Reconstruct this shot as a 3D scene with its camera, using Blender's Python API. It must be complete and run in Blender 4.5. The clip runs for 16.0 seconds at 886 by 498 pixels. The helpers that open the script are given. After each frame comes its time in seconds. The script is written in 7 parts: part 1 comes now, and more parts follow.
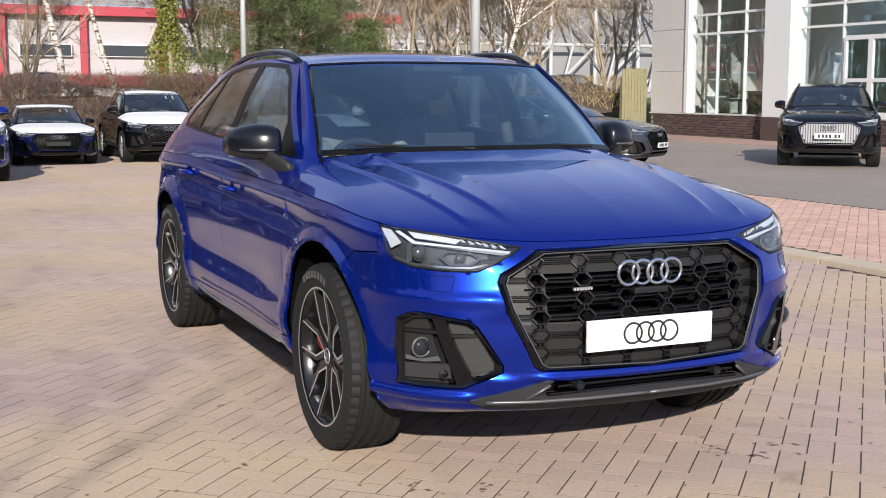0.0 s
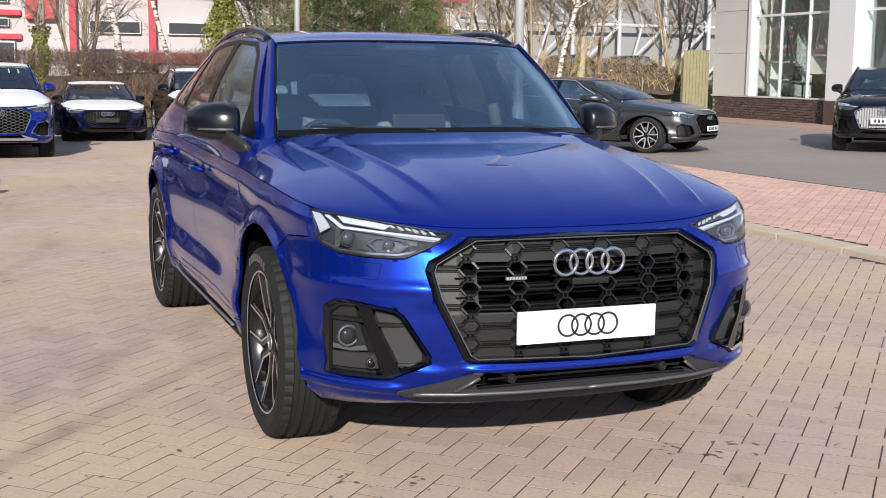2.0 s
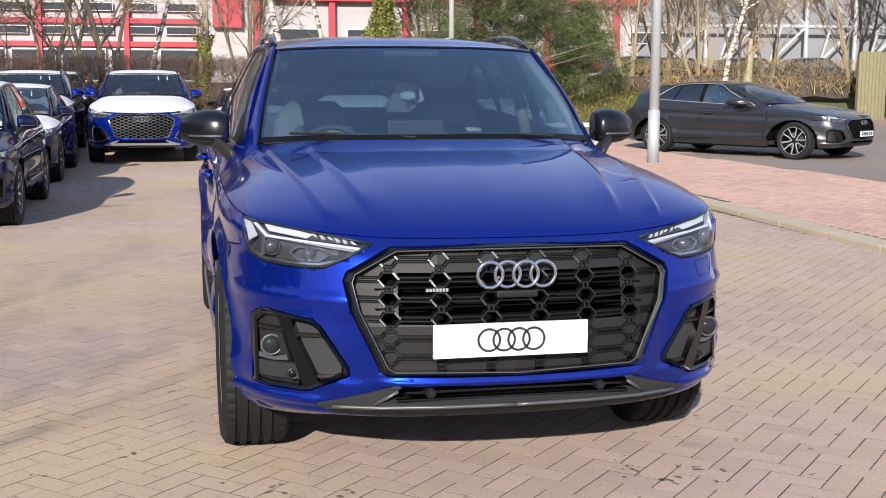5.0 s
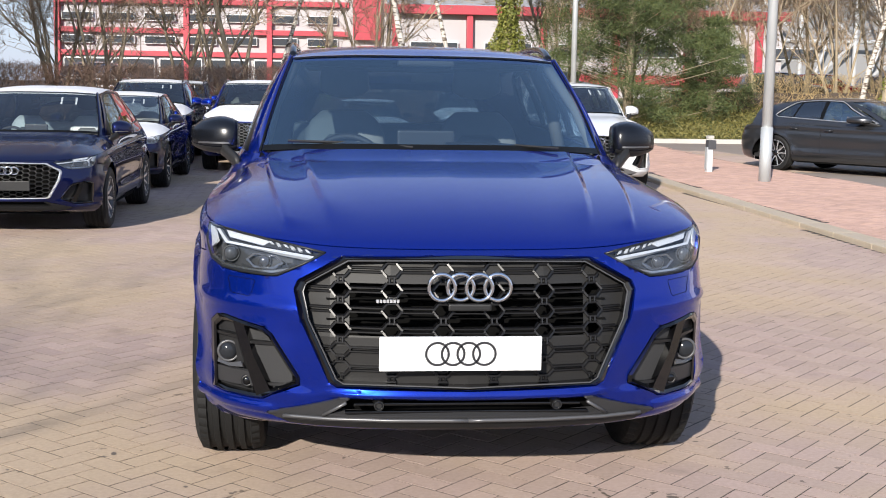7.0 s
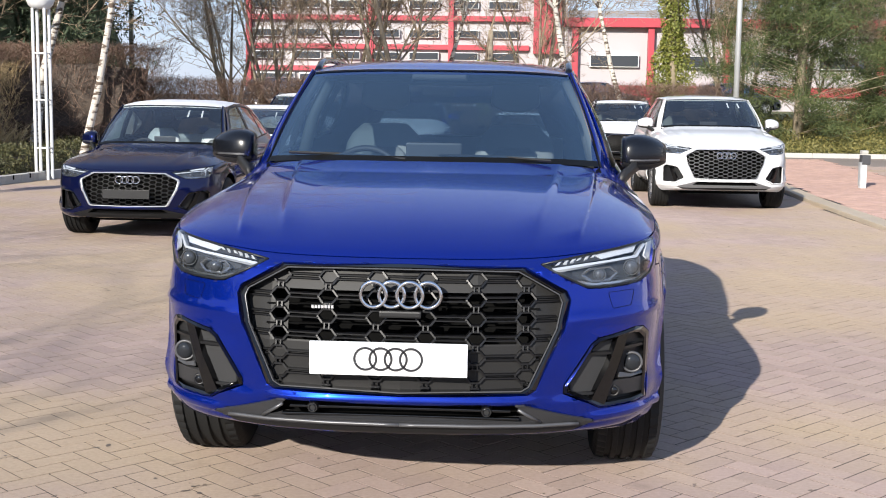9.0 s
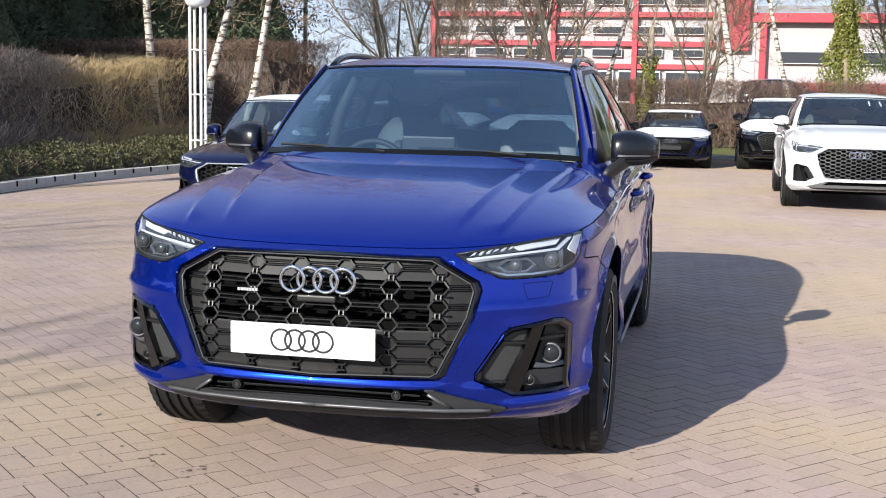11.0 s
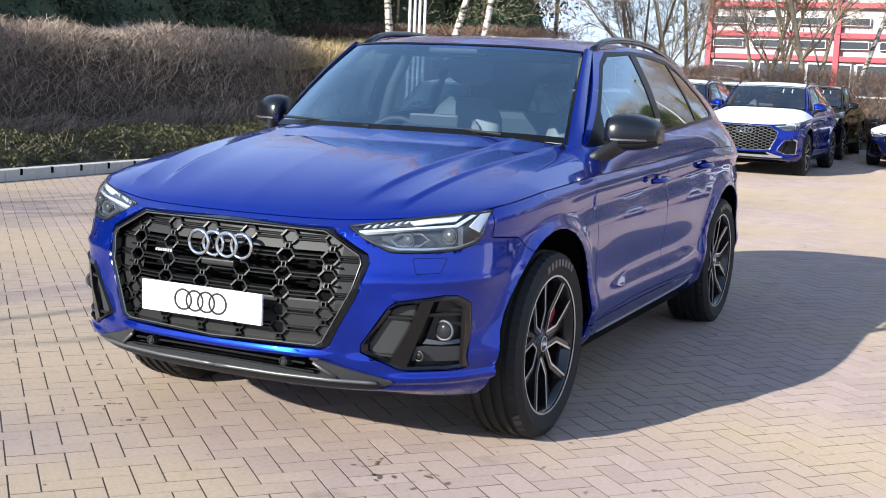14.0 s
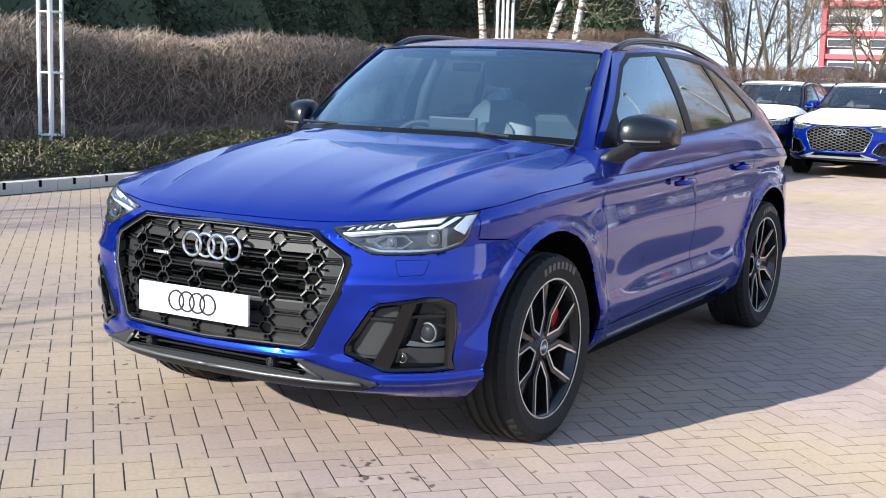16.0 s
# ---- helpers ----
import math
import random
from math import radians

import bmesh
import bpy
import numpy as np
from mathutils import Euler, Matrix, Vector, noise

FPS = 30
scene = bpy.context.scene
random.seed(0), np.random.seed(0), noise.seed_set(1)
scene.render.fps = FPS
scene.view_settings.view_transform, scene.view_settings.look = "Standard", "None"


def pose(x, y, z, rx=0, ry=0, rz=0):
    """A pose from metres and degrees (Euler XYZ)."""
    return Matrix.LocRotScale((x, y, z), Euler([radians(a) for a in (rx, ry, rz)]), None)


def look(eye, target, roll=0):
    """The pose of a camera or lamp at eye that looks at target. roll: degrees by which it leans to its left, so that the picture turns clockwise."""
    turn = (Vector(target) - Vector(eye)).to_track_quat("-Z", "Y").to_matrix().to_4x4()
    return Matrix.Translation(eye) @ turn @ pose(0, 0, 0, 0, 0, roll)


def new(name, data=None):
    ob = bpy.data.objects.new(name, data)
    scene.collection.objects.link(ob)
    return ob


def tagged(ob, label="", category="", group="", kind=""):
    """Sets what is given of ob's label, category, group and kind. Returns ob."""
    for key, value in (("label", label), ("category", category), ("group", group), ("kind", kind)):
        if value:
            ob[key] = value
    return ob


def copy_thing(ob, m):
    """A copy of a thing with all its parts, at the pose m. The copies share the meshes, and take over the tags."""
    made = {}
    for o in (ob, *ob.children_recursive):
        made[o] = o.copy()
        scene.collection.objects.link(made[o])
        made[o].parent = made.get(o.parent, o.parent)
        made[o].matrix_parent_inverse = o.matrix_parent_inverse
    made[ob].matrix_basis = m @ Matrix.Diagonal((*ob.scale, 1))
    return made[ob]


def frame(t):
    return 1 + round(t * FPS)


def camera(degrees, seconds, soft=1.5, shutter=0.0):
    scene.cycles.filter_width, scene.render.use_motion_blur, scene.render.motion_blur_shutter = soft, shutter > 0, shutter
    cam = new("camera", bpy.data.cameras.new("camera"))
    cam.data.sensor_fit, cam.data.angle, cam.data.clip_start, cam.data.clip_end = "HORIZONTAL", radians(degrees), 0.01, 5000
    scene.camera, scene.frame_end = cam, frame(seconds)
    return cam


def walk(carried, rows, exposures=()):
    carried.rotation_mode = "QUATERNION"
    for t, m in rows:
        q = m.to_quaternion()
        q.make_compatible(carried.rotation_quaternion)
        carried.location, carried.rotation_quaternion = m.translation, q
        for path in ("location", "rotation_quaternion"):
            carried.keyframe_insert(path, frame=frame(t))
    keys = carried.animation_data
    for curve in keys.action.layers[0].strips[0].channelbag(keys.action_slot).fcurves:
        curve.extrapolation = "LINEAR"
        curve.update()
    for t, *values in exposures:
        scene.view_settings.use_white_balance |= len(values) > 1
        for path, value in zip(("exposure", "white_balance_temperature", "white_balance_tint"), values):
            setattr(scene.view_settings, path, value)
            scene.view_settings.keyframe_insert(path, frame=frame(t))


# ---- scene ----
cam = camera(39.4, 16.0, soft=1.0)
PATH = [
    (0, (-2.459, -3.643, 1.427), (-1.648, -1.832, 1.172), 0.1),
    (0.5, (-2.345, -3.677, 1.441), (-1.566, -1.854, 1.179), 0.3),
    (1, (-2.209, -3.732, 1.443), (-1.458, -1.898, 1.172), 0.5),
    (1.5, (-2.096, -3.736, 1.438), (-1.368, -1.894, 1.158), 0.6),
    (2, (-1.954, -3.682, 1.429), (-1.249, -1.832, 1.142), 0.6),
    (2.5, (-1.843, -3.661, 1.442), (-1.166, -1.801, 1.155), 0.5),
    (3, (-1.671, -3.694, 1.434), (-1.036, -1.819, 1.153), 0.2),
    (3.5, (-1.5, -3.771, 1.431), (-0.916, -1.879, 1.154), 0.1),
    (4, (-1.368, -3.768, 1.421), (-0.841, -1.858, 1.145), -0.2),
    (4.2, (-1.302, -3.809, 1.441), (-0.801, -1.893, 1.160), -0.1),
    (6.3, (-0.733, -3.847, 1.421), (-0.448, -1.886, 1.151), 0.6),
    (6.5, (-0.66, -3.852, 1.411), (-0.402, -1.887, 1.143), 0.7),
    (7, (-0.467, -3.86, 1.429), (-0.276, -1.887, 1.167), 0.9),
    (7.5, (-0.246, -3.96, 1.426), (-0.123, -1.981, 1.168), 1.2),
    (8, (-0.065, -4.026, 1.436), (-0.018, -2.042, 1.183), 1.2),
    (8.5, (0.155, -3.986, 1.424), (0.121, -2.002, 1.175), 1.0),
    (9, (0.373, -3.977, 1.439), (0.257, -1.995, 1.194), 0.8),
    (9.2, (0.488, -4.01, 1.440), (0.34, -2.03, 1.195), 0.8),
    (11.3, (1.469, -3.987, 1.446), (1.004, -2.059, 1.190), 0.8),
    (11.5, (1.569, -3.984, 1.446), (1.078, -2.062, 1.190), 0.6),
    (12, (1.765, -3.951, 1.432), (1.212, -2.047, 1.175), 1.0),
    (12.5, (1.965, -3.832, 1.434), (1.343, -1.95, 1.170), 1.5),
    (13, (2.203, -3.775, 1.428), (1.504, -1.921, 1.156), 2.1),
    (13.5, (2.459, -3.72, 1.445), (1.681, -1.899, 1.167), 2.3),
    (14, (2.598, -3.555, 1.430), (1.745, -1.768, 1.145), 2.4),
    (14.5, (2.719, -3.408, 1.440), (1.804, -1.653, 1.155), 2.4),
    (15, (2.89, -3.364, 1.434), (1.925, -1.636, 1.149), 2.2),
    (15.5, (2.977, -3.351, 1.431), (1.979, -1.641, 1.147), 2.0),
    (16, (2.995, -3.338, 1.432), (1.98, -1.638, 1.150), 1.7),
]
walk(cam, [(t, look(eye, target, roll)) for t, eye, target, roll in PATH],
     exposures=((0, 0.40, 6500, 10), (3.5, 0.42, 6500, 10), (9, 0.55, 6420, 9), (12.5, 0.79, 6280, 7), (15.5, 1.10, 6120, 5), (16, 1.10, 6120, 5)))

# ---- world, sun ----
SUN_AZ = math.atan2(-0.362, -0.932)
SUN_EL = radians(22.6)
world = bpy.data.worlds.new("sky")
scene.world = world
world.use_nodes = True
wn = world.node_tree.nodes
wl = world.node_tree.links
sky = wn.new("ShaderNodeTexSky")
sky.sky_type = "NISHITA"
sky.sun_disc = False
sky.sun_elevation = SUN_EL
sky.sun_rotation = SUN_AZ
sky.air_density, sky.dust_density, sky.ozone_density = 1.0, 0.4, 3.0
veil = wn.new("ShaderNodeMix")
veil.data_type = "RGBA"
cloud = wn.new("ShaderNodeTexNoise")
cloud.inputs["Scale"].default_value = 2.2
cloud.inputs["Detail"].default_value = 6
spread = wn.new("ShaderNodeMapRange")
spread.inputs["From Min"].default_value, spread.inputs["From Max"].default_value = 0.35, 0.65
spread.inputs["To Min"].default_value, spread.inputs["To Max"].default_value = 0.78, 0.97
wl.new(cloud.outputs["Fac"], spread.inputs["Value"])
# the haze thins out from the horizon to the zenith
aim = wn.new("ShaderNodeTexCoord")
split = wn.new("ShaderNodeSeparateXYZ")
wl.new(aim.outputs["Generated"], split.inputs[0])
haze = wn.new("ShaderNodeMapRange")
haze.inputs["From Min"].default_value, haze.inputs["From Max"].default_value = 0.10, 0.70
haze.inputs["To Min"].default_value, haze.inputs["To Max"].default_value = 1.0, 0.24
wl.new(split.outputs["Z"], haze.inputs["Value"])
both = wn.new("ShaderNodeMath")
both.operation = "MULTIPLY"
wl.new(spread.outputs["Result"], both.inputs[0])
wl.new(haze.outputs["Result"], both.inputs[1])
wl.new(both.outputs[0], veil.inputs["Factor"])
wl.new(sky.outputs[0], veil.inputs["A"])
veil.inputs["B"].default_value = (3.0, 3.4, 4.6, 1)
wl.new(veil.outputs["Result"], wn["Background"].inputs[0])
wn["Background"].inputs[1].default_value = 0.14

sun_data = bpy.data.lights.new("sun", "SUN")
sun_data.energy = 4.5
sun_data.angle = radians(0.5)
sun_data.color = (1.0, 0.93, 0.83)
sun = new("sun", sun_data)
sun.matrix_basis = look((-6.71, -17.28, 7.72), (0, 0, 0))


# ---- materials ----
def material(name, color, rough=0.5, metal=0.0, noise_scale=0.0, spread=0.0, bump=0.0, bump_scale=60.0, coat=0.0,
             big_scale=0.0, big_spread=0.0, random_spread=0.0, island=False, second=None, spec=0.5, spots=0.0,
             tone=None, chalky=False):
    m = bpy.data.materials.new(name)
    m.use_nodes = True
    n, l = m.node_tree.nodes, m.node_tree.links
    b = n["Principled BSDF"]
    b.inputs["Base Color"].default_value = (*color, 1)
    b.inputs["Roughness"].default_value = rough
    b.inputs["Metallic"].default_value = metal
    b.inputs["Specular IOR Level"].default_value = spec
    b.inputs["Coat Weight"].default_value = coat
    b.inputs["Coat Roughness"].default_value = 0.02
    if chalky:
        b.inputs["Diffuse Roughness"].default_value = 0.5
    tex = n.new("ShaderNodeTexCoord")
    last = None

    def shade(fac_socket, amount, previous):
        """Multiply the colour by 1 +- amount along a 0..1 factor."""
        ramp = n.new("ShaderNodeMapRange")
        ramp.inputs["To Min"].default_value = 1 - amount
        ramp.inputs["To Max"].default_value = 1 + amount
        l.new(fac_socket, ramp.inputs["Value"])
        mix = n.new("ShaderNodeMix")
        mix.data_type, mix.blend_type = "RGBA", "MULTIPLY"
        mix.inputs["Factor"].default_value = 1
        if previous is None:
            mix.inputs["A"].default_value = (*color, 1)
        else:
            l.new(previous, mix.inputs["A"])
        l.new(ramp.outputs["Result"], mix.inputs["B"])
        return mix.outputs["Result"]

    if second is not None and (random_spread or island):
        src = n.new("ShaderNodeNewGeometry").outputs["Random Per Island"] if island else n.new("ShaderNodeObjectInfo").outputs["Random"]
        mix = n.new("ShaderNodeMix")
        mix.data_type = "RGBA"
        mix.inputs["A"].default_value = (*color, 1)
        mix.inputs["B"].default_value = (*second, 1)
        l.new(src, mix.inputs["Factor"])
        last = mix.outputs["Result"]
        if random_spread:
            wn2 = n.new("ShaderNodeTexWhiteNoise")
            wn2.noise_dimensions = "1D"
            l.new(src, wn2.inputs["W"])
            last = shade(wn2.outputs["Value"], random_spread, last)
    if tone is not None:
        # broad sandy patches where the jointing sand has been swept over the blocks
        t = n.new("ShaderNodeTexNoise")
        t.inputs["Scale"].default_value = 0.55
        t.inputs["Detail"].default_value = 4
        geo = n.new("ShaderNodeNewGeometry")
        l.new(geo.outputs["Position"], t.inputs["Vector"])
        ramp = n.new("ShaderNodeMapRange")
        ramp.inputs["From Min"].default_value, ramp.inputs["From Max"].default_value = 0.42, 0.60
        l.new(t.outputs["Fac"], ramp.inputs["Value"])
        mix = n.new("ShaderNodeMix")
        mix.data_type = "RGBA"
        l.new(ramp.outputs["Result"], mix.inputs["Factor"])
        l.new(last, mix.inputs["A"])
        mix.inputs["B"].default_value = (*tone, 1)
        last = mix.outputs["Result"]
    if spread:
        t = n.new("ShaderNodeTexNoise")
        t.inputs["Scale"].default_value = noise_scale
        t.inputs["Detail"].default_value = 5
        l.new(tex.outputs["Object"], t.inputs["Vector"])
        last = shade(t.outputs["Fac"], spread, last)
    if big_spread:
        t = n.new("ShaderNodeTexNoise")
        t.inputs["Scale"].default_value = big_scale
        t.inputs["Detail"].default_value = 3
        geo = n.new("ShaderNodeNewGeometry")
        l.new(geo.outputs["Position"], t.inputs["Vector"])
        last = shade(t.outputs["Fac"], big_spread, last)
    if spots:
        # scattered dark oil drips and stains
        for scale, lo, hi in ((11.0, 0.705, 0.725), (2.6, 0.64, 0.74)):
            t = n.new("ShaderNodeTexNoise")
            t.inputs["Scale"].default_value = scale
            t.inputs["Detail"].default_value = 4
            geo = n.new("ShaderNodeNewGeometry")
            l.new(geo.outputs["Position"], t.inputs["Vector"])
            ramp = n.new("ShaderNodeMapRange")
            ramp.inputs["From Min"].default_value, ramp.inputs["From Max"].default_value = lo, hi
            ramp.inputs["To Min"].default_value, ramp.inputs["To Max"].default_value = 1.0, 1 - spots * (1 if scale > 5 else 0.4)
            l.new(t.outputs["Fac"], ramp.inputs["Value"])
            mix = n.new("ShaderNodeMix")
            mix.data_type, mix.blend_type = "RGBA", "MULTIPLY"
            mix.inputs["Factor"].default_value = 1
            l.new(last, mix.inputs["A"])
            l.new(ramp.outputs["Result"], mix.inputs["B"])
            last = mix.outputs["Result"]
    if last is not None:
        l.new(last, b.inputs["Base Color"])
    if bump:
        t = n.new("ShaderNodeTexNoise")
        t.inputs["Scale"].default_value = bump_scale
        t.inputs["Detail"].default_value = 6
        l.new(tex.outputs["Object"], t.inputs["Vector"])
        bp = n.new("ShaderNodeBump")
        bp.inputs["Strength"].default_value = bump
        bp.inputs["Distance"].default_value = 0.01
        l.new(t.outputs["Fac"], bp.inputs["Height"])
        l.new(bp.outputs["Normal"], b.inputs["Normal"])
    return m


def paint(name, color, metal=0.35, rough=0.35):
    """Car paint: coloured flake base under a clear coat."""
    return material(name, color, rough, metal, 900.0, 0.12, coat=1.0, spec=0.0)


def glass_material(name, tint, mixin=0.06, sheen=(1, 1, 1)):
    """Thin window glass: mostly see-through, with a Fresnel-driven gloss."""
    m = bpy.data.materials.new(name)
    m.use_nodes = True
    n, l = m.node_tree.nodes, m.node_tree.links
    n.remove(n["Principled BSDF"])
    tr = n.new("ShaderNodeBsdfTransparent")
    tr.inputs["Color"].default_value = (*tint, 1)
    gl = n.new("ShaderNodeBsdfGlossy")
    gl.inputs["Roughness"].default_value = 0.01
    gl.inputs["Color"].default_value = (*sheen, 1)
    fr = n.new("ShaderNodeLayerWeight")
    fr.inputs["Blend"].default_value = 0.5
    pw = n.new("ShaderNodeMath")
    pw.operation = "POWER"
    pw.inputs[1].default_value = 4.0
    l.new(fr.outputs["Facing"], pw.inputs[0])
    mr = n.new("ShaderNodeMapRange")
    mr.inputs["To Min"].default_value = mixin
    mr.inputs["To Max"].default_value = 0.95
    l.new(pw.outputs[0], mr.inputs["Value"])
    mx = n.new("ShaderNodeMixShader")
    l.new(mr.outputs[0], mx.inputs[0])
    l.new(tr.outputs[0], mx.inputs[1])
    l.new(gl.outputs[0], mx.inputs[2])
    l.new(mx.outputs[0], n["Material Output"].inputs[0])
    return m


BLUE = paint("blue_paint", (0.003, 0.021, 0.285), 0.66, 0.27)
NAVY = paint("navy_paint", (0.005, 0.008, 0.048), 0.5, 0.28)
DARKGREY = paint("dark_grey_paint", (0.085, 0.088, 0.095), 0.8, 0.3)
BLACKPAINT = paint("black_paint", (0.003, 0.003, 0.004), 0.0, 0.3)
WHITEPAINT = paint("white_paint", (0.80, 0.80, 0.80), 0.0, 0.3)
FILM = material("white_transit_film", (0.86, 0.86, 0.87), 0.4, 0, 3.0, 0.05, 0.15, 8.0)
GLOSSBLACK = material("gloss_black_plastic", (0.003, 0.003, 0.0035), 0.12, 0, coat=0.4)
MIRRORBLACK = material("mirror_cap_black", (0.006, 0.007, 0.010), 0.26, 0)
SATIN = material("satin_black_plastic", (0.011, 0.011, 0.0115), 0.42, 0, 300, 0.15, 0.05, 400)
GREYTRIM = material("dark_grey_trim", (0.10, 0.10, 0.105), 0.4, 0.3, 300, 0.1)
# near-black that puts the shade of openings and voids into the colour
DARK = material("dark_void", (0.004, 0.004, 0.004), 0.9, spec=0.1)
CHROME = material("chrome", (0.75, 0.75, 0.76), 0.08, 1.0)
MACHINED = material("machined_aluminium", (0.74, 0.74, 0.75), 0.32, 0.75, 400, 0.08)
WHEELBLACK = material("wheel_black", (0.012, 0.012, 0.013), 0.25, 0.3, coat=0.5)
RUBBER = material("tyre_rubber", (0.009, 0.009, 0.009), 0.75, 0, 40, 0.25, 0.2, 120)
DISC = material("brake_disc_steel", (0.35, 0.34, 0.33), 0.35, 0.9, 60, 0.15)
RED = material("red_brake_paint", (0.30, 0.012, 0.012), 0.35)
SILVERPANEL = material("silver_grey_panel", (0.22, 0.22, 0.225), 0.45, 0.4, 200, 0.1)
LENS = glass_material("lamp_lens", (0.88, 0.91, 0.94), 0.07)
SCREEN = glass_material("windscreen_glass", (0.50, 0.66, 0.78), 0.28, (0.68, 0.88, 1.0))
SIDEGLASS = glass_material("door_glass", (0.56, 0.66, 0.70), 0.32, (0.80, 0.94, 1.0))
TINT = glass_material("tinted_glass", (0.26, 0.31, 0.33), 0.20)
CLEARGLASS = glass_material("clear_windscreen_glass", (0.62, 0.70, 0.72), 0.16)
BRIGHTGUIDE = material("bright_light_guide", (0.72, 0.74, 0.77), 0.2, 0.2)
REFLECTOR = material("lamp_reflector", (0.55, 0.57, 0.60), 0.2, 0.9)
LAMPDARK = material("lamp_dark_housing", (0.05, 0.053, 0.058), 0.5, 0.2)
LAMPCUP = material("lamp_reflector_cup", (0.32, 0.33, 0.35), 0.2, 0.8)
GUIDE = material("white_light_guide", (0.74, 0.76, 0.79), 0.2, 0.3)
PANELPALE = material("mid_grey_panel", (0.040, 0.040, 0.041), 0.5, 0, 200, 0.10, spec=0.4)
MESHBLACK = material("grille_mesh_black", (0.007, 0.007, 0.008), 0.36, spec=0.45)
TRIMBLACK = material("black_window_trim", (0.006, 0.006, 0.006), 0.35, spec=0.2)
GRILLEBLACK = material("grille_black", (0.021, 0.0205, 0.0205), 0.48, 0, 200, 0.15, spec=0.27)
LIPGREY = material("satin_grey_lip", (0.045, 0.045, 0.048), 0.45, 0.2, 200, 0.1, spec=0.3)
BLADE = material("satin_grey_blade", (0.13, 0.13, 0.135), 0.4, 0.5, 200, 0.08)
PANELGREY = material("satin_grey_panel", (0.024, 0.024, 0.025), 0.45, 0, 200, 0.12, spec=0.3)
PROJECTOR = material("projector_lens", (0.09, 0.095, 0.105), 0.12, 0.4, coat=0.4)
FOGLENS = material("fog_lamp_lens", (0.02, 0.022, 0.026), 0.10, spec=0.4)
PLATE = material("white_plate", (0.80, 0.80, 0.80), 0.35)
INK = material("dark_ink", (0.02, 0.02, 0.024), 0.4)
SEAT = material("light_grey_leather", (0.24, 0.23, 0.21), 0.5, 0, 30, 0.08, 0.1, 200)
SEATPAD = material("perforated_seat_pad", (0.15, 0.145, 0.135), 0.6, 0, 60, 0.1, 0.1, 300)
CABIN = material("dark_cabin_plastic", (0.022, 0.022, 0.024), 0.6, 0, 80, 0.15)


# ---- helpers for building ----
def link(name, bm, mat, parent=None, label="", smooth=False):
    me = bpy.data.meshes.new(name)
    bm.to_mesh(me)
    bm.free()
    mats = mat if isinstance(mat, (list, tuple)) else [mat]
    for mm in mats:
        me.materials.append(mm)
    if smooth:
        me.shade_smooth()
    ob = new(name, me)
    if parent is not None:
        ob.parent = parent
    if label:
        ob["label"] = label
    return ob


def part(name, bm, mat, parent, label="", smooth=False):
    return link(name, bm, mat, parent, label, smooth)


def thing(name, label, category, group="", kind="", m=None):
    ob = new(name)
    tagged(ob, label, category, group, kind)
    if m is not None:
        ob.matrix_basis = m
    return ob


def box(bm, lo, hi, bevel=0.0):
    lo, hi = Vector(lo), Vector(hi)
    made = bmesh.ops.create_cube(bm, size=1, matrix=Matrix.Translation((lo + hi) / 2) @ Matrix.Diagonal((*(hi - lo), 1)))
    if bevel:
        edges = {e for v in made["verts"] for e in v.link_edges}
        bmesh.ops.bevel(bm, geom=list(edges), offset=bevel, segments=2, affect="EDGES", profile=0.7)
    return bm


def boxed(lo, hi, bevel=0.0):
    return box(bmesh.new(), lo, hi, bevel)


def rod(bm, a, b, r, r2=None, sides=8, caps=True):
    a, b = Vector(a), Vector(b)
    d = b - a
    m = Matrix.Translation((a + b) / 2) @ d.to_track_quat("Z", "Y").to_matrix().to_4x4()
    bmesh.ops.create_cone(bm, cap_ends=caps, segments=sides, radius1=r, radius2=r if r2 is None else r2, depth=d.length, matrix=m)
    return bm


def smooth_path(points, count):
    """A Catmull-Rom curve through points, sampled evenly along its chord lengths."""
    p = np.array(points, float)
    p = p[np.concatenate([[True], np.linalg.norm(np.diff(p, axis=0), axis=1) > 1e-6])]
    t = np.concatenate([[0], np.cumsum(np.linalg.norm(np.diff(p, axis=0), axis=1) ** 0.7)])
    g = np.zeros_like(p)
    g[1:-1] = (p[2:] - p[:-2]) / (t[2:] - t[:-2])[:, None]
    g[0] = (p[1] - p[0]) / (t[1] - t[0])
    g[-1] = (p[-1] - p[-2]) / (t[-1] - t[-2])
    q = np.linspace(0, t[-1], count)
    i = np.clip(np.searchsorted(t, q, side="right") - 1, 0, len(t) - 2)
    h = (t[i + 1] - t[i])[:, None]
    u = (q - t[i])[:, None] / h
    return (2 * u ** 3 - 3 * u ** 2 + 1) * p[i] + (u ** 3 - 2 * u ** 2 + u) * h * g[i] + (3 * u ** 2 - 2 * u ** 3) * p[i + 1] + (u ** 3 - u ** 2) * h * g[i + 1]


def polygon_plate(points, z0, z1):
    """A flat plate with the outline points (x, y) between the heights z0 and z1."""
    bm = bmesh.new()
    f = bm.faces.new([bm.verts.new((x, y, z0)) for x, y in points])
    r = bmesh.ops.extrude_face_region(bm, geom=[f])
    bmesh.ops.translate(bm, verts=[v for v in r["geom"] if isinstance(v, bmesh.types.BMVert)], vec=(0, 0, z1 - z0))
    bmesh.ops.recalc_face_normals(bm, faces=bm.faces[:])
    return bm


# ---- car builder ----
def smoothstep(a, b, x):
    t = np.clip((np.asarray(x, float) - a) / (b - a), 0, 1)
    return t * t * (3 - 2 * t)


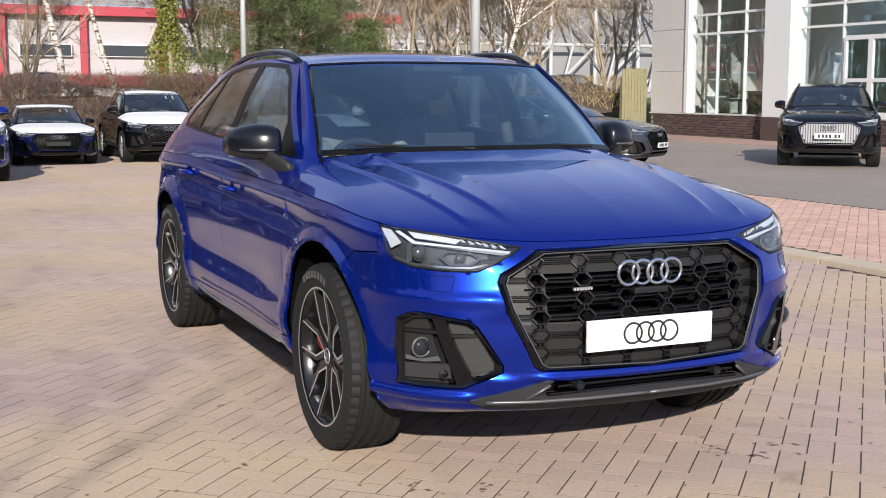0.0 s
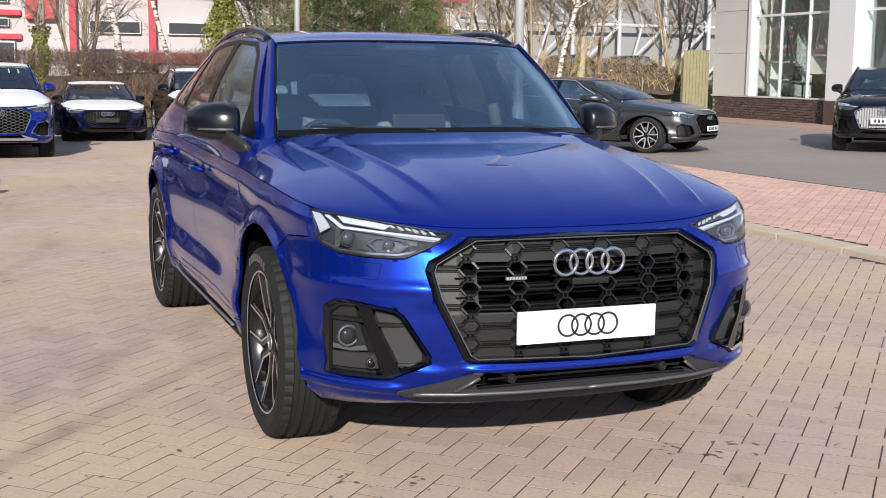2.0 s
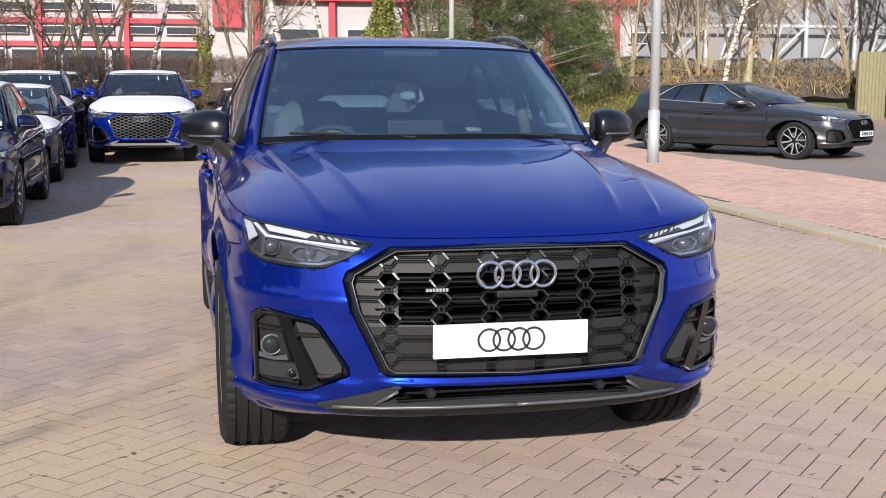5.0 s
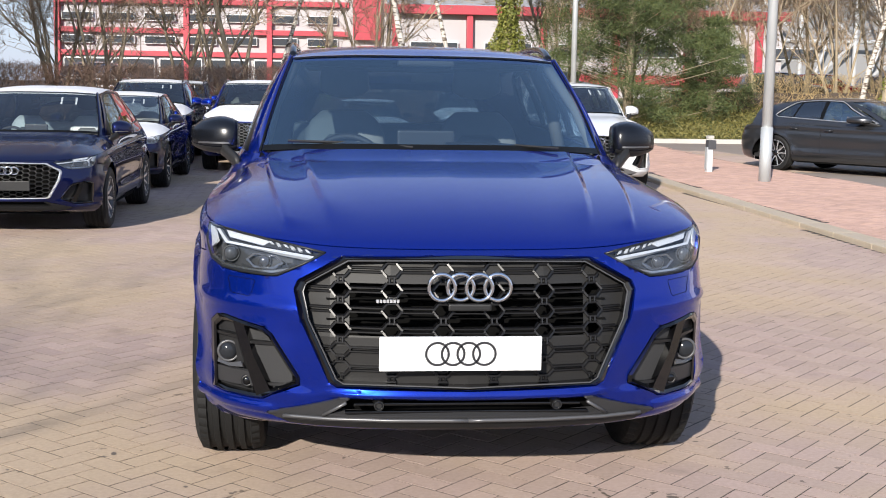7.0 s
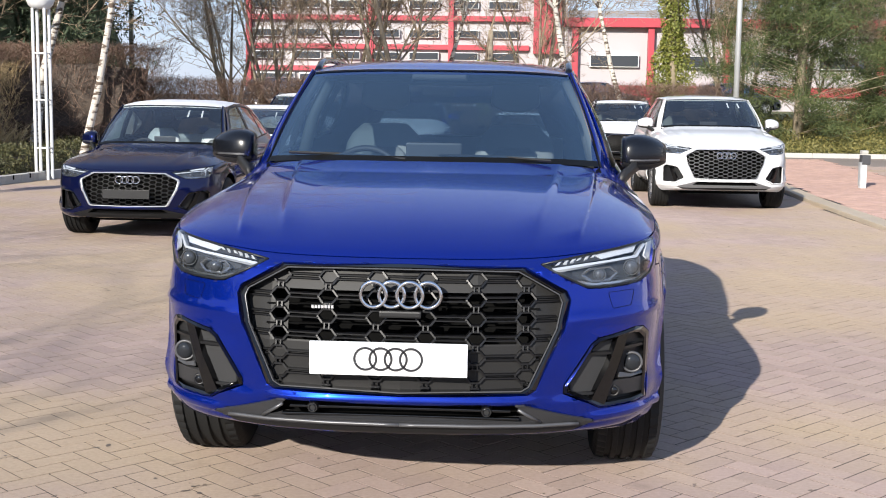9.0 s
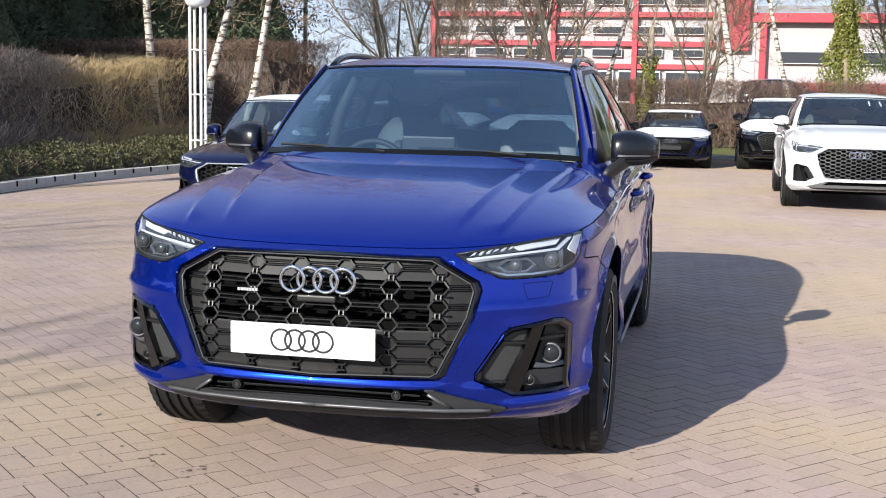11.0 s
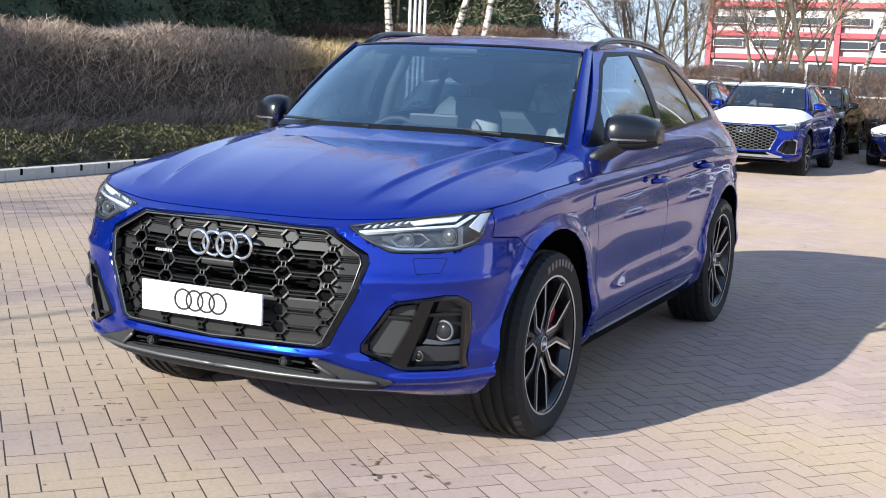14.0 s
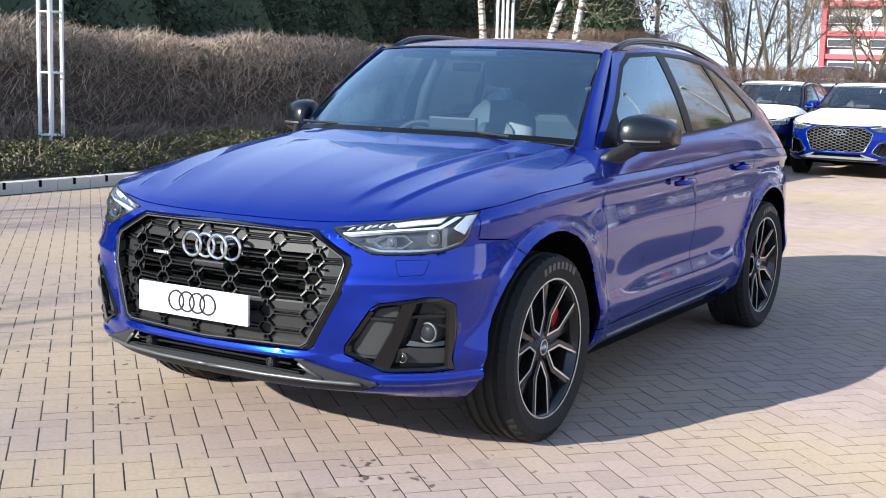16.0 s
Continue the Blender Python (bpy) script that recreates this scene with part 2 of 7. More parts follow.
def sheet(points, flip=False):
    """A bmesh grid from an array of points (rows, columns, 3)."""
    bm = bmesh.new()
    r, c = points.shape[:2]
    vs = [[bm.verts.new(points[i, j]) for j in range(c)] for i in range(r)]
    for i in range(r - 1):
        for j in range(c - 1):
            q = [vs[i][j], vs[i][j + 1], vs[i + 1][j + 1], vs[i + 1][j]]
            bm.faces.new(q[::-1] if flip else q)
    bmesh.ops.remove_doubles(bm, verts=bm.verts[:], dist=1e-5)
    return bm


def score(bm, line, ax, keep=None, reach=0.09):
    """Cut the faces near each piece of a polyline (in the plane of the axes ax) along it."""
    third = ({0, 1, 2} - set(ax)).pop()
    for a, b in zip(line[:-1], line[1:]):
        a, b = np.array(a, float), np.array(b, float)
        d = b - a
        ln = np.linalg.norm(d)
        if ln < 1e-6:
            continue
        d /= ln
        near = []
        for f in bm.faces:
            c = f.calc_center_median()
            if keep and not keep(c):
                continue
            w = np.array((c[ax[0]], c[ax[1]])) - a
            t = w @ d
            if -reach < t < ln + reach and abs(w[0] * d[1] - w[1] * d[0]) < reach:
                near.append(f)
        if not near:
            continue
        co, no = [0, 0, 0], [0, 0, 0]
        co[ax[0]], co[ax[1]] = a
        no[ax[0]], no[ax[1]] = -d[1], d[0]
        geom = list({v for f in near for v in f.verts}) + list({e for f in near for e in f.edges}) + near
        bmesh.ops.bisect_plane(bm, geom=geom, plane_co=co, plane_no=no, dist=1e-5)


def inside(poly, x, y):
    hit = False
    for (x0, y0), (x1, y1) in zip(poly, poly[1:] + poly[:1]):
        if (y0 > y) != (y1 > y) and x < (x1 - x0) * (y - y0) / (y1 - y0) + x0:
            hit = not hit
    return hit


def carve(bm, poly, ax, keep=None, reach=0.09):
    """Cut out the polygon's faces: returns them as a bmesh of their own."""
    score(bm, poly + poly[:1], ax, keep, reach)
    pick = []
    for f in bm.faces:
        c = f.calc_center_median()
        if (keep is None or keep(c)) and inside(poly, c[ax[0]], c[ax[1]]):
            pick.append(f)
    return lift(bm, pick)


def lift(bm, faces):
    out = bmesh.new()
    made = {}
    for f in faces:
        for v in f.verts:
            if v not in made:
                made[v] = out.verts.new(v.co)
        out.faces.new([made[v] for v in f.verts])
    bmesh.ops.delete(bm, geom=faces, context="FACES")
    return out


def mirrored(bm, both=True):
    """Mirror in x; with both, keep the first half too and weld the middle."""
    out = bmesh.new()
    made = {}
    for f in bm.faces:
        for v in f.verts:
            if v not in made:
                made[v] = (out.verts.new(v.co) if both else None, out.verts.new((-v.co.x, v.co.y, v.co.z)))
        if both:
            out.faces.new([made[v][0] for v in f.verts]).smooth = f.smooth
        out.faces.new([made[v][1] for v in reversed(f.verts)]).smooth = f.smooth
    for e in bm.edges:
        if not e.smooth:
            for k in ((0, 1) if both else (1,)):
                q = out.edges.get((made[e.verts[0]][k], made[e.verts[1]][k]))
                if q:
                    q.smooth = False
    if both:
        bmesh.ops.remove_doubles(out, verts=out.verts[:], dist=0.0008)
        doomed = [f for f in out.faces if f.calc_area() < 1e-9]
        bmesh.ops.delete(out, geom=doomed, context="FACES")
    return out


def outward(bm):
    """Turn the faces of a skin panel away from the car's middle."""
    bm.normal_update()
    mid = Vector((0, 2.3, 0.7))
    if sum(f.normal.dot(f.calc_center_median() - mid) * f.calc_area() for f in bm.faces) < 0:
        bmesh.ops.reverse_faces(bm, faces=bm.faces[:])
        bm.normal_update()
    return bm


def hem(bm, gap=0.0025, depth=0.014):
    """Draw a panel's rim in by the gap and turn it inwards, so that neighbouring panels show a shut line."""
    outward(bm)
    rim = [e for e in bm.edges if e.is_boundary]
    move, low = {}, {}
    for e in rim:
        f = e.link_faces[0]
        mid = (e.verts[0].co + e.verts[1].co) / 2
        along = (e.verts[1].co - e.verts[0].co).normalized()
        inward = f.calc_center_median() - mid
        inward -= along * inward.dot(along)
        if inward.length > 1e-9:
            inward.normalize()
        for v in e.verts:
            move.setdefault(v, Vector())
            move[v] += inward
    for v, d in move.items():
        n = v.normal.copy()
        if d.length > 1e-6:
            v.co += d.normalized() * gap
        low[v] = bm.verts.new(v.co - n * depth)
    for e in rim:
        f = e.link_faces[0]
        loop = [l for l in f.loops if l.edge == e][0]
        a, b = loop.vert, loop.link_loop_next.vert
        q = bm.faces.new((b, a, low[a], low[b]))
        q.smooth = True
    for f in bm.faces:
        f.smooth = True
    for e in rim:
        e.smooth = False
    return bm


def near_y(bm):
    """A function of x and z that reads the skin's y from its nearest corners."""
    co = np.array([v.co[:] for v in bm.verts])

    def y_of(x, z):
        d = (co[:, 0] - abs(x)) ** 2 + (co[:, 2] - z) ** 2
        k = np.argsort(d)[:4]
        wt = 1 / (d[k] + 1e-6)
        return float((co[k, 1] * wt).sum() / wt.sum())
    return y_of


def thick(bm, depth):
    return hem(bm, 0.0, depth)


def frame_ring(outer, inner, y_out, y_in, depth=0.03):
    """A ring between two outlines (x, z) with a chamfered front and a wall at its back."""
    bm = bmesh.new()
    n = len(outer)
    mid = [((a[0] + b[0]) / 2, (a[1] + b[1]) / 2) for a, b in zip(outer, inner)]
    rows = [[bm.verts.new((x, f(x, z) + d, z)) for x, z in line] for line, f, d in
            ((outer, y_out, depth), (outer, y_out, 0), (mid, y_out, -0.012), (inner, y_in, 0), (inner, y_in, depth * 1.6))]
    for p, q in zip(rows[:-1], rows[1:]):
        for i in range(n):
            j = (i + 1) % n
            bm.faces.new((p[i], p[j], q[j], q[i]))
    bmesh.ops.recalc_face_normals(bm, faces=bm.faces[:])
    return bm


def scaled(poly, fx, fz, cx=0.0, cz=0.0):
    return [(cx + (x - cx) * fx, cz + (z - cz) * fz) for x, z in poly]


def loft(sections, closed=False, cap=False):
    bm = bmesh.new()
    rows = [[bm.verts.new(p) for p in s] for s in sections]
    n = len(rows[0])
    for p, q in zip(rows[:-1], rows[1:]):
        for i in range(n if closed else n - 1):
            j = (i + 1) % n
            bm.faces.new((p[i], p[j], q[j], q[i]))
    if cap:
        bm.faces.new(rows[0])
        bm.faces.new(rows[-1])
    bmesh.ops.recalc_face_normals(bm, faces=bm.faces[:])
    return bm


def tube(points, r, sides=8, squash=1.0):
    pts = [Vector(p) for p in points]
    secs = []
    for i, p in enumerate(pts):
        d = (pts[min(i + 1, len(pts) - 1)] - pts[max(i - 1, 0)]).normalized()
        a = d.cross(Vector((0, 0, 1)))
        a = a.normalized() if a.length > 1e-4 else Vector((1, 0, 0))
        b = a.cross(d).normalized()
        rr = r[i] if isinstance(r, (list, tuple)) else r
        secs.append([p + a * rr * math.cos(t) + b * rr * squash * math.sin(t) for t in [2 * math.pi * k / sides for k in range(sides)]])
    return loft(secs, True, True)


def ring(center, radius, thickness, axis="y", seg=40, side=8):
    secs = []
    for i in range(seg):
        a = 2 * math.pi * i / seg
        o = Vector((math.cos(a), 0, math.sin(a)))
        secs.append([Vector(center) + o * (radius + thickness * math.cos(t)) + Vector((0, thickness * math.sin(t), 0)) for t in [2 * math.pi * k / side for k in range(side)]])
    secs.append(secs[0])
    bm = loft(secs, True)
    bmesh.ops.remove_doubles(bm, verts=bm.verts[:], dist=1e-5)
    if axis == "x":
        bmesh.ops.rotate(bm, verts=bm.verts[:], cent=center, matrix=Matrix.Rotation(math.pi / 2, 3, "Z"))
    return bm


def lathe(profile, seg=48, start=0.0):
    """Turn a profile (radius, x) about the x axis."""
    secs = []
    for i in range(seg + 1):
        a = start + 2 * math.pi * i / seg
        secs.append([(x, r * math.cos(a), r * math.sin(a)) for r, x in profile])
    bm = loft(secs)
    bmesh.ops.remove_doubles(bm, verts=bm.verts[:], dist=1e-5)
    return bm


PLAN = [(0, 0), (0.25, 0.012), (0.45, 0.05), (0.60, 0.11), (0.72, 0.185), (0.82, 0.29), (0.885, 0.42), (0.925, 0.62), (0.945, 0.95),
        (0.938, 1.6), (0.925, 2.3), (0.935, 3.1), (0.945, 3.77), (0.90, 4.3), (0.74, 4.58), (0.4, 4.67), (0, 4.68)]
CREASE = [(-0.5, 0.938), (0.12, 0.938), (0.17, 0.943), (0.28, 0.968), (0.39, 0.988), (0.53, 1.002), (0.87, 1.035), (1.43, 1.058), (2.4, 1.072), (3.34, 1.105), (4.2, 1.09), (4.8, 1.0)]
NOSE = [(0.945, 0.135), (0.90, 0.075), (0.80, 0.035), (0.65, 0.0), (0.50, 0.008), (0.43, 0.03), (0.385, 0.05), (0.352, 0.075), (0.335, 0.16)]
FLANK = [(1.06, 0.035), (1.01, 0.012), (0.93, 0.016), (0.80, 0.006), (0.62, 0.014), (0.50, 0.0), (0.42, 0.018), (0.36, 0.04), (0.31, 0.085)]


def crease_z(y):
    return np.interp(y, [a for a, _ in CREASE], [b for _, b in CREASE])


def body_wrap(nx, nz):
    """The lower body's skin from the middle of the nose round to the middle of the tail."""
    plan = smooth_path(PLAN, nx)
    tan = np.gradient(plan, axis=0)
    tan /= np.linalg.norm(tan, axis=1)[:, None]
    normal = np.stack([tan[:, 1], -tan[:, 0]], 1)
    normal[0], normal[-1] = (0, -1), (0, 1)
    front = smooth_path([(i, *p) for i, p in enumerate(NOSE)], nz)
    side = smooth_path([(i, *p) for i, p in enumerate(FLANK)], nz)
    out = np.zeros((nx, nz, 3))
    f = normal[:, 1] ** 2
    for i in range(nx):
        z = front[:, 1] * f[i] + side[:, 1] * (1 - f[i])
        off = front[:, 2] * f[i] + side[:, 2] * (1 - f[i])
        p = plan[i][None] - normal[i][None] * off[:, None]
        top = crease_z(p[0, 1])
        z = z + (top - z[0]) * np.linspace(1, 0, nz) ** 1.5
        # bumper relief: a ridge below the lamps, a blade beside the grille, a chin edge
        ax = np.abs(p[:, 0])
        out_by = 0.011 * np.exp(-((z - 0.752) / 0.014) ** 2) * smoothstep(0.5, 0.6, ax)
        out_by = out_by - 0.016 * smoothstep(0.46, 0.50, z) * (1 - smoothstep(0.66, 0.73, z)) * np.exp(-((ax - 0.56) / 0.075) ** 2)
        out_by = out_by + 0.018 * (1 - smoothstep(0.405, 0.430, z)) * smoothstep(0.378, 0.392, z) * smoothstep(0.58, 0.68, ax)
        out_by = out_by + 0.018 * np.exp(-((z - 0.479) / 0.010) ** 2) * (1 - smoothstep(0.38, 0.50, ax))
        out_by = out_by * (1 - smoothstep(0.42, 0.60, p[:, 1]))
        p = p + normal[i][None] * out_by[:, None]
        # wheel arches stand slightly proud
        for cy in (0.965, 3.785):
            d = np.hypot(p[:, 1] - cy, z - 0.40)
            p[:, 0] += np.where(plan[i, 0] > 0.85, 0.022 * np.exp(-((d - 0.485) / 0.038) ** 2), 0)
        # the doors' lower flank is drawn in above a light-catching edge
        dip = np.exp(-((z - 0.60) / 0.085) ** 2) * smoothstep(1.5, 2.0, p[:, 1]) * (1 - smoothstep(2.8, 3.3, p[:, 1]))
        p[:, 0] -= np.where(plan[i, 0] > 0.85, 0.016 * dip, 0)
        # shoulder crease along the flank
        d = crease_z(p[:, 1]) - 0.055 - z
        p[:, 0] -= np.where(plan[i, 0] > 0.85, 0.010 * smoothstep(0, 0.014, d) * (1 - smoothstep(0.03, 0.16, d)) * smoothstep(1.0, 1.4, p[:, 1]), 0)
        out[i, :, 0], out[i, :, 1], out[i, :, 2] = p[:, 0], p[:, 1], z
    out[0, :, 0] = out[-1, :, 0] = 0
    return out


def arc(cy, cz, r, a0, a1, n):
    return [(cy + r * math.cos(radians(a0 + (a1 - a0) * i / n)), cz + r * math.sin(radians(a0 + (a1 - a0) * i / n))) for i in range(n + 1)]


GRILLE = [(0, 0.924), (0.41, 0.919), (0.552, 0.840), (0.564, 0.812), (0.545, 0.72), (0.450, 0.517), (0.425, 0.502), (0, 0.497)]
LAMP = [(0.462, 0.927), (0.55, 0.943), (0.64, 0.959), (0.735, 0.976), (0.80, 0.986), (0.864, 0.993), (0.868, 0.950), (0.862, 0.910), (0.848, 0.878), (0.808, 0.857), (0.74, 0.850),
        (0.66, 0.847), (0.62, 0.849), (0.535, 0.889)]
INTAKE = [(0.850, 0.672), (0.825, 0.699), (0.795, 0.704), (0.72, 0.691), (0.665, 0.682), (0.638, 0.664), (0.547, 0.522), (0.546, 0.496), (0.637, 0.456), (0.668, 0.437), (0.70, 0.433), (0.80, 0.433),
          (0.848, 0.438)]
SLOT = [(0, 0.464), (0.385, 0.464), (0.465, 0.408), (0, 0.408)]
LIP = [(0, 0.408), (0.465, 0.408), (0.385, 0.464), (0.415, 0.464), (0.655, 0.39), (0.62, 0.374), (0, 0.384)]
CHIN = [(0, 0.384), (0.62, 0.374), (0.58, 0.356), (0, 0.350)]


def both_sides(bm, name, mat, parent, label="", smooth=False):
    """The same part on either side of the car."""
    twin = mirrored(bm, False)
    a = part(name, bm, mat, parent, label, smooth)
    b = part(name, twin, mat, parent, label, smooth)
    return a, b


def wheel(parent, x, y, side, radius, rim, spec, width=0.245, turn=0.42):
    """One wheel with tyre, rim, spokes and hub; side is +1 where it faces +x."""
    hub = new("wheel")
    hub.parent = parent
    hub.location = (x, y, radius)
    s = side
    w = width / 2
    prof = [(rim - 0.008, -w * 0.92), (rim + 0.03, -w * 1.0), (radius - 0.035, -w * 1.02), (radius - 0.008, -w * 0.9)]
    for g in (-0.55, -0.19, 0.19, 0.55):
        prof += [(radius, (g - 0.10) * w), (radius - 0.010, (g - 0.075) * w), (radius - 0.010, (g + 0.075) * w), (radius, (g + 0.10) * w)]
    prof += [(radius - 0.008, w * 0.9), (radius - 0.035, w * 1.02), (rim + 0.05, w * 1.045), (rim + 0.03, w * 1.0), (rim + 0.012, w * 0.99), (rim - 0.008, w * 0.92)]
    fine = spec["caliper"] is RED
    segs = 150 if fine else 56
    bm = lathe([(r, s * xx) for r, xx in prof], segs)
    if fine:
        # cross cuts in the shoulder blocks
        for v in bm.verts:
            r = math.hypot(v.co.y, v.co.z)
            k = int((math.atan2(v.co.z, v.co.y) / (2 * math.pi) + 1) * segs + 0.5)
            if r > radius - 0.012 and abs(v.co.x) > 0.64 * w and k % 3 == 0:
                v.co.y, v.co.z = v.co.y * (r - 0.006) / r, v.co.z * (r - 0.006) / r
    bmesh.ops.recalc_face_normals(bm, faces=bm.faces[:])
    tyre = part("tyre", bm, RUBBER, hub, "black rubber tyre", True)
    tyre.data.set_sharp_from_angle(angle=radians(38))
    for k in range(8):
        a = radians(62 + 6.5 * k)
        mk = boxed((-0.0015, -0.011, -0.014), (0.0015, 0.011, 0.014))
        bmesh.ops.transform(mk, matrix=Matrix.Rotation(a - math.pi / 2, 4, "X") @ Matrix.Translation((s * (w * 1.035), 0, rim + 0.047)), verts=mk.verts[:])
        part("sidewall_mark", mk, GREYTRIM, tyre, "grey sidewall mark") if fine else mk.free()
    face = w * 0.86
    bm = lathe([(rim, s * face), (rim - 0.006, s * (face + 0.008)), (rim - 0.018, s * (face - 0.004)), (rim - 0.03, s * (face - 0.05)), (rim - 0.035, -s * face)], 48)
    part("rim", bm, spec["rim"], hub, smooth=True)
    bm = lathe([(rim + 0.001, s * (face + 0.001)), (rim - 0.004, s * (face + 0.0105)), (rim - 0.010, s * (face + 0.0085))], 48)
    part("rim_edge", bm, MACHINED, hub, smooth=True)
    bm = lathe([(0.0, s * (w * 0.2)), (rim * 0.62, s * (w * 0.2)), (rim * 0.62, s * (w * 0.05)), (0.0, s * (w * 0.05))], 40)
    part("brake_disc", bm, DISC, hub)
    bm = lathe([(rim - 0.034, -s * w * 0.2), (0.0, -s * w * 0.25)], 40)
    part("wheel_back", bm, DARK, hub)
    cal = boxed((-0.03, rim * 0.45, -0.07), (0.03, rim * 0.72, 0.07), 0.02)
    bmesh.ops.rotate(cal, verts=cal.verts[:], cent=(0, 0, 0), matrix=Matrix.Rotation(radians(25), 3, "X"))
    bmesh.ops.translate(cal, verts=cal.verts[:], vec=(s * w * 0.28, 0, 0))
    part("brake_caliper", cal, spec["caliper"], hub)
    # paired spokes: kinked black arms with bright machined edges
    count = spec["spokes"]
    for k in range(count):
        base = 2 * math.pi * k / count + turn
        arms, edges = bmesh.new(), bmesh.new()
        for d in (-1, 1):
            way = [(0.052, 0.10, face - 0.030), (rim * 0.47, spec["kink"], face - 0.020), (rim - 0.008, spec["splay"], face - 0.002)]
            pts = [Vector((s * x, math.cos(base + d * a) * r, math.sin(base + d * a) * r)) for r, a, x in way]
            for p0, p1 in zip(pts[:-1], pts[1:]):
                dirn = (p1 - p0)
                dirn.x = 0
                dirn.normalize()
                nrm = Vector((0, -dirn.z, dirn.y))
                rows = [[p + nrm * u + Vector((s * v, 0, 0)) for u, v in ((-0.017, -0.045), (-0.0125, 0), (0.0125, 0), (0.017, -0.045))] for p in (p0 - dirn * 0.004, p1 + dirn * 0.004)]
                vs = [[arms.verts.new(q) for q in row] for row in rows]
                for i in range(4):
                    arms.faces.new((vs[0][i], vs[0][(i + 1) % 4], vs[1][(i + 1) % 4], vs[1][i]))
                off, wd = (-d * 0.0085, 0.0042) if spec["edge"] else (0, 0.011)
                edges.faces.new([edges.verts.new(p + nrm * (off + u) + Vector((s * 0.0022, 0, 0))) for p, u in ((p0, -wd), (p1, -wd), (p1, wd), (p0, wd))])
        bmesh.ops.recalc_face_normals(arms, faces=arms.faces[:])
        part("spoke", arms, spec["spoke"], hub)
        if spec["bright"]:
            part("spoke_edge", edges, MACHINED, hub, "bright machined spoke edge")
        else:
            edges.free()
        # plain dark spoke between the pairs
        mid = base + math.pi / count
        bm = boxed((min(s * (face - 0.07), s * (face - 0.035)), 0.04, -0.016), (max(s * (face - 0.07), s * (face - 0.035)), rim - 0.02, 0.016), 0.006)
        bmesh.ops.rotate(bm, verts=bm.verts[:], cent=(0, 0, 0), matrix=Matrix.Rotation(mid, 3, "X"))
        part("spoke", bm, spec["rim"], hub)
    bm = lathe([(0.0, s * (face - 0.022)), (0.026, s * (face - 0.022)), (0.030, s * (face - 0.027)), (0.066, s * (face - 0.03)), (0.07, s * (face - 0.07))], 32)
    cap = part("hub_cap", bm, spec["spoke"], hub, smooth=True)
    if fine:
        part("cap_ring", ring((s * (face - 0.021), 0, 0), 0.030, 0.0022, axis="x", seg=28, side=5), MACHINED, cap, smooth=True)
        for k in range(4):
            part("cap_emblem", ring((s * (face - 0.020), (k - 1.5) * 0.011, 0), 0.0078, 0.0014, axis="x", seg=16, side=4), CHROME, cap)
        for k in range(5):
            a = turn + 2 * math.pi * (k + 0.5) / 5
            c = Vector((s * (face - 0.032), math.cos(a) * 0.052, math.sin(a) * 0.052))
            part("wheel_bolt", rod(bmesh.new(), c - Vector((s * 0.012, 0, 0)), c + Vector((s * 0.004, 0, 0)), 0.0075, None, 6), SATIN, hub)
    return hub


WARP_Y = [0, 0.965, 1.5, 2.03, 3.785, 4.68]
WARP_Z = [0, 0.25, 0.62, 1.06, 1.19, 1.665]


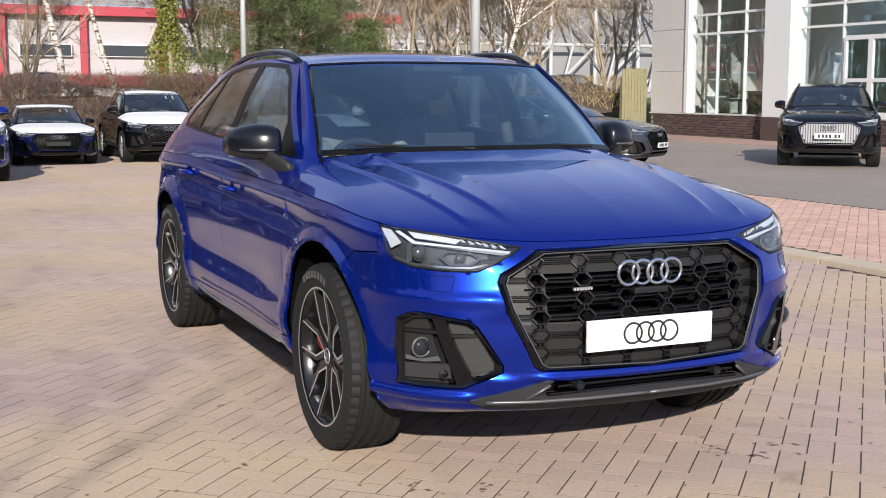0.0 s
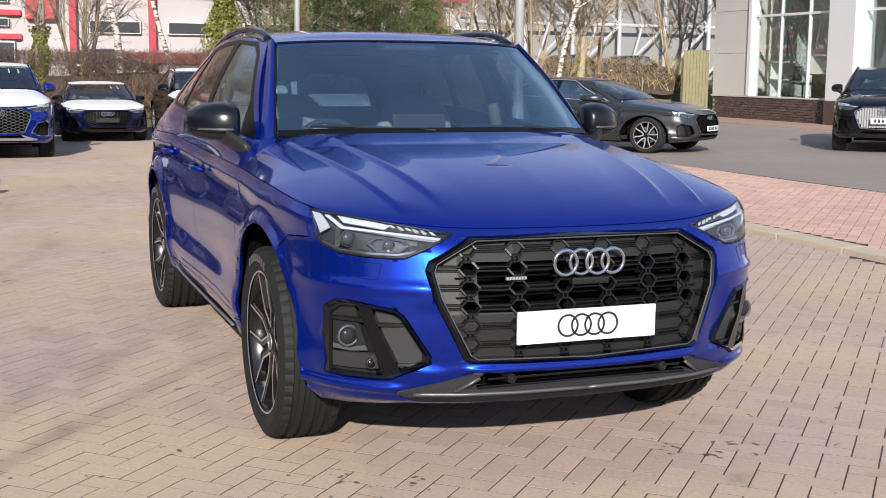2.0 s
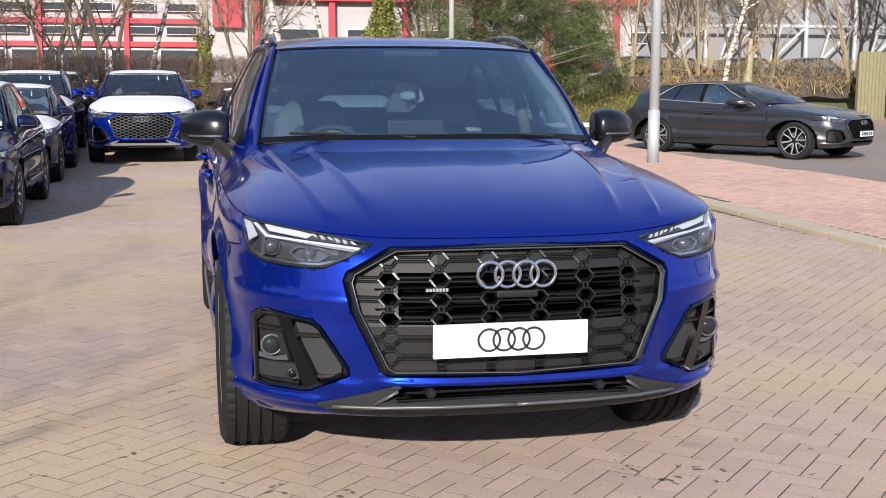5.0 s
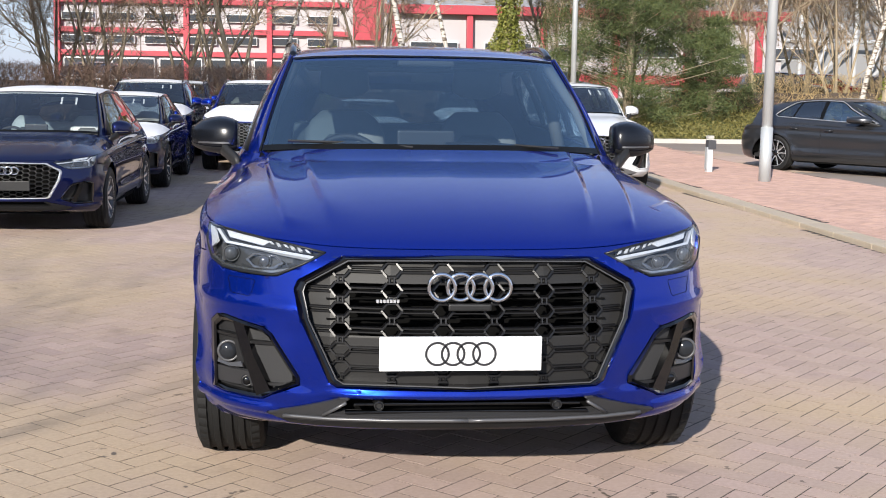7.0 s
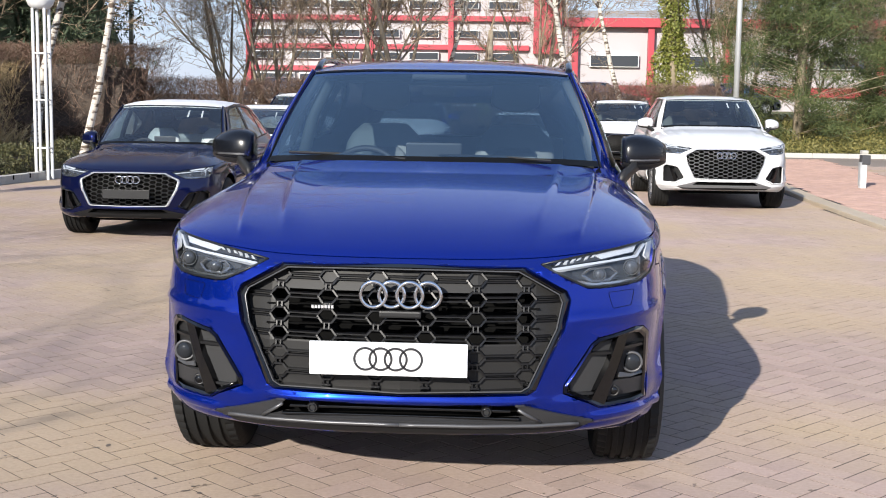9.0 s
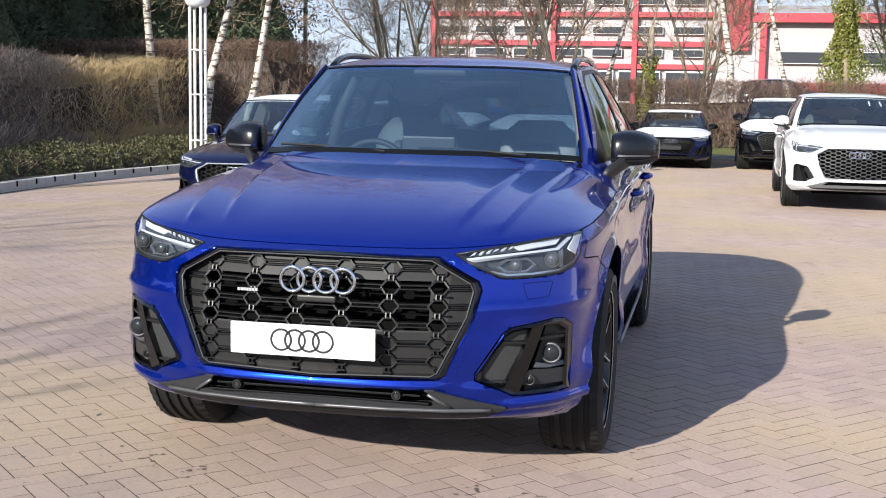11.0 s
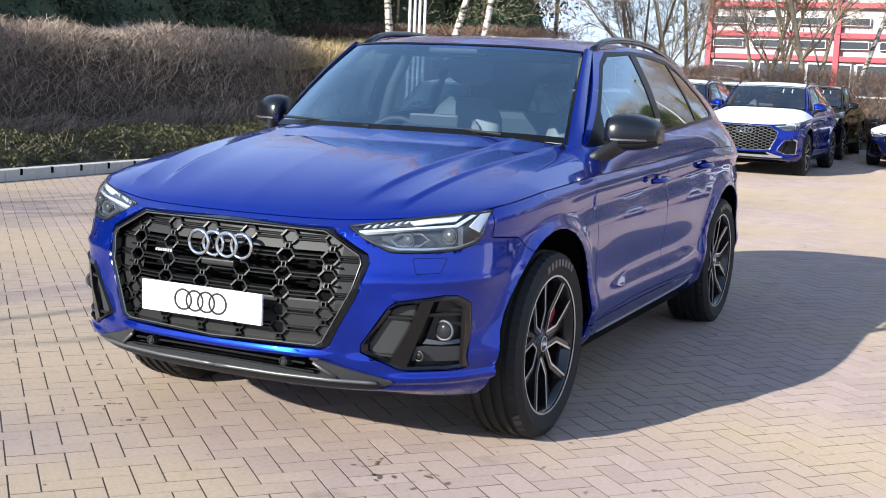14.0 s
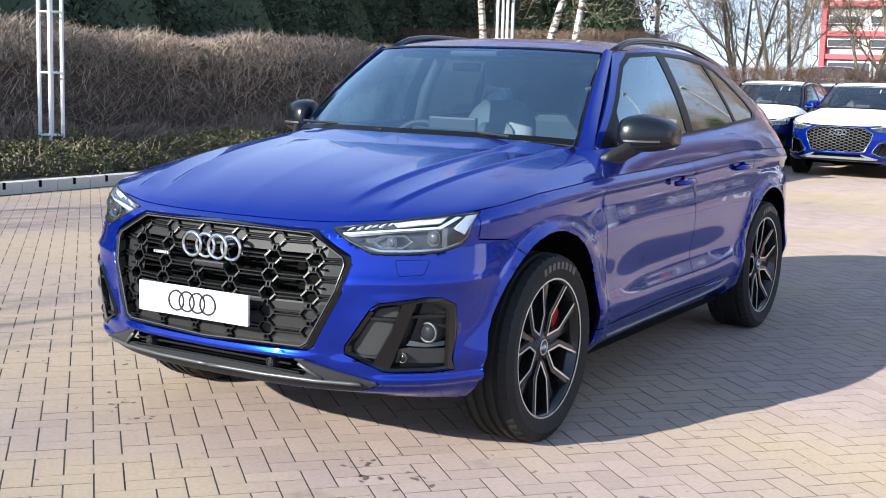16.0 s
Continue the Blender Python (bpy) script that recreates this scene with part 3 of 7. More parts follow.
def build_car(name, label, m, paint_mat, fine=False, warp_y=None, warp_z=None, width=1.0, hood_mat=None, roof_mat=None, mirror_mat=None,
              wheel_spec=None, radius=0.368, rim=0.262, grille_mat=None, frame_mat=None, frame_scale=1.0, plate=None, trim_mat=None, group="", rails=True,
              slot_mat=None, seats=None, grid=None, bright_line=False, stickers=False, lip_mat=None):
    car = thing(name, label, "car", group)
    car.matrix_basis = m
    hood_mat, roof_mat = hood_mat or paint_mat, roof_mat or paint_mat
    wy, wz = warp_y or WARP_Y, [z - 0.044 for z in warp_z or WARP_Z]
    before = set(bpy.data.objects)
    nx, nz = (190, 72) if fine else (84, 24)

    def wy_of(y):
        return float(np.interp(y, WARP_Y, wy))

    # -- lower body --
    bm = sheet(body_wrap(nx, nz), flip=True)
    front = lambda c: c.y < 0.75
    flank = lambda c: c.x > 0.6 and c.y > 0.3
    reach = 0.05 if fine else 0.1
    grille_in = carve(bm, GRILLE, (0, 2), lambda c: c.y < 0.35 and c.x < 0.6, reach)
    grille_in.free()
    lamp_skin = carve(bm, LAMP, (0, 2), lambda c: c.y < 0.60, reach)
    intake_skin = carve(bm, INTAKE, (0, 2), lambda c: c.y < 0.45, reach)
    slot_skin = carve(bm, SLOT, (0, 2), lambda c: c.y < 0.3, reach)
    lip_skin = carve(bm, LIP, (0, 2), lambda c: c.y < 0.3, reach)
    chin_skin = carve(bm, CHIN, (0, 2), lambda c: c.y < 0.3, reach)
    arch_z = 0.418
    for cy, r in ((0.935 if fine else 0.965, 0.466), (3.785, 0.455)):
        n = 30 if fine else 16
        hole = carve(bm, arc(cy, arch_z, r, -30, 210, n), (1, 2), lambda c: c.x > 0.6, reach)
        hole.free()
    doors = []
    parts = {}
    parts["front_door"] = carve(bm, [(1.44, 1.2), (1.455, 0.95), (1.50, 0.42), (2.60, 0.42), (2.585, 0.9), (2.56, 1.2)], (1, 2), flank, reach)
    parts["rear_door"] = carve(bm, [(2.56, 1.2), (2.585, 0.9), (2.60, 0.42), (3.27, 0.42), (3.30, 0.62), (3.42, 0.76), (3.50, 0.9), (3.50, 1.2)], (1, 2), flank, reach)
    parts["sill"] = carve(bm, [(1.30, 0.42), (3.40, 0.42), (3.40, 0.1), (1.30, 0.1)], (1, 2), flank, reach)
    parts["fender"] = carve(bm, [(0.47, 1.1), (0.455, 0.896), (0.62, 0.882), (0.70, 0.82), (1.0, 0.3), (1.30, 0.1), (1.32, 0.42), (1.50, 0.42), (1.455, 0.95), (1.44, 1.2)], (1, 2), flank, reach)
    bumper = lift(bm, [f for f in bm.faces if f.calc_center_median().y < 1.2])
    quarter = bm
    for key in ("front_door", "rear_door", "fender"):
        a, b = both_sides(hem(parts[key]), key, paint_mat, car, smooth=False)
        if key != "fender" and fine:
            doors += [a, b]
    both_sides(hem(parts["sill"]), "sill", trim_mat or paint_mat, car)
    part("front_bumper", hem(mirrored(bumper)), paint_mat, car)
    part("rear_body", hem(mirrored(quarter)), paint_mat, car)

    # -- bonnet --
    nu, nw = (150, 60) if fine else (22, 22)
    wrap_top = body_wrap(nx, 4)[:, 0]
    k = int(np.argmax(wrap_top[:, 1] > 0.53))
    fc = smooth_path([tuple(p) for p in wrap_top[:k + 1:3]] + [tuple(wrap_top[k])], nu)
    kb = int(np.argmax(wrap_top[:, 1] > 1.44))
    bc = smooth_path([(0, 1.25, 1.190), (0.40, 1.305, 1.186), (0.62, 1.405, 1.172), (0.77, 1.515, 1.143), tuple(wrap_top[kb])], nu)
    u = np.linspace(0, 1, nu)[:, None]
    w = np.linspace(0, 1, nw)[None, :]
    hood = fc[:, None] * (1 - w[..., None]) + bc[:, None] * w[..., None]
    hood[..., 2] = fc[:, None, 2] + (bc[:, None, 2] - fc[:, None, 2]) * w ** 0.78
    hood[..., 2] += 0.036 * np.sin(math.pi * w ** 0.72) * (1 - u ** 3)
    # two creased ridges a side, each falling away outwards
    for first, slope, tall, reach, fall in ((0.375, 0.15, 0.010, 0.28, 0.024), (0.540, 0.185, 0.010, 0.11, 0.015)):
        off = u - (first + slope * w ** 0.8)
        ridge = np.where(off < 0, np.clip(1 + off / 0.13, 0, 1) ** 1.6, np.clip(1 - off / fall, 0, 1))
        hood[..., 2] += tall * ridge * smoothstep(0.03, reach, w) * (1 - 0.6 * smoothstep(0.88, 1.0, w))
    # the panel kicks up ahead of the screen
    hood[..., 2] += 0.019 * np.clip((w - 0.83) / 0.17, 0, 1) * (1 - smoothstep(0.62, 0.86, u))
    edge = np.stack([np.interp(np.linspace(fc[-1, 1], bc[-1, 1], nw), wrap_top[:, 1], wrap_top[:, c]) if c != 1 else np.linspace(fc[-1, 1], bc[-1, 1], nw) for c in range(3)], 1)
    hood += (u[..., None] ** 5) * (edge - hood[-1])[None]
    hb = mirrored(sheet(hood, flip=False))
    hb.normal_update()
    if sum(f.normal.z for f in hb.faces) < 0:
        bmesh.ops.reverse_faces(hb, faces=hb.faces[:])
    part("bonnet", hem(hb), hood_mat, car, "white protective film over the bonnet" if hood_mat is FILM else "")

    # -- shoulder strip, pillars, glass, roof --
    n = 60 if fine else 30
    belt = smooth_path([(0.792, 1.595, 1.164), (0.826, 1.74, 1.170), (0.848, 2.05, 1.181), (0.853, 2.6, 1.20), (0.838, 3.45, 1.238), (0.80, 3.98, 1.262), (0.74, 4.3, 1.25)], n)
    low = np.stack([np.interp(belt[:, 1], wrap_top[10:-10, 1], wrap_top[10:-10, c]) for c in range(3)], 1)
    v = np.linspace(0, 1, 10)[None, :, None]
    strip = low[:, None] * (1 - v) + belt[:, None] * v
    strip[..., 0] += 0.010 * np.sin(math.pi * v[..., 0])
    both_sides(hem(sheet(strip, flip=False), 0.001, 0.01), "shoulder_panel", paint_mat, car)
    top = smooth_path([(0.640, 2.10, 1.592), (0.655, 2.6, 1.626), (0.645, 3.2, 1.609), (0.618, 3.75, 1.545), (0.585, 4.1, 1.47), (0.56, 4.3, 1.42)], n)
    base = belt
    v = np.linspace(0, 1, 14)[None, :, None]
    side = base[:, None] * (1 - v) + top[:, None] * v
    side[..., 0] += 0.022 * np.sin(math.pi * v[..., 0])
    sb = sheet(side, flip=False)
    front_line = [(1.56, 1.172), (1.72, 1.33), (1.90, 1.47), (2.08, 1.555), (2.20, 1.578)]
    pieces = {
        "front_window": [(1.825, 1.190), (1.875, 1.325), (2.02, 1.445), (2.135, 1.528), (2.26, 1.577), (2.57, 1.592), (2.60, 1.215), (2.2, 1.196)],
        "rear_window": [(2.69, 1.222), (2.67, 1.592), (2.95, 1.584), (3.26, 1.558), (3.38, 1.256), (3.0, 1.234)],
        "quarter_window": [(3.42, 1.258), (3.30, 1.553), (3.46, 1.528), (3.60, 1.466), (3.76, 1.365), (3.83, 1.300), (3.78, 1.272)],
    }
    rim_poly = [(1.645, 1.172), (1.845, 1.33), (1.995, 1.455), (2.11, 1.540), (2.24, 1.596), (2.6, 1.611), (3.0, 1.602), (3.35, 1.573), (3.49, 1.540), (3.64, 1.470), (3.81, 1.362), (3.87, 1.290), (3.82, 1.258), (3.4, 1.24), (2.6, 1.208), (2.0, 1.186)]
    made = {}
    for key, poly in pieces.items():
        made[key] = carve(sb, poly, (1, 2), None, 0.07 if fine else 0.12)
    frames = carve(sb, rim_poly, (1, 2), None, 0.07 if fine else 0.12)
    both_sides(thick(sb, 0.03), "side_frame", roof_mat if roof_mat is not FILM else paint_mat, car)
    both_sides(thick(frames, 0.02), "window_trim", TRIMBLACK, car)
    for key, g in made.items():
        outward(g)
        bmesh.ops.translate(g, verts=g.verts[:], vec=(-0.004, 0, 0))
        for f in g.faces:
            f.smooth = True
        for o in both_sides(g, key, SIDEGLASS if key == "front_window" else TINT, car):
            o.visible_shadow = True
    if bright_line:
        def flank_x(y, z):
            zb, zt = np.interp(y, belt[:, 1], belt[:, 2]), np.interp(y, top[:, 1], top[:, 2])
            k = float(np.clip((z - zb) / (zt - zb), 0, 1))
            return float(np.interp(y, belt[:, 1], belt[:, 0]) * (1 - k) + np.interp(y, top[:, 1], top[:, 0]) * k + 0.022 * math.sin(math.pi * k)) + 0.004
        for sx in (1, -1):
            way = [(sx * flank_x(y, z), y, z) for y, z in rim_poly]
            part("window_line", tube(way + way[:1], 0.009, 5), MACHINED, car, "bright metal window line")
    # A pillar
    ws_b, ws_t = Vector((0.741, 1.518, 1.180)), Vector((0.616, 2.044, 1.589))
    sw_b, sw_t = Vector((0.792, 1.595, 1.164)), Vector((0.640, 2.10, 1.590))
    t = np.linspace(0, 1, 16)[:, None, None]
    v = np.linspace(0, 1, 8)[None, :, None]
    pa = np.array(ws_b)[None, None] * (1 - t) + np.array(ws_t)[None, None] * t
    pb = np.array(sw_b)[None, None] * (1 - t) + np.array(sw_t)[None, None] * t
    pa[..., 2] += 0.022 * np.sin(math.pi * t[..., 0])
    pb[..., 2] += 0.020 * np.sin(math.pi * t[..., 0])
    pil = pa * (1 - v) + pb * v
    grow = smoothstep(0, 0.3, t[..., 0]) * np.sin(math.pi * v[..., 0])
    pil[..., 2] += 0.018 * grow
    pil[..., 1] -= 0.012 * grow
    ps = sheet(pil)
    ps.normal_update()
    if sum(f.normal.z for f in ps.faces) < 0:
        bmesh.ops.reverse_faces(ps, faces=ps.faces[:])
    both_sides(thick(ps, 0.03), "front_pillar", paint_mat, car)
    both_sides(thick(sheet(pil[:, :2] + np.array((0.001, -0.004, 0.003))), 0.006), "pillar_strip", TRIMBLACK, car)
    fa = smooth_path([(0.66, 1.432, 1.165), (0.77, 1.512, 1.141), tuple(wrap_top[kb])], 14)
    ba = np.concatenate([np.array((0.738, 1.516, 1.180)) * (1 - q) + np.array((0.792, 1.595, 1.164)) * q for q in np.linspace(0, 0.75, 4)[:, None, None]] + [strip[0][::-1]])
    both_sides(thick(sheet(np.stack([fa, 0.5 * fa + 0.5 * ba + np.array([0.004, 0, 0.004]), ba], 1)), 0.02), "wing_top", paint_mat, car)
    # windscreen
    nu, nw = 22, 16
    bcur = smooth_path([(0, 1.262, 1.205), (0.30, 1.30, 1.203), (0.55, 1.385, 1.196), (0.735, 1.514, 1.182)], nu)
    tcur = smooth_path([(0, 1.935, 1.606), (0.30, 1.945, 1.604), (0.50, 1.98, 1.597), (0.610, 2.040, 1.590)], nu)
    w = np.linspace(0, 1, nw)[None, :, None]
    scr = bcur[:, None] * (1 - w) + tcur[:, None] * w
    scr[..., 2] += 0.022 * np.sin(math.pi * w[..., 0])
    sg = mirrored(sheet(scr))
    sg.normal_update()
    if sum(f.normal.z for f in sg.faces) < 0:
        bmesh.ops.reverse_faces(sg, faces=sg.faces[:])
    band = bmesh.new()
    for f in sg.faces:
        f.smooth = True
    glass = part("windscreen", sg, SCREEN if fine else CLEARGLASS, car)
    glass.visible_shadow = False
    if stickers:
        # two narrow white transit stickers inside the screen
        for i in (8, 13):
            st = np.stack([scr[i, 10:14] + np.array((dx, 0.004, -0.006)) for dx in (-0.011, 0.011)], 1)
            part("windscreen_sticker", sheet(st), PLATE, car, "white windscreen sticker")
    # dark ceramic band round the screen
    def band_strip(p, q, wide):
        q2 = p + (q - p) / np.linalg.norm(q - p, axis=-1)[..., None] * wide
        st = np.stack([p, q2], 1)
        st[..., 2] += 0.0025
        st[..., 1] -= 0.0025
        return st
    for st in (band_strip(scr[:, 0], scr[:, 5], 0.036), band_strip(scr[:, -1], scr[:, -6], 0.014)):
        sub = mirrored(sheet(st))
        me = bpy.data.meshes.new("tmp")
        sub.to_mesh(me)
        sub.free()
        band.from_mesh(me)
        bpy.data.meshes.remove(me)
    part("screen_band", band, TRIMBLACK, car)
    # scuttle between bonnet and glass
    bcl = smooth_path([(0, 1.262, 1.205), (0.40, 1.325, 1.201), (0.62, 1.42, 1.192), (0.740, 1.518, 1.178)], nu)
    fcl = smooth_path([(0, 1.235, 1.165), (0.40, 1.29, 1.160), (0.62, 1.39, 1.148), (0.76, 1.50, 1.12)], nu)
    part("scuttle", mirrored(sheet(np.stack([fcl, bcl], 1))), DARK, car)
    # roof
    cen = smooth_path([(0, 1.935, 1.606), (0, 2.14, 1.648), (0, 2.6, 1.668), (0, 3.2, 1.652), (0, 3.9, 1.585), (0, 4.3, 1.50)], 40)
    sid = smooth_path([(0.622, 2.052, 1.590), (0.646, 2.13, 1.598), (0.655, 2.6, 1.626), (0.645, 3.2, 1.609), (0.610, 3.85, 1.525), (0.56, 4.3, 1.42)], 40)
    uu = np.linspace(0, 1, 18)[None, :, None]
    rf = cen[:, None] * (1 - uu) + sid[:, None] * uu
    rf[..., 2] = sid[:, None, 2] + (cen[:, None, 2] - sid[:, None, 2]) * (1 - uu[..., 0] ** 3.2)
    rf[0] = tcur_like = np.stack([np.interp(uu[0, :, 0] * 0.614, tcur[:, 0], tcur[:, c]) if c else uu[0, :, 0] * 0.614 for c in range(3)], 1)
    rs = mirrored(sheet(rf))
    rs.normal_update()
    if sum(f.normal.z for f in rs.faces) < 0:
        bmesh.ops.reverse_faces(rs, faces=rs.faces[:])
    part("roof", hem(rs, 0.001, 0.02), roof_mat, car, "white protective film over the roof" if roof_mat is FILM else "")
    # tailgate
    tail = np.stack([sid[-1] * np.array([0, 1, 1]) + np.array([x, 0, 0]) for x in np.linspace(0, 0.56, 8)], 0)
    tail[:, 2] = rf[-1, np.linspace(0, 17, 8).astype(int), 2]
    tb = np.stack([(x, 4.60 - 0.2 * (x / 0.75) ** 4, 1.02) for x in np.linspace(0, 0.80, 8)], 0)
    rw0 = tail * 0.88 + tb * 0.12
    rw1 = tail * 0.35 + tb * 0.65
    part("tailgate", mirrored(sheet(np.stack([rw1, tb], 1))), paint_mat, car)
    part("tailgate_top", mirrored(sheet(np.stack([tail, rw0], 1))), paint_mat, car)
    both_sides(sheet(np.stack([rw0[6:], rw1[6:]], 1)), "tailgate_side", paint_mat, car)
    part("rear_screen", mirrored(sheet(np.stack([rw0[:7], rw1[:7]], 1))), TINT, car)
    # corner between the flank and the tailgate
    edge_a = np.concatenate([strip[-1], side[-1][1:]])
    q = np.linspace(0, 1, len(edge_a))[:, None]
    both_sides(sheet(np.stack([edge_a, tb[-1] * (1 - q) + tail[-1] * q], 1)), "rear_corner", paint_mat, car, smooth=True)
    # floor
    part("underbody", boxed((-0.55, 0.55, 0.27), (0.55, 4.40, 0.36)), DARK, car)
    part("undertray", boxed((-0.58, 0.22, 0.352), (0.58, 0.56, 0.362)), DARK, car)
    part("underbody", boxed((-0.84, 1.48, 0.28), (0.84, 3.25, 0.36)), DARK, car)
    # boxes added inside the flanks to keep sunlight from leaking through the shut lines
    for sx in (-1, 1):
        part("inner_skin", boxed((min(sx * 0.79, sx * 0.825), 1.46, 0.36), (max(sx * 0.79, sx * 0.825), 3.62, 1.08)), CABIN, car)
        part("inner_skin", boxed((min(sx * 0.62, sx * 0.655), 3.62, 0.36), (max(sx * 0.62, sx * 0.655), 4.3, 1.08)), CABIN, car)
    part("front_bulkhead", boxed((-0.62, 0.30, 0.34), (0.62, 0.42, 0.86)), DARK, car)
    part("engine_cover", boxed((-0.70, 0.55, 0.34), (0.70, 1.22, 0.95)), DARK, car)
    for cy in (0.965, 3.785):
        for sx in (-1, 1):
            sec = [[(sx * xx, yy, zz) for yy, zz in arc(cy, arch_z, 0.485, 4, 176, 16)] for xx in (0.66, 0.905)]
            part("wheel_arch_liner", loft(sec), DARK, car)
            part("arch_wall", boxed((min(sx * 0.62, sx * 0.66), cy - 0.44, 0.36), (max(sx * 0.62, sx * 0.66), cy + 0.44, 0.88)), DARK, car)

    # -- nose fittings --
    def nose_y(x, z):
        x = min(abs(x), 0.9)
        pl = float(np.interp(x, [p[0] for p in PLAN[:9]], [p[1] for p in PLAN[:9]]))
        return pl + float(np.interp(z, [p[0] for p in NOSE[::-1]], [p[1] for p in NOSE[::-1]]))

    full = GRILLE[:-1] + [(0, 0.495)] + [(-x, z) for x, z in GRILLE[-2:0:-1]]
    fr = frame_scale
    inner = [(x * (1 - 0.055 * fr), 0.705 + (z - 0.705) * (1 - 0.07 * fr)) for x, z in full]
    mid = [(x * (1 - 0.018 * fr), 0.705 + (z - 0.705) * (1 - 0.022 * fr)) for x, z in full]
    part("grille_frame", frame_ring(full, inner, nose_y, nose_y), frame_mat or GLOSSBLACK, car)
    ins = lambda x, z: nose_y(x, z) + (0.03 if fine else 0.045)
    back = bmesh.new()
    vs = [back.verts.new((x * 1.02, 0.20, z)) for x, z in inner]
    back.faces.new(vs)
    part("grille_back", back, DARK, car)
    mesh_bm = bmesh.new()
    inn = [(x, z) for x, z in inner]
    if fine:
        hexgrid(mesh_bm, inn, ins)
    else:
        (grid or coarse_grid)(mesh_bm, inn, ins)
    part("grille_mesh", mesh_bm, grille_mat or MESHBLACK, car)
    if fine:
        # closed-off cells all but a band in the middle
        xs, zs = np.linspace(-0.56, 0.56, 41), np.linspace(0.48, 0.93, 16)
        pan = sheet(np.array([[(x, ins(x, z) + 0.014, z) for z in zs] for x in xs]))
        whole = carve(pan, inn, (0, 2), None, 0.05)
        pan.free()
        gap = carve(whole, [(-0.385, 0.832), (-0.385, 0.666), (0.385, 0.666), (0.385, 0.832)], (0, 2), None, 0.05)
        gap.free()
        for cx in (-0.415, 0.415):
            for zz in (0.686, 0.749, 0.812):
                hole = carve(whole, [(cx - 0.03, zz), (cx - 0.015, zz + 0.018), (cx + 0.015, zz + 0.018), (cx + 0.03, zz), (cx + 0.015, zz - 0.018), (cx - 0.015, zz - 0.018)], (0, 2), None, 0.05)
                hole.free()
        part("grille_panel", whole, GRILLEBLACK, car, "closed satin black grille panel")
        for zz in (0.717, 0.781):
            part("radiator_slat", boxed((-0.46, ins(0.1, zz) + 0.05, zz - 0.002), (0.46, ins(0.1, zz) + 0.07, zz + 0.002)), DARK, car)
    bright = []
    for x, z in inner:
        bright.append((x * 1.004, nose_y(x, z) - 0.004, 0.705 + (z - 0.705) * 1.006))
    part("grille_edge", tube(bright + [bright[0]], 0.0024 if fine else 0.006, 5), frame_mat if frame_mat else (GREYTRIM if fine else CHROME), car, "thin bright grille edge")
    if plate:
        px, pz, pm = plate
        part("number_plate", boxed((px - 0.26, nose_y(px, pz) - 0.028, pz - 0.0555), (px + 0.26, nose_y(px, pz) - 0.016, pz + 0.0555), 0.004), pm, car, "white show plate" if pm is PLATE else "")

    if plate and not fine and plate[2] is PLATE:
        for k in range(6):
            x0 = plate[0] - 0.20 + 0.066 * k + (0.03 if k > 3 else 0)
            part("plate_bar", boxed((x0, nose_y(plate[0], plate[1]) - 0.0315, plate[1] - 0.032), (x0 + 0.04, nose_y(plate[0], plate[1]) - 0.0275, plate[1] + 0.032)), INK, car)
    # headlamps
    lens = outward(lamp_skin)
    for f in lens.faces:
        f.smooth = True
    lens_y = near_y(lens)
    house = bmesh.new()
    made = {}
    for f in lens.faces:
        vs = []
        for v in f.verts:
            if v not in made:
                nn = Vector(((0.68 - v.co.x) * 0.10, 0.05, (0.91 - v.co.z) * 0.14)) * (0.0 if v.is_boundary else 1.0)
                made[v] = house.verts.new(v.co + nn)
            vs.append(made[v])
        house.faces.new(vs)
    lamps = both_sides(house, "headlamp", LAMPDARK, car, "clear headlamp with a bright light guide")
    twin = mirrored(lens, False)
    for o, b in ((lamps[0], lens), (lamps[1], twin)):
        lo = part("lens", b, LENS, o)
        lo.visible_shadow = False
    for o, sx in ((lamps[0], 1), (lamps[1], -1)):
        def on(x, z, d):
            return (sx * x, lens_y(x, z) + d, z)

        def strip_of(a, b, d0, d1, depth, name, mat, tag=""):
            """A plate between two polylines (x, z) behind the lens."""
            part(name, thick(loft([[on(x, z, d0) for x, z in a], [on(x, z, d1) for x, z in b]]), depth), mat, o, tag)

        # the broad upper guide, the thin line under it and the slanting outer fins
        white = GUIDE if fine else BRIGHTGUIDE
        strip_of([(0.645, 0.950), (0.72, 0.966), (0.80, 0.979)], [(0.668, 0.938), (0.73, 0.948), (0.785, 0.955)], 0.012, 0.020, 0.006, "light_guide", white)
        strip_of([(0.500, 0.914), (0.60, 0.925), (0.70, 0.936), (0.790, 0.945), (0.822, 0.978)], [(0.508, 0.907), (0.60, 0.918), (0.70, 0.929), (0.798, 0.937), (0.834, 0.976)], 0.010, 0.010, 0.012, "light_guide", white, "bright white light guide")
        strip_of([(0.842, 0.979), (0.860, 0.983)], [(0.826, 0.938), (0.849, 0.916)], 0.012, 0.020, 0.006, "light_guide", white)
        strip_of([(0.800, 0.936), (0.810, 0.940)], [(0.800, 0.876), (0.812, 0.874)], 0.016, 0.026, 0.006, "light_guide", LAMPCUP if fine else white)
        if fine:
            strip_of([(0.515, 0.934), (0.58, 0.945), (0.66, 0.957)], [(0.505, 0.917), (0.58, 0.925), (0.67, 0.935)], 0.022, 0.022, 0.004, "reflector_shelf", LAMPDARK)
        for k in range(6 if fine else 0):
            x0 = 0.512 + 0.024 * k
            z0 = 0.924 + 0.0042 * k
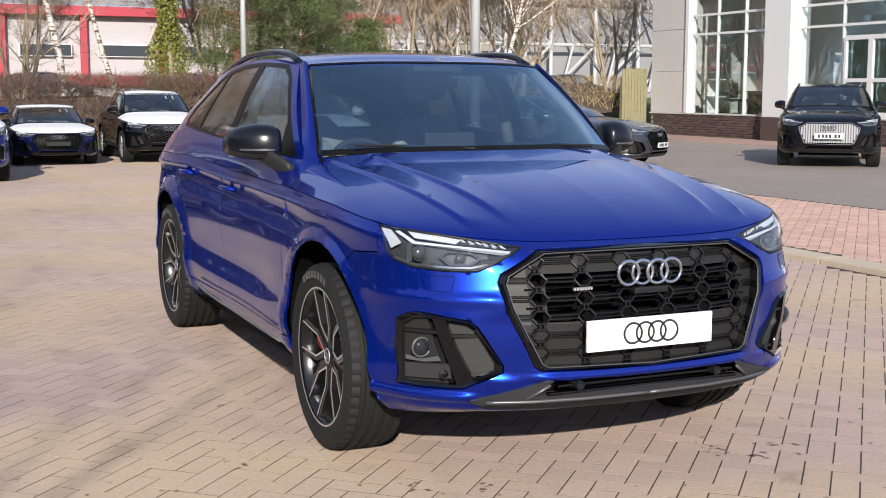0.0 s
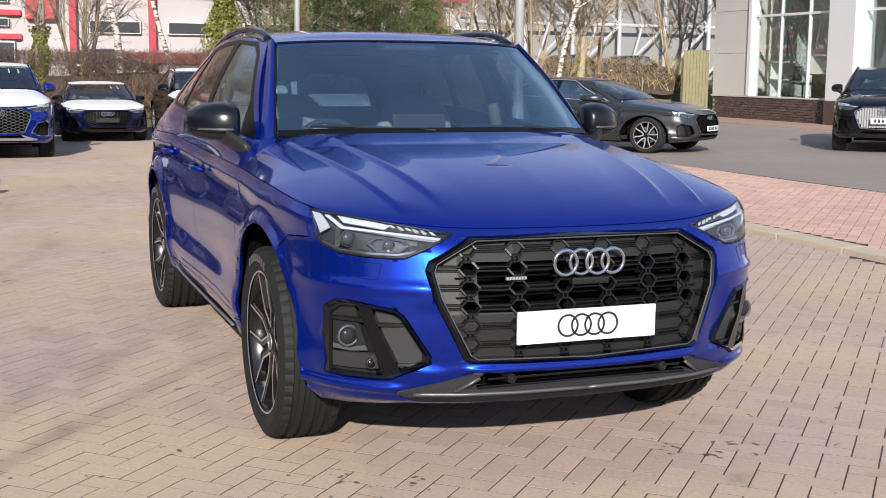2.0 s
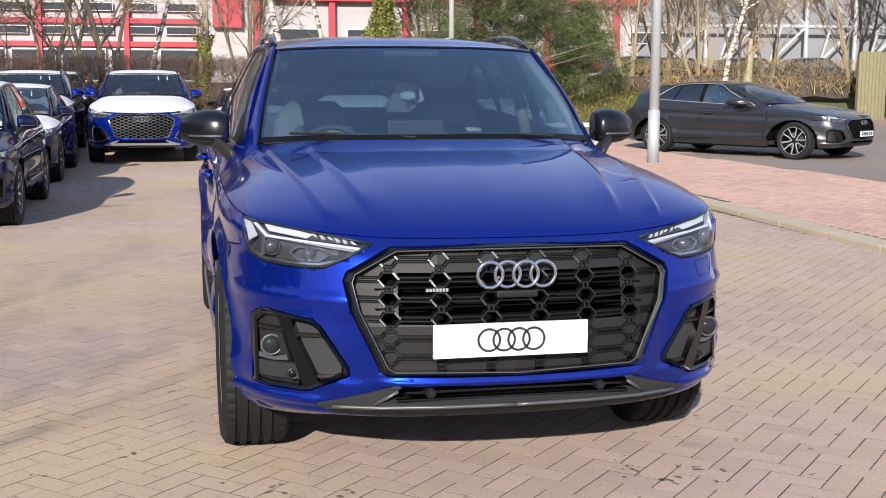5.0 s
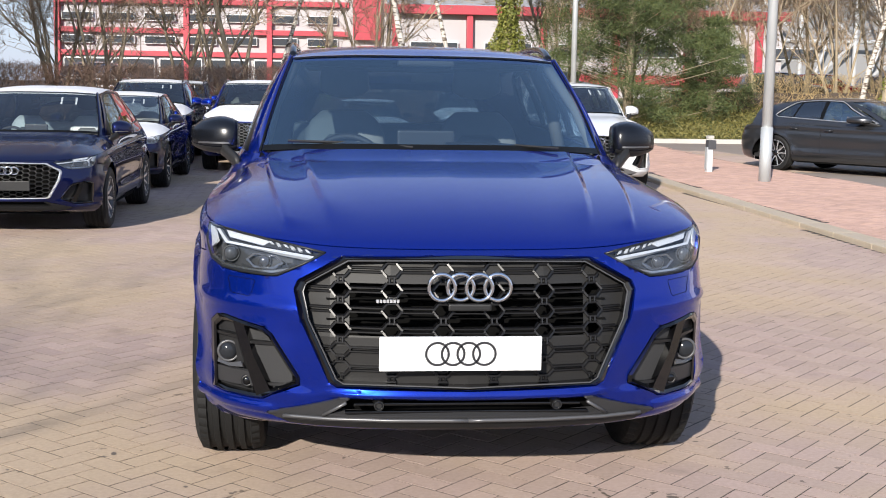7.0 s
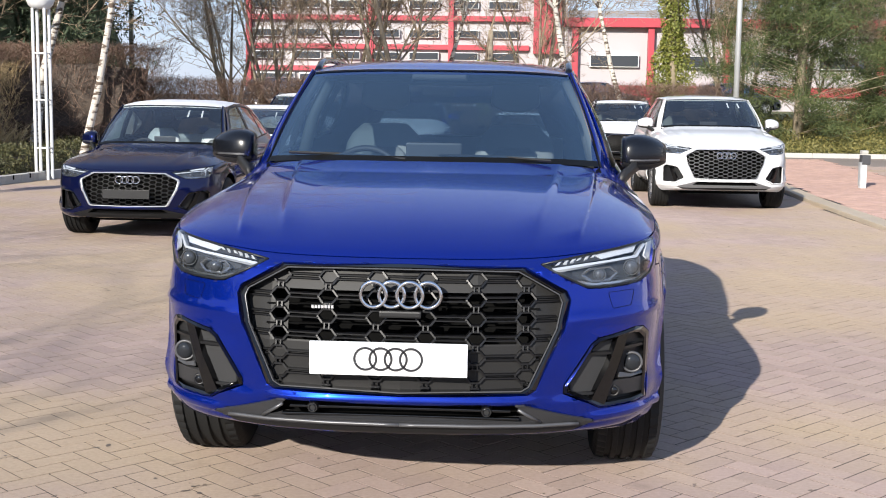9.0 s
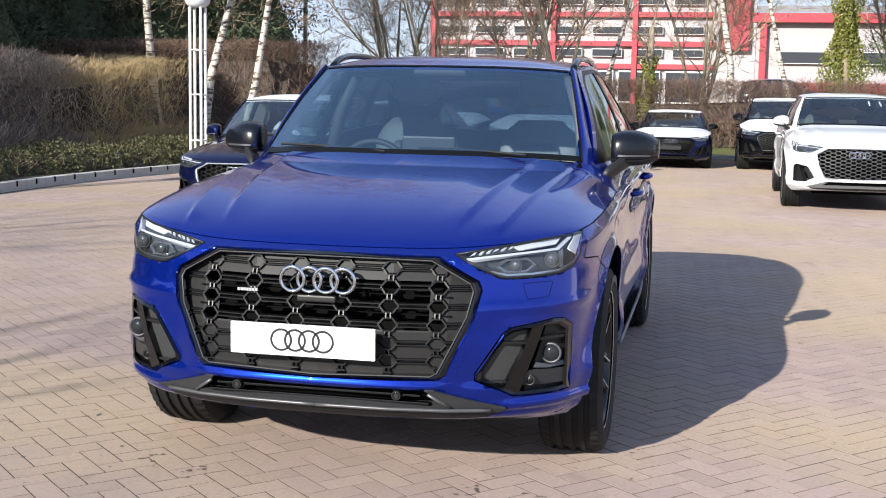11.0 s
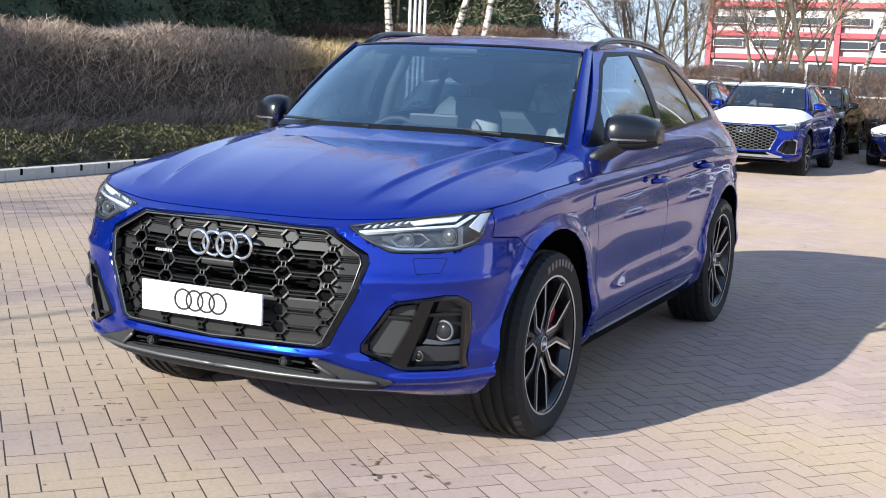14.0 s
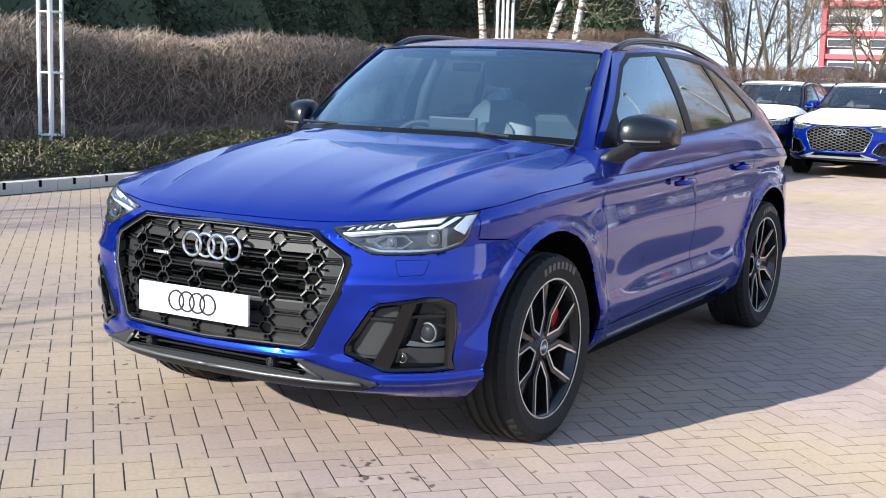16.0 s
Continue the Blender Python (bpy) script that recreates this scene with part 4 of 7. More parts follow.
            strip_of([(x0 + 0.012, z0 + 0.010), (x0 + 0.022, z0 + 0.012)], [(x0, z0 - 0.002), (x0 + 0.012, z0)], 0.010, 0.014, 0.006, "light_blade", GUIDE)
        strip_of([(0.585, 0.874), (0.64, 0.862), (0.72, 0.864), (0.80, 0.869), (0.846, 0.892)], [(0.580, 0.867), (0.638, 0.855), (0.72, 0.857), (0.806, 0.862), (0.853, 0.888)], 0.014, 0.014, 0.008, "lower_trim", REFLECTOR, "silver lower lamp trim")
        if fine:
            # chevron bezel round the inner projector and the dark rim under the lens
            strip_of([(0.600, 0.889), (0.628, 0.909), (0.70, 0.914), (0.728, 0.892)], [(0.607, 0.888), (0.631, 0.903), (0.697, 0.908), (0.720, 0.891)], 0.018, 0.024, 0.005, "projector_bezel", LAMPCUP)
            strip_of([(0.600, 0.889), (0.635, 0.866), (0.70, 0.868), (0.728, 0.892)], [(0.607, 0.890), (0.638, 0.871), (0.697, 0.873), (0.720, 0.893)], 0.018, 0.024, 0.005, "projector_bezel", LAMPCUP)
            border = [on(x * 0.994 + 0.0045, z + 0.004 * (0.915 - z) / 0.07, 0.001) for x, z in LAMP]
            part("lens_rim", tube(border + [border[0]], 0.0042, 6), SATIN, o, "dark lamp rim", True)
        for xx, zz, rr in ((0.778, 0.904, 0.024), (0.663, 0.888, 0.019)):
            c = Vector(on(xx, zz, 0.026))
            bm2 = bmesh.new()
            bmesh.ops.create_uvsphere(bm2, u_segments=18, v_segments=12, radius=rr, matrix=Matrix.Translation(c) @ Matrix.Diagonal((1, 0.6, 1, 1)))
            pj = part("projector", bm2, PROJECTOR, o, smooth=True)
            part("projector_ring", ring(c, rr * 1.10, 0.0025, seg=24, side=6), LAMPDARK, pj, smooth=True)
    # side intakes
    if True:
        deep = bmesh.new()
        made = {}
        for f in intake_skin.faces:
            vs = []
            for v in f.verts:
                if v not in made:
                    made[v] = deep.verts.new(v.co + Vector((-0.02, 0.05, 0)))
                vs.append(made[v])
            deep.faces.new(vs)
        intakes = both_sides(deep, "side_intake", SATIN, car, "black side air intake")
        fy = near_y(intake_skin)
        intake_skin.free()
        c0 = (sum(p[0] for p in INTAKE) / len(INTAKE), sum(p[1] for p in INTAKE) / len(INTAKE))
        inn2 = scaled(INTAKE, 0.86, 0.87, *c0)
        for o, sx in ((intakes[0], 1), (intakes[1], -1)):
            rg = frame_ring([(sx * x, z) for x, z in INTAKE], [(sx * x, z) for x, z in inn2], fy, fy, 0.03)
            part("intake_frame", rg, slot_mat or GLOSSBLACK, o)

            def slab(a, b, d0, d1, depth, name, mat, tag=""):
                """A plate between two polylines (x, z) at depths behind the skin."""
                return part(name, thick(loft([[(sx * x, fy(x, z) + d0, z) for x, z in a], [(sx * x, fy(x, z) + d1, z) for x, z in b]]), depth), mat, o, tag)

            slab([(0.770, 0.692), (0.742, 0.60), (0.688, 0.440)], [(0.732, 0.684), (0.698, 0.58), (0.640, 0.462)], -0.006, -0.004, 0.045, "intake_blade", GLOSSBLACK, "gloss black diagonal blade")
            if fine:
                slab([(0.728, 0.682), (0.694, 0.58), (0.640, 0.468)], [(0.658, 0.668), (0.622, 0.61), (0.560, 0.510)], 0.022, 0.018, 0.008, "intake_panel", PANELPALE, "mid-grey intake panel")
                slab([(0.836, 0.684), (0.838, 0.55), (0.838, 0.448)], [(0.772, 0.688), (0.748, 0.59), (0.700, 0.445)], 0.026, 0.030, 0.008, "intake_panel", PANELGREY, "dark grey intake panel")
                for zz, x0, x1 in ((0.628, 0.634, 0.716), (0.492, 0.565, 0.660)):
                    slab([(x0, zz + 0.005), ((x0 + x1) / 2, zz + 0.003), (x1, zz + 0.001)], [(x0, zz - 0.004), ((x0 + x1) / 2, zz - 0.006), (x1, zz - 0.008)], 0.004, 0.004, 0.02, "intake_slat", SATIN)
                slab([(0.752, 0.640), (0.80, 0.640), (0.836, 0.638)], [(0.750, 0.630), (0.80, 0.630), (0.836, 0.628)], 0.004, 0.004, 0.024, "intake_slat", SATIN)
                slab([(0.715, 0.522), (0.77, 0.520), (0.836, 0.518)], [(0.700, 0.470), (0.77, 0.466), (0.836, 0.464)], 0.006, 0.016, 0.012, "lower_shelf", LIPGREY)
                for xx, zz, rr in ((0.787, 0.577, 0.030), (0.722, 0.487, 0.015)):
                    c = Vector((sx * xx, fy(xx, zz) + 0.010, zz))
                    bm2 = bmesh.new()
                    bmesh.ops.create_uvsphere(bm2, u_segments=20, v_segments=12, radius=rr, matrix=Matrix.Translation(c) @ Matrix.Diagonal((1, 0.5, 1, 1)))
                    part("fog_lamp" if rr > 0.02 else "parking_sensor", bm2, FOGLENS if rr > 0.02 else GLOSSBLACK, o, smooth=True)
                    part("lamp_bezel", ring(c, rr * 1.12, 0.005, seg=24, side=6), GREYTRIM if rr > 0.02 else SATIN, o, smooth=True)
                slab([(0.742, 0.550), (0.785, 0.536), (0.826, 0.545)], [(0.738, 0.536), (0.785, 0.528), (0.828, 0.530)], 0.010, -0.002, 0.006, "fog_lamp_shelf", BLADE, "bright fog lamp shelf")
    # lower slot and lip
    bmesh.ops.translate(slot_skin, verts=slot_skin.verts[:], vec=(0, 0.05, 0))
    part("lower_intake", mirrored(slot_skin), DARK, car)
    part("chin", thick(mirrored(chin_skin), 0.05), SATIN, car)
    bmesh.ops.translate(lip_skin, verts=lip_skin.verts[:], vec=(0, -0.010, 0))
    part("front_lip", thick(mirrored(lip_skin), 0.03), LIPGREY if fine else (lip_mat or SATIN), car, "dark grey front lip" if lip_mat is None else "silver front lip")
    if fine:
        for zz in (0.447, 0.418):
            part("intake_slat", boxed((-0.37 - (0.447 - zz), nose_y(0.2, zz) + 0.004, zz - 0.004), (0.37 + (0.447 - zz), nose_y(0.2, zz) + 0.03, zz + 0.004), 0.002), GLOSSBLACK, car)
        for sx in (-1, 1):
            way = smooth_path([(0, 0.394), (0.25, 0.393), (0.43, 0.391), (0.55, 0.389), (0.60, 0.388)], 14)
            part("lip_blade", tube([(sx * x, nose_y(x, z) - 0.019, z) for x, z in way], 0.007, 6), BLADE, car, "light grey lip blade", True)
            way = [(0.47, 0.402), (0.43, 0.428), (0.395, 0.452)]
            part("lip_blade", tube([(sx * x, nose_y(x, z) - 0.016, z) for x, z in way], 0.006, 6), BLADE, car, "light grey lip blade", True)
        for sx in (-0.29, 0.29):
            c = Vector((sx, nose_y(0.27, 0.448) - 0.008, 0.447))
            bm2 = bmesh.new()
            rod(bm2, c + Vector((0, -0.012, 0)), c + Vector((0, 0.04, 0)), 0.016, 0.02, 20)
            sn = part("parking_sensor", bm2, SATIN, car)
            part("sensor_face", ring(c + Vector((0, -0.012, 0)), 0.011, 0.0025, seg=20, side=6), GLOSSBLACK, sn, smooth=True)

    # emblem rings and side details
    rsz = 0.0425 if fine else 0.043
    emblem = new("emblem")
    emblem.parent = car
    for k in range(4):
        cx = (k - 1.5) * rsz * 1.42
        part("ring", ring((cx, nose_y(0.1, 0.84) - (0.012 if k % 2 else 0.016), 0.830), rsz, 0.0072, seg=36 if fine else 18, side=8 if fine else 5), CHROME, emblem, smooth=True)
    if plate and fine:
        for k in range(4):
            cx = plate[0] + (k - 1.5) * 0.050
            rg = ring((cx, nose_y(plate[0], plate[1]) - 0.028, plate[1]), 0.036, 0.0042, seg=32, side=6)
            part("printed_ring", rg, INK, car)
    # door mirrors
    for sx in (1, -1):
        hold = new("door_mirror")
        hold.parent = car
        secs, under = [], []
        for t in np.linspace(0, 1, 9):
            x = 0.855 + 0.208 * t
            k = math.sin(math.pi * (0.12 + 0.80 * t)) ** 0.36
            h, d = 0.102 * k * (1 - 0.20 * t), 0.104 * k
            yc, zc = 1.79 + 0.10 * t, 1.225 + 0.004 * (1 - t)
            square = lambda s: math.copysign(abs(s) ** 0.72, s)
            loop = lambda a, g: (sx * x, yc + (d + g) * square(math.cos(a)) * (1.25 if math.cos(a) < 0 else 0.75), zc + (h * square(math.sin(a)) if math.sin(a) > 0 else -(h * 0.74 + g) * abs(math.sin(a)) ** 0.5))
            secs.append([loop(2 * math.pi * q / 24, 0) for q in range(24)])
            under.append([loop(radians(198 + 144 * q / 10), 0.003) for q in range(11)])
        part("mirror_cap", loft(secs, True, True), mirror_mat or MIRRORBLACK, hold, "" if mirror_mat else "black mirror cap", True)
        strip2 = [[(sx * (0.865 + 0.195 * t), 1.79 + 0.10 * t - 0.130 * math.sin(math.pi * (0.12 + 0.8 * t)) ** 0.45 - 0.004, 1.205 + dz) for dz in (-0.003, 0.005)] for t in np.linspace(0, 0.95, 8)]
        part("mirror_trim", thick(loft(strip2), 0.01), BLADE, hold, "grey mirror trim")
        part("mirror_underside", loft(under), PANELGREY, hold, "dark grey mirror underside", True)
        arm = loft([[(sx * (xx + dx * 0.3 * w), yy + dy * w, zz + dz * c) for c, w in ((-1, -0.7), (-0.4, -1), (0.6, -1), (1, -0.5), (1, 0.6), (0.4, 1), (-0.7, 1), (-1, 0.5))]
                    for xx, yy, zz, dx, dy, dz in ((0.842, 1.665, 1.118, 0.022, 0.085, 0.034), (0.872, 1.695, 1.142, 0.028, 0.075, 0.034), (0.905, 1.735, 1.168, 0.038, 0.068, 0.032), (0.945, 1.775, 1.192, 0.050, 0.062, 0.026))], True, True)
        part("mirror_arm", arm, PANELGREY, hold, smooth=True)
        gl = loft([[(sx * x, 1.868 + 0.085 * (x - 0.885) / 0.175, 1.165), (sx * x, 1.868 + 0.085 * (x - 0.885) / 0.175, 1.30)] for x in (0.905, 1.035)])
        part("mirror_glass", gl, CHROME, hold)
    # door handles
    for yy, zz in ((2.38, 0.985), (3.28, 1.012)):
        for sx in (1, -1):
            owner = car
            pts = [(sx * 0.918, yy - 0.10, zz), (sx * 0.955, yy - 0.07, zz + 0.004), (sx * 0.962, yy, zz + 0.006), (sx * 0.955, yy + 0.07, zz + 0.006), (sx * 0.918, yy + 0.10, zz + 0.004)]
            part("door_handle", tube(pts, 0.014, 8, 0.9), paint_mat, owner, "", True)
    if rails:
        for sx in (1, -1):
            pts = smooth_path([(sx * 0.618, 2.15, 1.596), (sx * 0.620, 2.30, 1.642), (sx * 0.620, 2.6, 1.663), (sx * 0.614, 3.1, 1.650), (sx * 0.590, 3.65, 1.582), (sx * 0.57, 3.95, 1.522)], 26)
            part("roof_rail", tube([tuple(p) for p in pts], 0.0185, 8, 0.9), GLOSSBLACK, car, "black roof rail", True)

    # -- cabin --
    seat_m = seats or SEAT
    part("dashboard", boxed((-0.70, 1.42, 0.75), (0.70, 1.86, 1.135), 0.05), CABIN, car)
    part("dash_hood", boxed((-0.56, 1.60, 1.10), (-0.20, 1.86, 1.165), 0.03), CABIN, car)
    part("cabin_floor", boxed((-0.74, 1.4, 0.34), (0.74, 4.3, 0.42)), CABIN, car)
    for sx in (-0.36, 0.36):
        sb2 = boxed((sx - 0.25, 2.30, 0.62), (sx + 0.25, 2.82, 0.80), 0.05)
        part("seat_cushion", sb2, seat_m, car)
        back = seat_shell(sx, 0.245, 0.74, 1.34, 0.075, 0.8)
        bmesh.ops.rotate(back, verts=back.verts[:], cent=(sx, 2.78, 0.75), matrix=Matrix.Rotation(radians(-14), 3, "X"))
        part("seat_back", back, seat_m, car, smooth=True)
        pad = seat_shell(sx, 0.13, 0.84, 1.20, 0.03, 1.0, -0.062)
        bmesh.ops.rotate(pad, verts=pad.verts[:], cent=(sx, 2.78, 0.75), matrix=Matrix.Rotation(radians(-14), 3, "X"))
        part("seat_centre", pad, SEATPAD, car, smooth=True)
        rest = seat_shell(sx, 0.135, 1.40, 1.585, 0.05, 0.9, 0.155)
        part("headrest", rest, seat_m if fine else CABIN, car, smooth=True)
    part("rear_bench", boxed((-0.66, 3.35, 0.62), (0.66, 3.9, 0.82), 0.05), seat_m, car)
    rbk = boxed((-0.66, 3.74, 0.74), (0.66, 3.88, 1.24), 0.05)
    part("rear_backrest", rbk, seat_m, car)
    st = ring((0, 0, 0), 0.18, 0.016, seg=36, side=8)
    bmesh.ops.rotate(st, verts=st.verts[:], cent=(0, 0, 0), matrix=Matrix.Rotation(radians(-22), 3, "X"))
    bmesh.ops.translate(st, verts=st.verts[:], vec=(-0.36, 1.98, 1.06))
    wh = part("steering_wheel", st, CABIN, car, smooth=True)
    part("steering_boss", boxed((-0.44, 1.95, 0.99), (-0.28, 2.02, 1.10), 0.03), CABIN, wh)
    if fine:
        for sx in (1, -1):
            part("pillar_lining", tube([(sx * 0.745, 1.585, 1.16), (sx * 0.69, 1.83, 1.37), (sx * 0.60, 2.09, 1.565)], 0.024, 8, 1.0), SEATPAD, car, "pale grey inner pillar trim", True)
            part("pillar_lining", tube([(sx * 0.79, 2.66, 1.10), (sx * 0.72, 2.65, 1.38), (sx * 0.62, 2.64, 1.575)], 0.034, 8, 1.0), SEATPAD, car, "pale grey inner pillar trim", True)
            part("sun_visor", boxed((min(sx * 0.14, sx * 0.50), 2.06, 1.553), (max(sx * 0.14, sx * 0.50), 2.22, 1.575), 0.008), CABIN, car)
        part("sensor_housing", boxed((-0.13, 1.905, 1.560), (0.13, 2.03, 1.585), 0.010), CABIN, car, "dark sensor housing behind the mirror")
    part("inside_mirror", boxed((-0.075, 1.84, 1.485), (0.075, 1.862, 1.525), 0.01), DARK, car)
    part("centre_display", boxed((-0.14, 1.74, 1.135), (0.12, 1.765, 1.27), 0.01), LIPGREY, car)
    part("roof_lining", boxed((-0.56, 2.15, 1.55), (0.56, 3.9, 1.565)), CABIN, car)

    if fine:
        hero_details(car, nose_y)

    # -- proportions of this model --
    for o in set(bpy.data.objects) - before:
        if o.type == "MESH" and (wy != WARP_Y or wz != WARP_Z or width != 1.0):
            co = np.empty(len(o.data.vertices) * 3)
            o.data.vertices.foreach_get("co", co)
            co = co.reshape(-1, 3)
            co[:, 0] *= width
            for axis, src, dst in ((1, WARP_Y, wy), (2, WARP_Z, wz)):
                c = co[:, axis].copy()
                co[:, axis] = np.interp(c, src, dst) + np.minimum(c - src[0], 0) + np.maximum(c - src[-1], 0)
            o.data.vertices.foreach_set("co", co.ravel())
            o.data.update()

    spec = wheel_spec or SPOKED
    tx = 0.945 * width - 0.128
    for yy in (wy_of(0.965), wy_of(3.785)):
        for sx in (1, -1):
            angle = (0.794 if sx > 0 else 0.175) if yy < 2 else (0.55 if sx > 0 else 0.95)
            wheel(car, sx * tx, yy, sx, radius, rim, spec, turn=angle)
    return car


def seat_shell(cx, half, z0, z1, deep, taper, y_off=0.0):
    """A rounded upright cushion about y = 2.79, narrower towards its top."""
    secs = []
    for t in np.linspace(0, 1, 12):
        k = (1 - (1 - taper) * t ** 2) * min(1.0, math.sin(math.pi * min(0.5, 0.12 + t * 1.5)) * 1.0) * (1 - max(0.0, t - 0.8) ** 2 * 9)
        d = deep * (0.55 + 0.45 * math.sin(math.pi * (0.1 + 0.8 * t)))
        loop = []
        for q in range(24):
            a = 2 * math.pi * q / 24
            c, w = math.cos(a), math.sin(a)
            loop.append((cx + half * k * math.copysign(abs(c) ** 0.55, c), 2.79 + y_off + d * math.copysign(abs(w) ** 0.75, w) - 0.02 * abs(c) ** 3, z0 + (z1 - z0) * t))
        secs.append(loop)
    return loft(secs, True, True)


def skin_y(x, z):
    """Roughly where the nose's skin stands ahead at the height z, out to the corner."""
    x = min(abs(x), 0.93)
    pl = float(np.interp(x, [p[0] for p in PLAN[:9]], [p[1] for p in PLAN[:9]]))
    return pl + float(np.interp(z, [p[0] for p in NOSE[::-1]], [p[1] for p in NOSE[::-1]])) * (1 - 0.45 * (x / 0.93) ** 4)


def bar(bm, a, b, half, y_of, depth):
    """A small three-sided rib along a line in the nose's plane."""
    a, b = Vector((a[0], 0, a[1])), Vector((b[0], 0, b[1]))
    d = b - a
    if d.length < 1e-4:
        return
    d.normalize()
    n = Vector((-d.z, 0, d.x)) * half
    rows = []
    for p in (a, b):
        y = y_of(p.x, p.z)
        rows.append([bm.verts.new((p.x + n.x * k, y + q, p.z + n.z * k)) for k, q in ((-1, depth), (-0.55, 0), (0.55, 0), (1, depth))])
    for i in range(3):
        bm.faces.new((rows[0][i], rows[0][i + 1], rows[1][i + 1], rows[1][i]))


def clip_bar(bm, a, b, poly, half, y_of, depth, steps=8):
    """The part of a rib that lies inside the outline."""
    last = None
    for i in range(steps + 1):
        t = i / steps
        p = (a[0] + (b[0] - a[0]) * t, a[1] + (b[1] - a[1]) * t)
        ok = inside(poly, *p)
        if ok and last is None:
            last = p
        if last is not None and (not ok or i == steps):
            q = p if ok else (a[0] + (b[0] - a[0]) * (t - 1 / steps), a[1] + (b[1] - a[1]) * (t - 1 / steps))
            bar(bm, last, q, half, y_of, depth)
            last = None


def hexgrid(bm, poly, y_of):
    """Rows of long octagonal cells with small eight-cornered links between them."""
    pitch, rows = 0.166, 0.063
    half = 0.0056
    for r in range(-1, 7):
        z = 0.560 + rows * r
        for k in range(-5, 5):
            cx = (k + 0.5) * pitch
            dx, dz = 0.034, 0.022
            pts = [(cx - dx, z), (cx - dx * 0.45, z + dz), (cx + dx * 0.45, z + dz), (cx + dx, z), (cx + dx * 0.45, z - dz), (cx - dx * 0.45, z - dz)]
            for a, b in zip(pts, pts[1:] + pts[:1]):
                clip_bar(bm, a, b, poly, half, y_of, 0.022, 2)
            for off in (-0.0065, 0.0065):
                clip_bar(bm, (cx + dx * 0.85, z + off), (cx + pitch - dx * 0.85, z + off), poly, 0.0040, y_of, 0.018, 12)
                clip_bar(bm, (cx + off * 1.2, z + dz), (cx + off * 1.2, z + rows - dz), poly, 0.0040, y_of, 0.018, 3)


def coarse_grid(bm, poly, y_of):
    """A honeycomb of flat-topped cells."""
    wide, tall = 0.088, 0.050
    for c in range(-9, 10):
        for r in range(0, 10):
            cx, cz = c * wide * 0.75, 0.50 + tall * (r + 0.5 * (c % 2))
            pts = [(cx - wide / 2, cz), (cx - wide / 4, cz + tall / 2), (cx + wide / 4, cz + tall / 2), (cx + wide / 2, cz)]
            for a, b, half in zip(pts[:-1], pts[1:], (0.0045, 0.007, 0.0045)):
                clip_bar(bm, a, b, poly, half, y_of, 0.02, 3)


def slat_grid(bm, poly, y_of):
    """Closed pale grille panel scored into flat upright slats."""
    for k in range(-12, 13):
        clip_bar(bm, (k * 0.045, 0.50), (k * 0.045, 0.92), poly, 0.0212, y_of, 0.006, 14)


def hero_details(car, nose_y):
    # washer covers let into the bumper
    bumper = [o for o in car.children if o.name.startswith("front_bumper")][0]
    bpy.context.view_layer.update()
    skin = bumper.evaluated_get(bpy.context.evaluated_depsgraph_get())
    for sx in (1, -1):
        w = [(0.694, 0.826), (0.698, 0.831), (0.782, 0.833), (0.786, 0.828), (0.777, 0.786), (0.771, 0.781), (0.714, 0.777), (0.708, 0.782)]
        loop = []
        for (x0, z0), (x1, z1) in zip(w, w[1:] + w[:1]):
            for k in range(5):
                x, z = x0 + (x1 - x0) * k / 5, z0 + (z1 - z0) * k / 5
                ok, at, normal, face = skin.ray_cast((sx * x, -1, z), (0, 1, 0))
                loop.append(at + normal * 0.0004 if ok else Vector((sx * x, skin_y(x, z), z)))
        part("washer_cover", tube(loop + [loop[0]], 0.0009, 5), DARK, car)
    # small script badge in the grille
    for k in range(7):
        part("grille_badge", boxed((-0.30 + 0.011 * k, nose_y(0.3, 0.78) + 0.006, 0.777), (-0.292 + 0.011 * k, nose_y(0.3, 0.78) + 0.016, 0.787)), MACHINED, car)
    # camera housing beneath the rings
    part("camera_housing", boxed((-0.07, nose_y(0, 0.76) + 0.0, 0.755), (0.07, nose_y(0, 0.76) + 0.03, 0.778), 0.006), SATIN, car)
    # wipers
    for x0, x1 in ((-0.10, -0.62), (0.52, 0.04)):
        pts = [(x0, 1.275 + abs(x0) * 0.1, 1.215), ((x0 + x1) / 2, 1.31 + abs(x0 + x1) * 0.08, 1.228), (x1, 1.34 + 0.16 * max(abs(x1) - 0.3, 0), 1.232)]
        part("wiper", tube(pts, 0.007, 6), SATIN, car)
    # gloss black strip along the sill, its bright reflection put into a silver colour
    for sx in (1, -1):
        pts = [(sx * 0.942, 1.48, 0.385), (sx * 0.945, 2.2, 0.392), (sx * 0.945, 2.9, 0.402), (sx * 0.94, 3.1, 0.425)]
        part("sill_strip", tube([tuple(p) for p in smooth_path(pts, 16)], 0.008, 6, 0.7), SILVERPANEL, car, "gloss black sill strip in the silver of its reflection", True)


SPOKED = dict(rim=WHEELBLACK, spoke=WHEELBLACK, caliper=RED, spokes=5, splay=0.245, kink=0.43, edge=True, bright=True, turn=0.42)
SILVERY = dict(rim=GREYTRIM, spoke=MACHINED, caliper=DARK, spokes=5, splay=0.30, kink=0.36, edge=False, bright=False, turn=0.3)
BLACKISH = dict(rim=WHEELBLACK, spoke=WHEELBLACK, caliper=DARK, spokes=5, splay=0.34, kink=0.36, edge=False, bright=True, turn=0.1)

build_car("blue_suv", "glossy blue SUV with black trim and a white show plate", Matrix.Identity(4), BLUE, fine=True, plate=(-0.033, 0.627, PLATE), trim_mat=BLUE, radius=0.374, rim=0.282)


